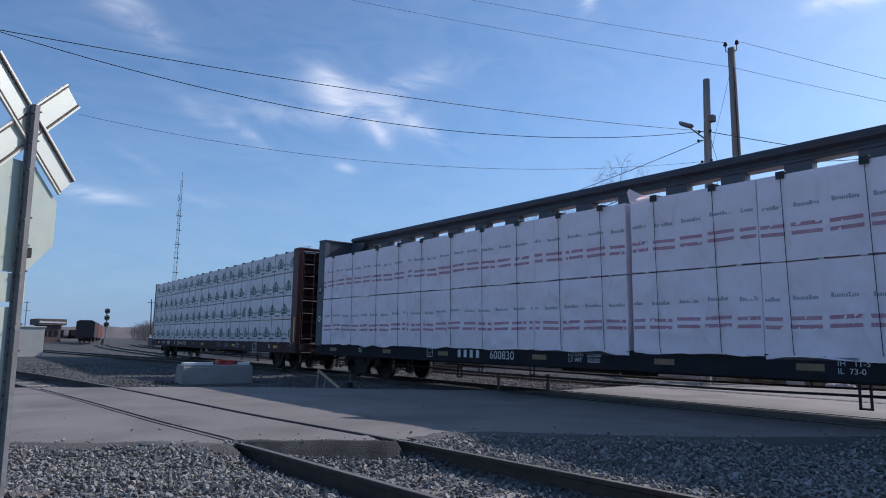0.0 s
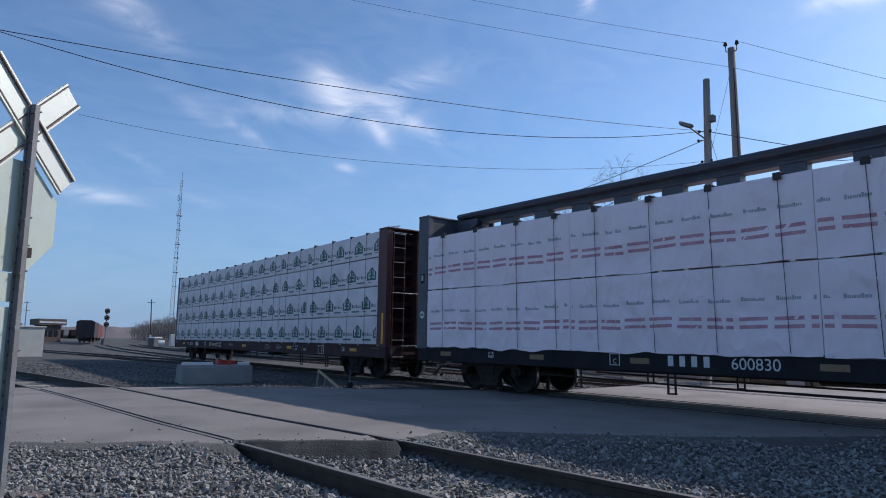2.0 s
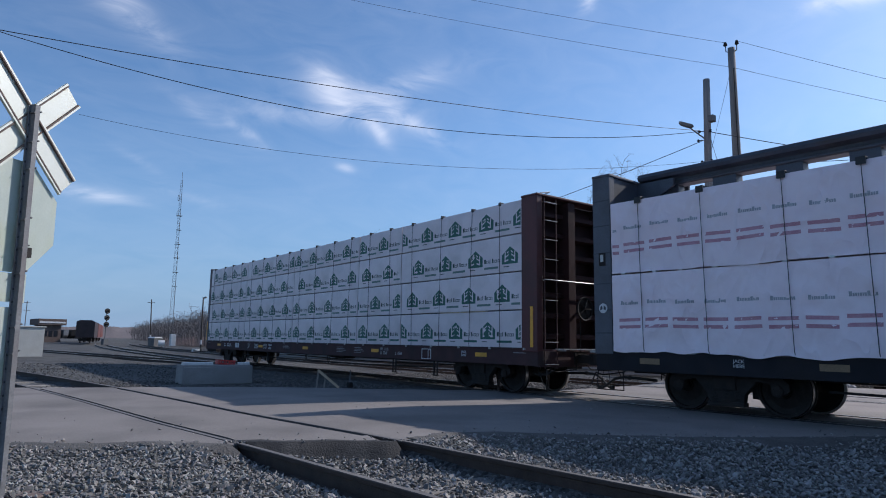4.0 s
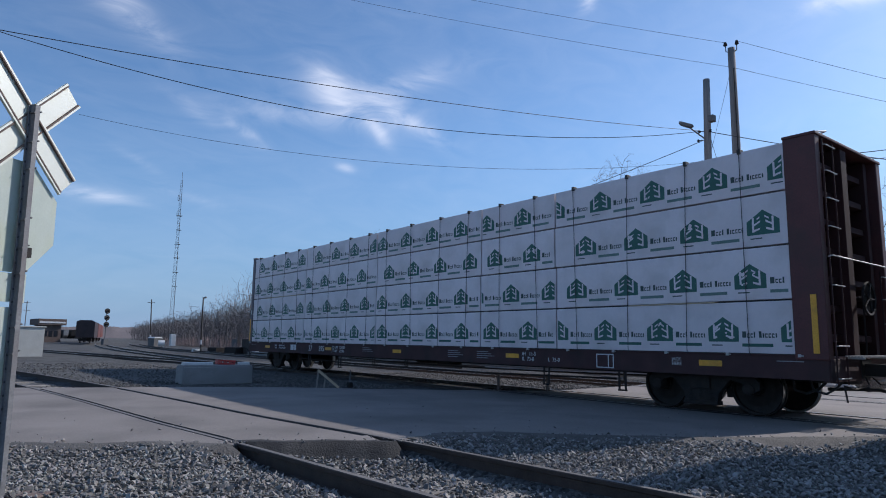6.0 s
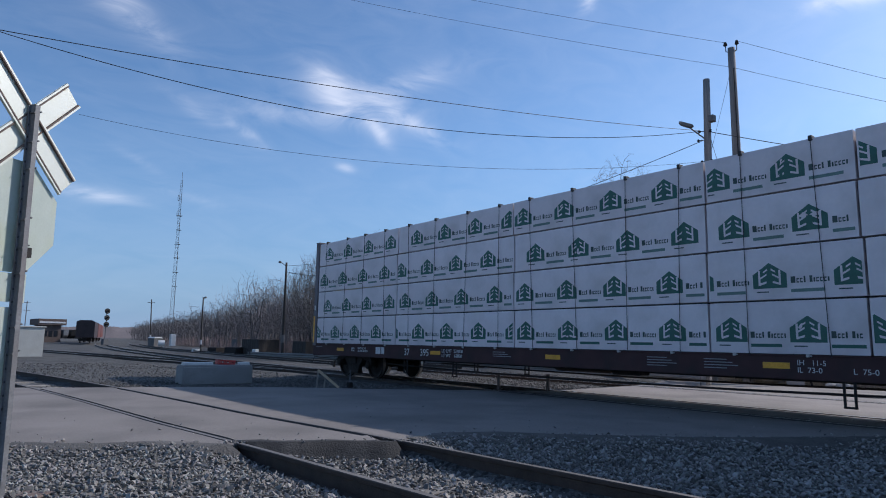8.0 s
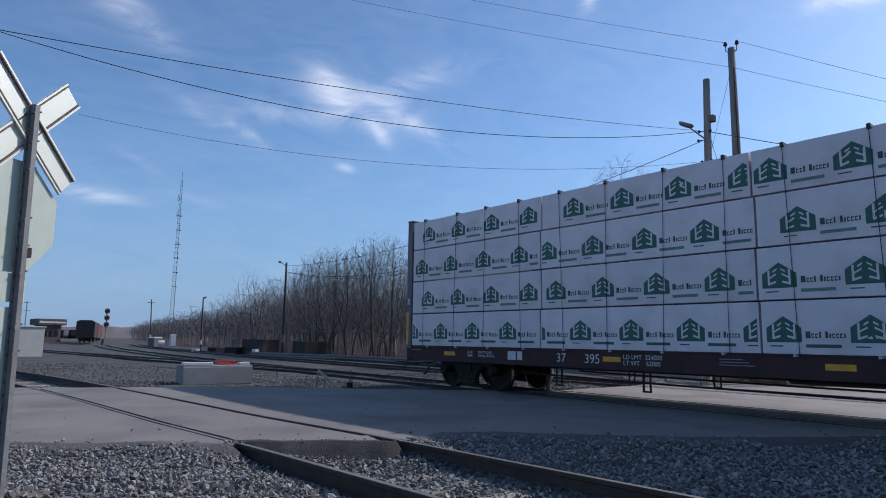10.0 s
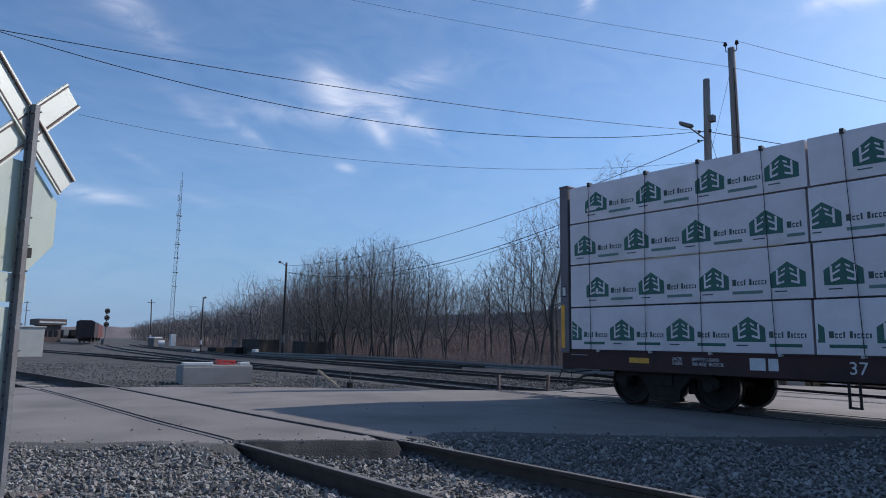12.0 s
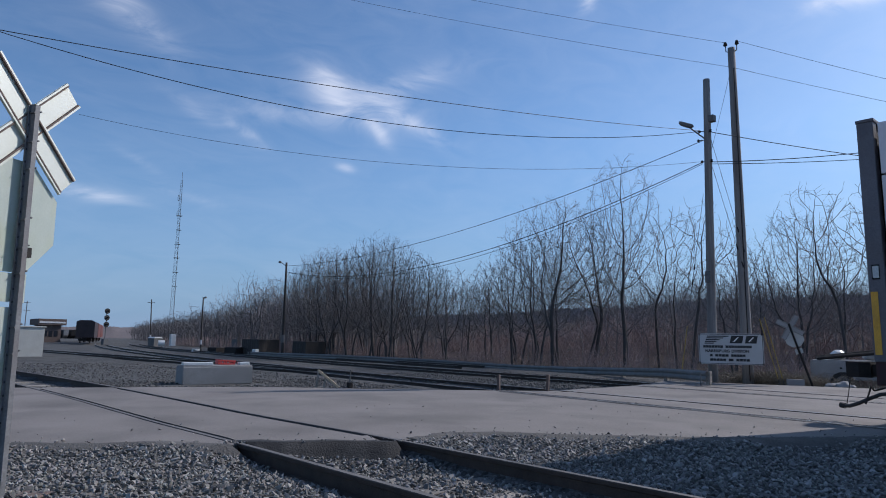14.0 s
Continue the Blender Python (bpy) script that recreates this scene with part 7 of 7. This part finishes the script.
def pickup(m):
    """A white utility pickup with a ladder rack, parked behind the pavement."""
    root = holder("utility_truck", m, "white utility pickup with a pipe rack parked by the woods", "truck")
    bm = bmesh.new()
    add_prism(bm, [(-2.7, 0.45), (2.6, 0.45), (2.6, 0.95), (1.9, 1.02), (1.3, 1.05), (0.8, 1.05), (0.8, 1.12), (-2.7, 1.12)], "y", (-0.95, 0.95))
    bmesh.ops.bevel(bm, geom=bm.edges[:], offset=0.04, segments=2, affect="EDGES")
    part("body", bm, M_TRUCK, root)
    bm = bmesh.new()
    add_prism(bm, [(-0.6, 1.05), (1.35, 1.05), (0.75, 1.78), (-0.5, 1.82)], "y", (-0.85, 0.85))
    bmesh.ops.bevel(bm, geom=bm.edges[:], offset=0.05, segments=2, affect="EDGES")
    part("cab", bm, M_TRUCK, root)
    for s in (-1, 1):
        bm = bmesh.new()
        add_prism(bm, [(-0.4, 1.15), (1.05, 1.15), (0.66, 1.66), (-0.36, 1.68)], "y", (s * 0.852, s * 0.862))
        part("side_window", bm, M_GLASS, root, "dark side window")
    for x in (-1.75, 1.75):
        for s in (-1, 1):
            bm = bmesh.new()
            add_lathe(bm, [(0.12, s * 0.72), (0.36, s * 0.74), (0.38, s * 0.80), (0.38, s * 0.92), (0.34, s * 0.97), (0.2, s * 0.96), (0.12, s * 0.94)], "y", (x, 0, 0.38), 22)
            w = part("wheel", bm, M_RUBBER, root, "black rubber tyre")
            bm = bmesh.new()
            add_lathe(bm, [(0.05, s * 0.95), (0.21, s * 0.962), (0.21, s * 0.97), (0.05, s * 0.975)], "y", (x, 0, 0.38), 16)
            part("rim", bm, M_GALV, w)
    for k, y in enumerate((-0.86, -0.74, -0.60, -0.44, -0.2, 0.1)):
        bm = bmesh.new()
        add_tube(bm, [(-2.5, y, 1.16 + 0.03 * (k % 3)), (-0.1 + 0.15 * (k % 2), y, 1.46 + 0.04 * (k % 3))], 0.05, 8)
        part("rack_pipe", bm, M_GRIME, root)
    for x, z in ((-2.4, 1.16), (-0.75, 1.35)):
        bm = bmesh.new()
        add_tube(bm, [(x, -0.9, 1.1), (x, -0.9, z), (x, 0.9, z), (x, 0.9, 1.1)], 0.03, 6)
        part("rack_hoop", bm, M_GRIME, root)
    bm = bmesh.new()
    for x in (-2.2, -1.1):
        add_box(bm, (x - 0.5, -0.962, 0.66), (x + 0.5, -0.95, 1.04), 0.006)
    part("side_door", bm, M_TRUCK, root, "white locker doors along the bed")
    for x in (-1.78, -0.68):
        bm = bmesh.new()
        add_box(bm, (x - 0.04, -0.975, 0.82), (x + 0.04, -0.962, 0.88), 0.004)
        part("latch", bm, M_GRIME, root)
    for x, y, r, turn in ((-1.95, 0.55, 0.26, 15), (-1.0, 0.6, 0.22, 70), (0.15, 0.62, 0.2, 120)):
        bm = bmesh.new()
        bmesh.ops.create_icosphere(bm, subdivisions=2, radius=r)
        for v in bm.verts:
            v.co *= 1 + 0.25 * noise.noise(v.co * 4 + Vector((turn, 0, 0)))
            v.co.z *= 0.75
        o = thing("white_sack", bm, M_WHITE, "white filled sack lying on the truck bed", "sack", "sacks on the truck")
        o.matrix_world = m @ Matrix.Translation((x, y, 1.12 + 0.62 * r)) @ pose(0, 0, 0, 0, 0, turn)


# ---- the yard in the distance ----
def boxcar(m, paint, length, label):
    root = holder("boxcar", m, label, "rail car", "standing boxcars")
    bm = bmesh.new()
    add_prism(bm, [(-1.45, 0.95), (1.45, 0.95), (1.45, 3.75), (0.9, 4.0), (-0.9, 4.0), (-1.45, 3.75)], "x", (0, length))
    part("body", bm, paint, root)
    bm = bmesh.new()
    add_box(bm, (length * 0.42, -1.50, 1.05), (length * 0.58, -1.455, 3.6), 0.01)
    part("door", bm, paint, root)
    mesh = None
    for k in range(int(length / 1.0)):
        if mesh is None:
            bm = bmesh.new()
            add_box(bm, (-0.04, -1.49, 1.0), (0.04, -1.45, 3.72))
            mesh = finish("side_rib", bm, paint)
        o = new("side_rib", mesh)
        o.parent = root
        o.matrix_basis = Matrix.Translation((0.4 + k, 0, 0))
    bm = bmesh.new()
    for z in (1.3, 1.9, 2.5, 3.1):
        add_box(bm, (length, -1.40, z), (length + 0.04, 1.40, z + 0.18), 0.01)
    part("end_ribs", bm, paint, root)
    for x in (1.8, length - 1.8):
        bm = bmesh.new()
        add_box(bm, (x - 1.1, -1.05, 0.35), (x + 1.1, 1.05, 0.8), 0.05)
        for k in (-0.85, 0.85):
            for s in (-1, 1):
                add_lathe(bm, [(0.10, s * 0.7), (0.45, s * 0.7), (0.45, s * 0.84), (0.10, s * 0.84)], "y", (x + k, 0, 0.45), 16)
        part("truck", bm, M_GRIME, root)
    bm = bmesh.new()
    add_box(bm, (0.2, -0.3, 0.7), (length - 0.2, 0.3, 0.98))
    part("underframe", bm, M_GRIME, root)
    return root


def make_yard():
    boxcar(Matrix.Translation((-142.92, 31.66, 0.0)) @ pose(0, 0, 0, 0, 0, -15), M_BOXCAR_A, 15.5, "black-brown boxcar standing on a yard track")
    boxcar(Matrix.Translation((-159.05, 35.98, 0.0)) @ pose(0, 0, 0, 0, 0, -15), M_BOXCAR_B, 15.5, "rust red boxcar standing on a yard track")
    boxcar(Matrix.Translation((-175.2, 40.3, 0.0)) @ pose(0, 0, 0, 0, 0, -15), M_BOXCAR_B, 15.5, "faded red boxcar at the far end of the string")
    # signal mast with three round heads
    root = holder("railway_signal", Matrix.Translation((-111.8, 27.0, -0.1)) @ pose(0, 0, 0, 0, 0, 14), "black three-headed railway signal mast", "signal")
    bm = bmesh.new()
    add_tube(bm, [(0, 0, 0), (0, 0, 5.3)], 0.07, 8)
    part("mast", bm, M_GALV, root)
    for z in (3.15, 4.2, 5.25):
        bm = bmesh.new()
        add_lathe(bm, [(0.44, 0.10), (0.44, 0.13), (0.05, 0.13)], "x", (0, 0, z), 20)
        add_lathe(bm, [(0.14, 0.13), (0.14, 0.36), (0.13, 0.36), (0.12, 0.14)], "x", (0, 0, z), 14)
        add_box(bm, (-0.2, -0.16, z - 0.18), (0.10, 0.16, z + 0.18), 0.02)
        part("signal_head", bm, M_BLACK, root, "round black signal head")
    bm = bmesh.new()
    add_box(bm, (-0.4, -0.35, 0), (0.4, 0.35, 0.9), 0.03)
    part("relay_box", bm, M_GALV, root)
    # lattice radio mast
    root = holder("radio_mast", Matrix.Translation((-113.9, 37.7, -0.3)), "tall slender lattice radio mast", "radio mast")
    H = 28.8
    corners = [(math.cos(a), math.sin(a)) for a in (0.3, 0.3 + 2.094, 0.3 + 4.189)]
    def at(k, z):
        r = 0.48 - 0.30 * z / H
        return (corners[k][0] * r, corners[k][1] * r, z)
    for k in range(3):
        bm = bmesh.new()
        add_tube(bm, [at(k, H * i / 10) for i in range(11)], 0.02, 5)
        part("leg", bm, M_GALV, root)
    bm = bmesh.new()
    n = 34
    for i in range(n):
        z0, z1 = H * i / n, H * (i + 1) / n
        for k in range(3):
            add_tube(bm, [at(k, z0), at((k + 1) % 3, z1)], 0.014, 3)
            add_tube(bm, [at(k, z1), at((k + 1) % 3, z1)], 0.014, 3)
    tagged(part("lattice", bm, M_GALV, root), kind="stuff")
    bm = bmesh.new()
    add_tube(bm, [(0, 0, H), (0, 0, H + 1.6)], 0.03, 5)
    part("whip_aerial", bm, M_GALV, root)
    for z in (10.2, 12.6, 15.1, 17.5, 20.0, 22.5):
        bm = bmesh.new()
        add_box(bm, (-0.42, -0.42, z), (0.42, 0.42, z + 0.02))
        part("platform", bm, M_GALV, root)
    for z, a in ((25.6, 0.5), (22.8, 2.2)):
        bm = bmesh.new()
        loop = [(0.35 + 0.3 * math.cos(q), -0.5, z + 0.5 * math.sin(q)) for q in np.linspace(0, 6.28, 13)]
        add_tube(bm, loop, 0.03, 5)
        add_tube(bm, [(0.1, -0.1, z), (0.3, -0.5, z)], 0.03, 5)
        part("loop_aerial", bm, M_GALV, root)
    bm = bmesh.new()
    add_box(bm, (-112.3, 37.0, -0.2), (-111.5, 37.8, 1.75), 0.03)
    thing("equipment_cabinet", bm, M_WHITE, "narrow white equipment cabinet at the mast", "cabinet", "trackside cabinets")
    # shed with a white tank
    root = holder("yard_shed", Matrix.Translation((-97.3, 30.1, -0.2)) @ pose(0, 0, 0, 0, 0, 17), "small grey shed with a pale roof", "shed")
    bm = bmesh.new()
    add_box(bm, (-0.7, -0.65, 0), (0.7, 0.65, 1.25), 0.02)
    part("wall", bm, M_GALV, root)
    bm = bmesh.new()
    add_prism(bm, [(-0.72, 1.25), (0.72, 1.25), (0.45, 1.45), (-0.45, 1.45)], "x", (-0.78, 0.78))
    part("roof", bm, M_WHITE, root)
    bm = bmesh.new()
    add_tube(bm, [(-95.2, 29.9, 0.35), (-95.0, 30.7, 0.35)], 0.42, 16)
    for y in (30.05, 30.5):
        add_box(bm, (-95.3, y, -0.2), (-94.9, y + 0.1, 0.1))
    thing("fuel_tank", bm, M_WHITE, "white horizontal fuel tank beside the shed", "tank")
    # cream bungalow close to the siding
    root = holder("relay_hut", Matrix.Translation((-45.65, 5.55, -0.12)) @ pose(0, 0, 0, 0, 0, 5), "cream painted steel relay hut beside the siding", "relay hut")
    bm = bmesh.new()
    add_box(bm, (-1.0, -1.9, 0.0), (1.0, 1.9, 1.78), 0.02)
    part("wall", bm, M_CREAM, root)
    bm = bmesh.new()
    add_box(bm, (-1.06, -1.96, 1.78), (1.06, 1.96, 1.86), 0.02)
    part("roof", bm, M_CREAM, root)
    bm = bmesh.new()
    add_box(bm, (1.0, -0.5, 0.1), (1.03, 0.4, 1.66), 0.006)
    d = part("door", bm, M_CREAM, root)
    bm = bmesh.new()
    add_tube(bm, [(1.03, 0.3, 0.8), (1.07, 0.3, 0.8), (1.07, 0.3, 1.0), (1.03, 0.3, 1.0)], 0.012, 6)
    part("handle", bm, M_GALV, d)
    # far yard building
    root = holder("yard_building", Matrix.Translation((-158.0, 25.3, -0.2)) @ pose(0, 0, 0, 0, 0, 4), "low brown yard building with a white fascia", "building")
    bm = bmesh.new()
    add_box(bm, (-6, 0.6, 0), (0, 4.3, 3.6))
    part("wall", bm, M_BRICK, root)
    bm = bmesh.new()
    add_box(bm, (-6.5, -0.2, 3.6), (0.5, 5.1, 4.9), 0.04)
    part("roof", bm, M_BRICK, root)
    bm = bmesh.new()
    add_box(bm, (0.5, 0.0, 4.0), (0.56, 4.9, 4.35))
    part("fascia", bm, M_WHITE, root, "white fascia board")
    for y in (1.0, 2.0, 3.0):
        bm = bmesh.new()
        add_box(bm, (0.0, y, 1.2), (0.05, y + 0.7, 2.4), 0.01)
        part("window", bm, M_GLASS, root)
    bm = bmesh.new()
    add_tube(bm, [(-4, -1.6, 0), (-4, -1.6, 8.6)], 0.09, 6)
    for z in (6.6, 8.2):
        add_box(bm, (-4.05, -2.3, z), (-3.95, -0.9, z + 0.1))
    thing("signal_post", bm, M_GALV, "thin far post with cross arms", "post").matrix_world = root.matrix_world
    # hopper cars far behind: pale ends
    for k in range(5):
        r = holder("hopper_car", Matrix.Translation((-196.5, 34.4 + k * 1.75, -0.2)), "pale grey hopper car far down the yard", "rail car", "far hopper cars")
        bm = bmesh.new()
        add_prism(bm, [(-6, 3.0), (6, 3.0), (6, 1.5), (4, 0.7), (-4, 0.7), (-6, 1.5)], "y", (0.1, 1.2))
        part("hopper", bm, M_CONCRETE if k % 2 else M_GRIME, r)
    # cabinets and junk along the yard road
    for x, y, w, h, mtl, label in ((-71.5, 31.1, 0.85, 1.1, M_GALV, "grey steel cabinet in the yard"), (-52.1, 24.3, 0.4, 0.32, M_WHITE, "white crate on the ground"),
                                   (-63.8, 23.6, 0.55, 0.12, M_WHITE, "pale scrap pile on the ground"), (-62.4, 25.1, 1.2, 0.3, M_GRIME, "dark scrap pile on the ground"), (-57.0, 24.7, 1.4, 0.4, M_GRIME, "dark pallet stack beside the track")):
        bm = bmesh.new()
        add_box(bm, (-w / 2, -w / 2, -0.2), (w / 2, w / 2, h), 0.03)
        o = thing("yard_cabinet" if h > 0.8 else "yard_crate", bm, mtl, label, "cabinet" if h > 0.8 else "crate")
        o.matrix_world = Matrix.Translation((x, y, 0)) @ pose(0, 0, 0, 0, 0, 20)
    # dark crates and a long low shed at the wood's edge
    for x, y, w, d, h in ((-55.2, 26.2, 3.2, 2.0, 1.45), (-45.4, 25.6, 1.9, 1.8, 1.35)):
        root = holder("storage_container", Matrix.Translation((x, y, -0.3)) @ pose(0, 0, 0, 0, 0, 3), "dark weathered storage container at the wood's edge", "container", "storage containers")
        bm = bmesh.new()
        add_box(bm, (-w / 2, -d / 2, 0), (w / 2, d / 2, h), 0.03)
        part("body", bm, M_DARKPOLE, root)
        for k in range(int(w / 0.4)):
            bm = bmesh.new()
            add_box(bm, (-w / 2 + 0.2 + k * 0.4, -d / 2 - 0.03, 0.1), (-w / 2 + 0.3 + k * 0.4, -d / 2, h - 0.1))
            part("rib", bm, M_DARKPOLE, root)
    # a bent pipe hoop beside the barrier
    bm = bmesh.new()
    loop = [(0.55 * math.cos(a), 0, 0.10 + 0.55 * math.sin(a)) for a in np.linspace(0.0, 3.14, 12)]
    add_tube(bm, loop, 0.03, 6)
    o = thing("pipe_hoop", bm, M_GRIME, "dark bent pipe hoop standing beside the track", "pipe hoop")
    o.matrix_world = Matrix.Translation((-47.5, 21.1, -0.12)) @ pose(0, 0, 0, 0, 0, 65)
    # red tile at the foot of the near post
    bm = bmesh.new()
    add_box(bm, (-0.13, -0.085, 0), (0.13, 0.085, 0.055), 0.01)
    o = thing("paving_brick", bm, surf("brick", (0.13, 0.09, 0.075), (0.20, 0.145, 0.12), scale=6, rough=0.9, bump=0.4), "dusty red paving brick in the gravel", "brick")
    o.matrix_world = Matrix.Translation((-5.90, 1.02, -0.042)) @ pose(0, 0, 0, 2, -2, 35)


make_poles()
make_signs()
make_barrier()
make_trackside()
pickup(Matrix.Translation((-6.53, 26.54, -0.36)) @ pose(0, 0, 0, 0, 0, 14))
make_yard()
make_woods()


def motions():
    times = [k / 5 for k in range(71)]
    for ob, ahead, m in TRAIN:
        walk(ob, [(t, car_pose(s_train(t) + ahead) @ m) for t in times])
    start = s_train(0.0)
    for ws, k in WHEELS:
        walk(ws, [(j / 10, Matrix.Translation((k, 0, 0.457)) @ Matrix.Rotation(math.fmod((s_train(j / 10) - start) / 0.457, 2 * math.pi), 4, "Y")) for j in range(141)])


motions()
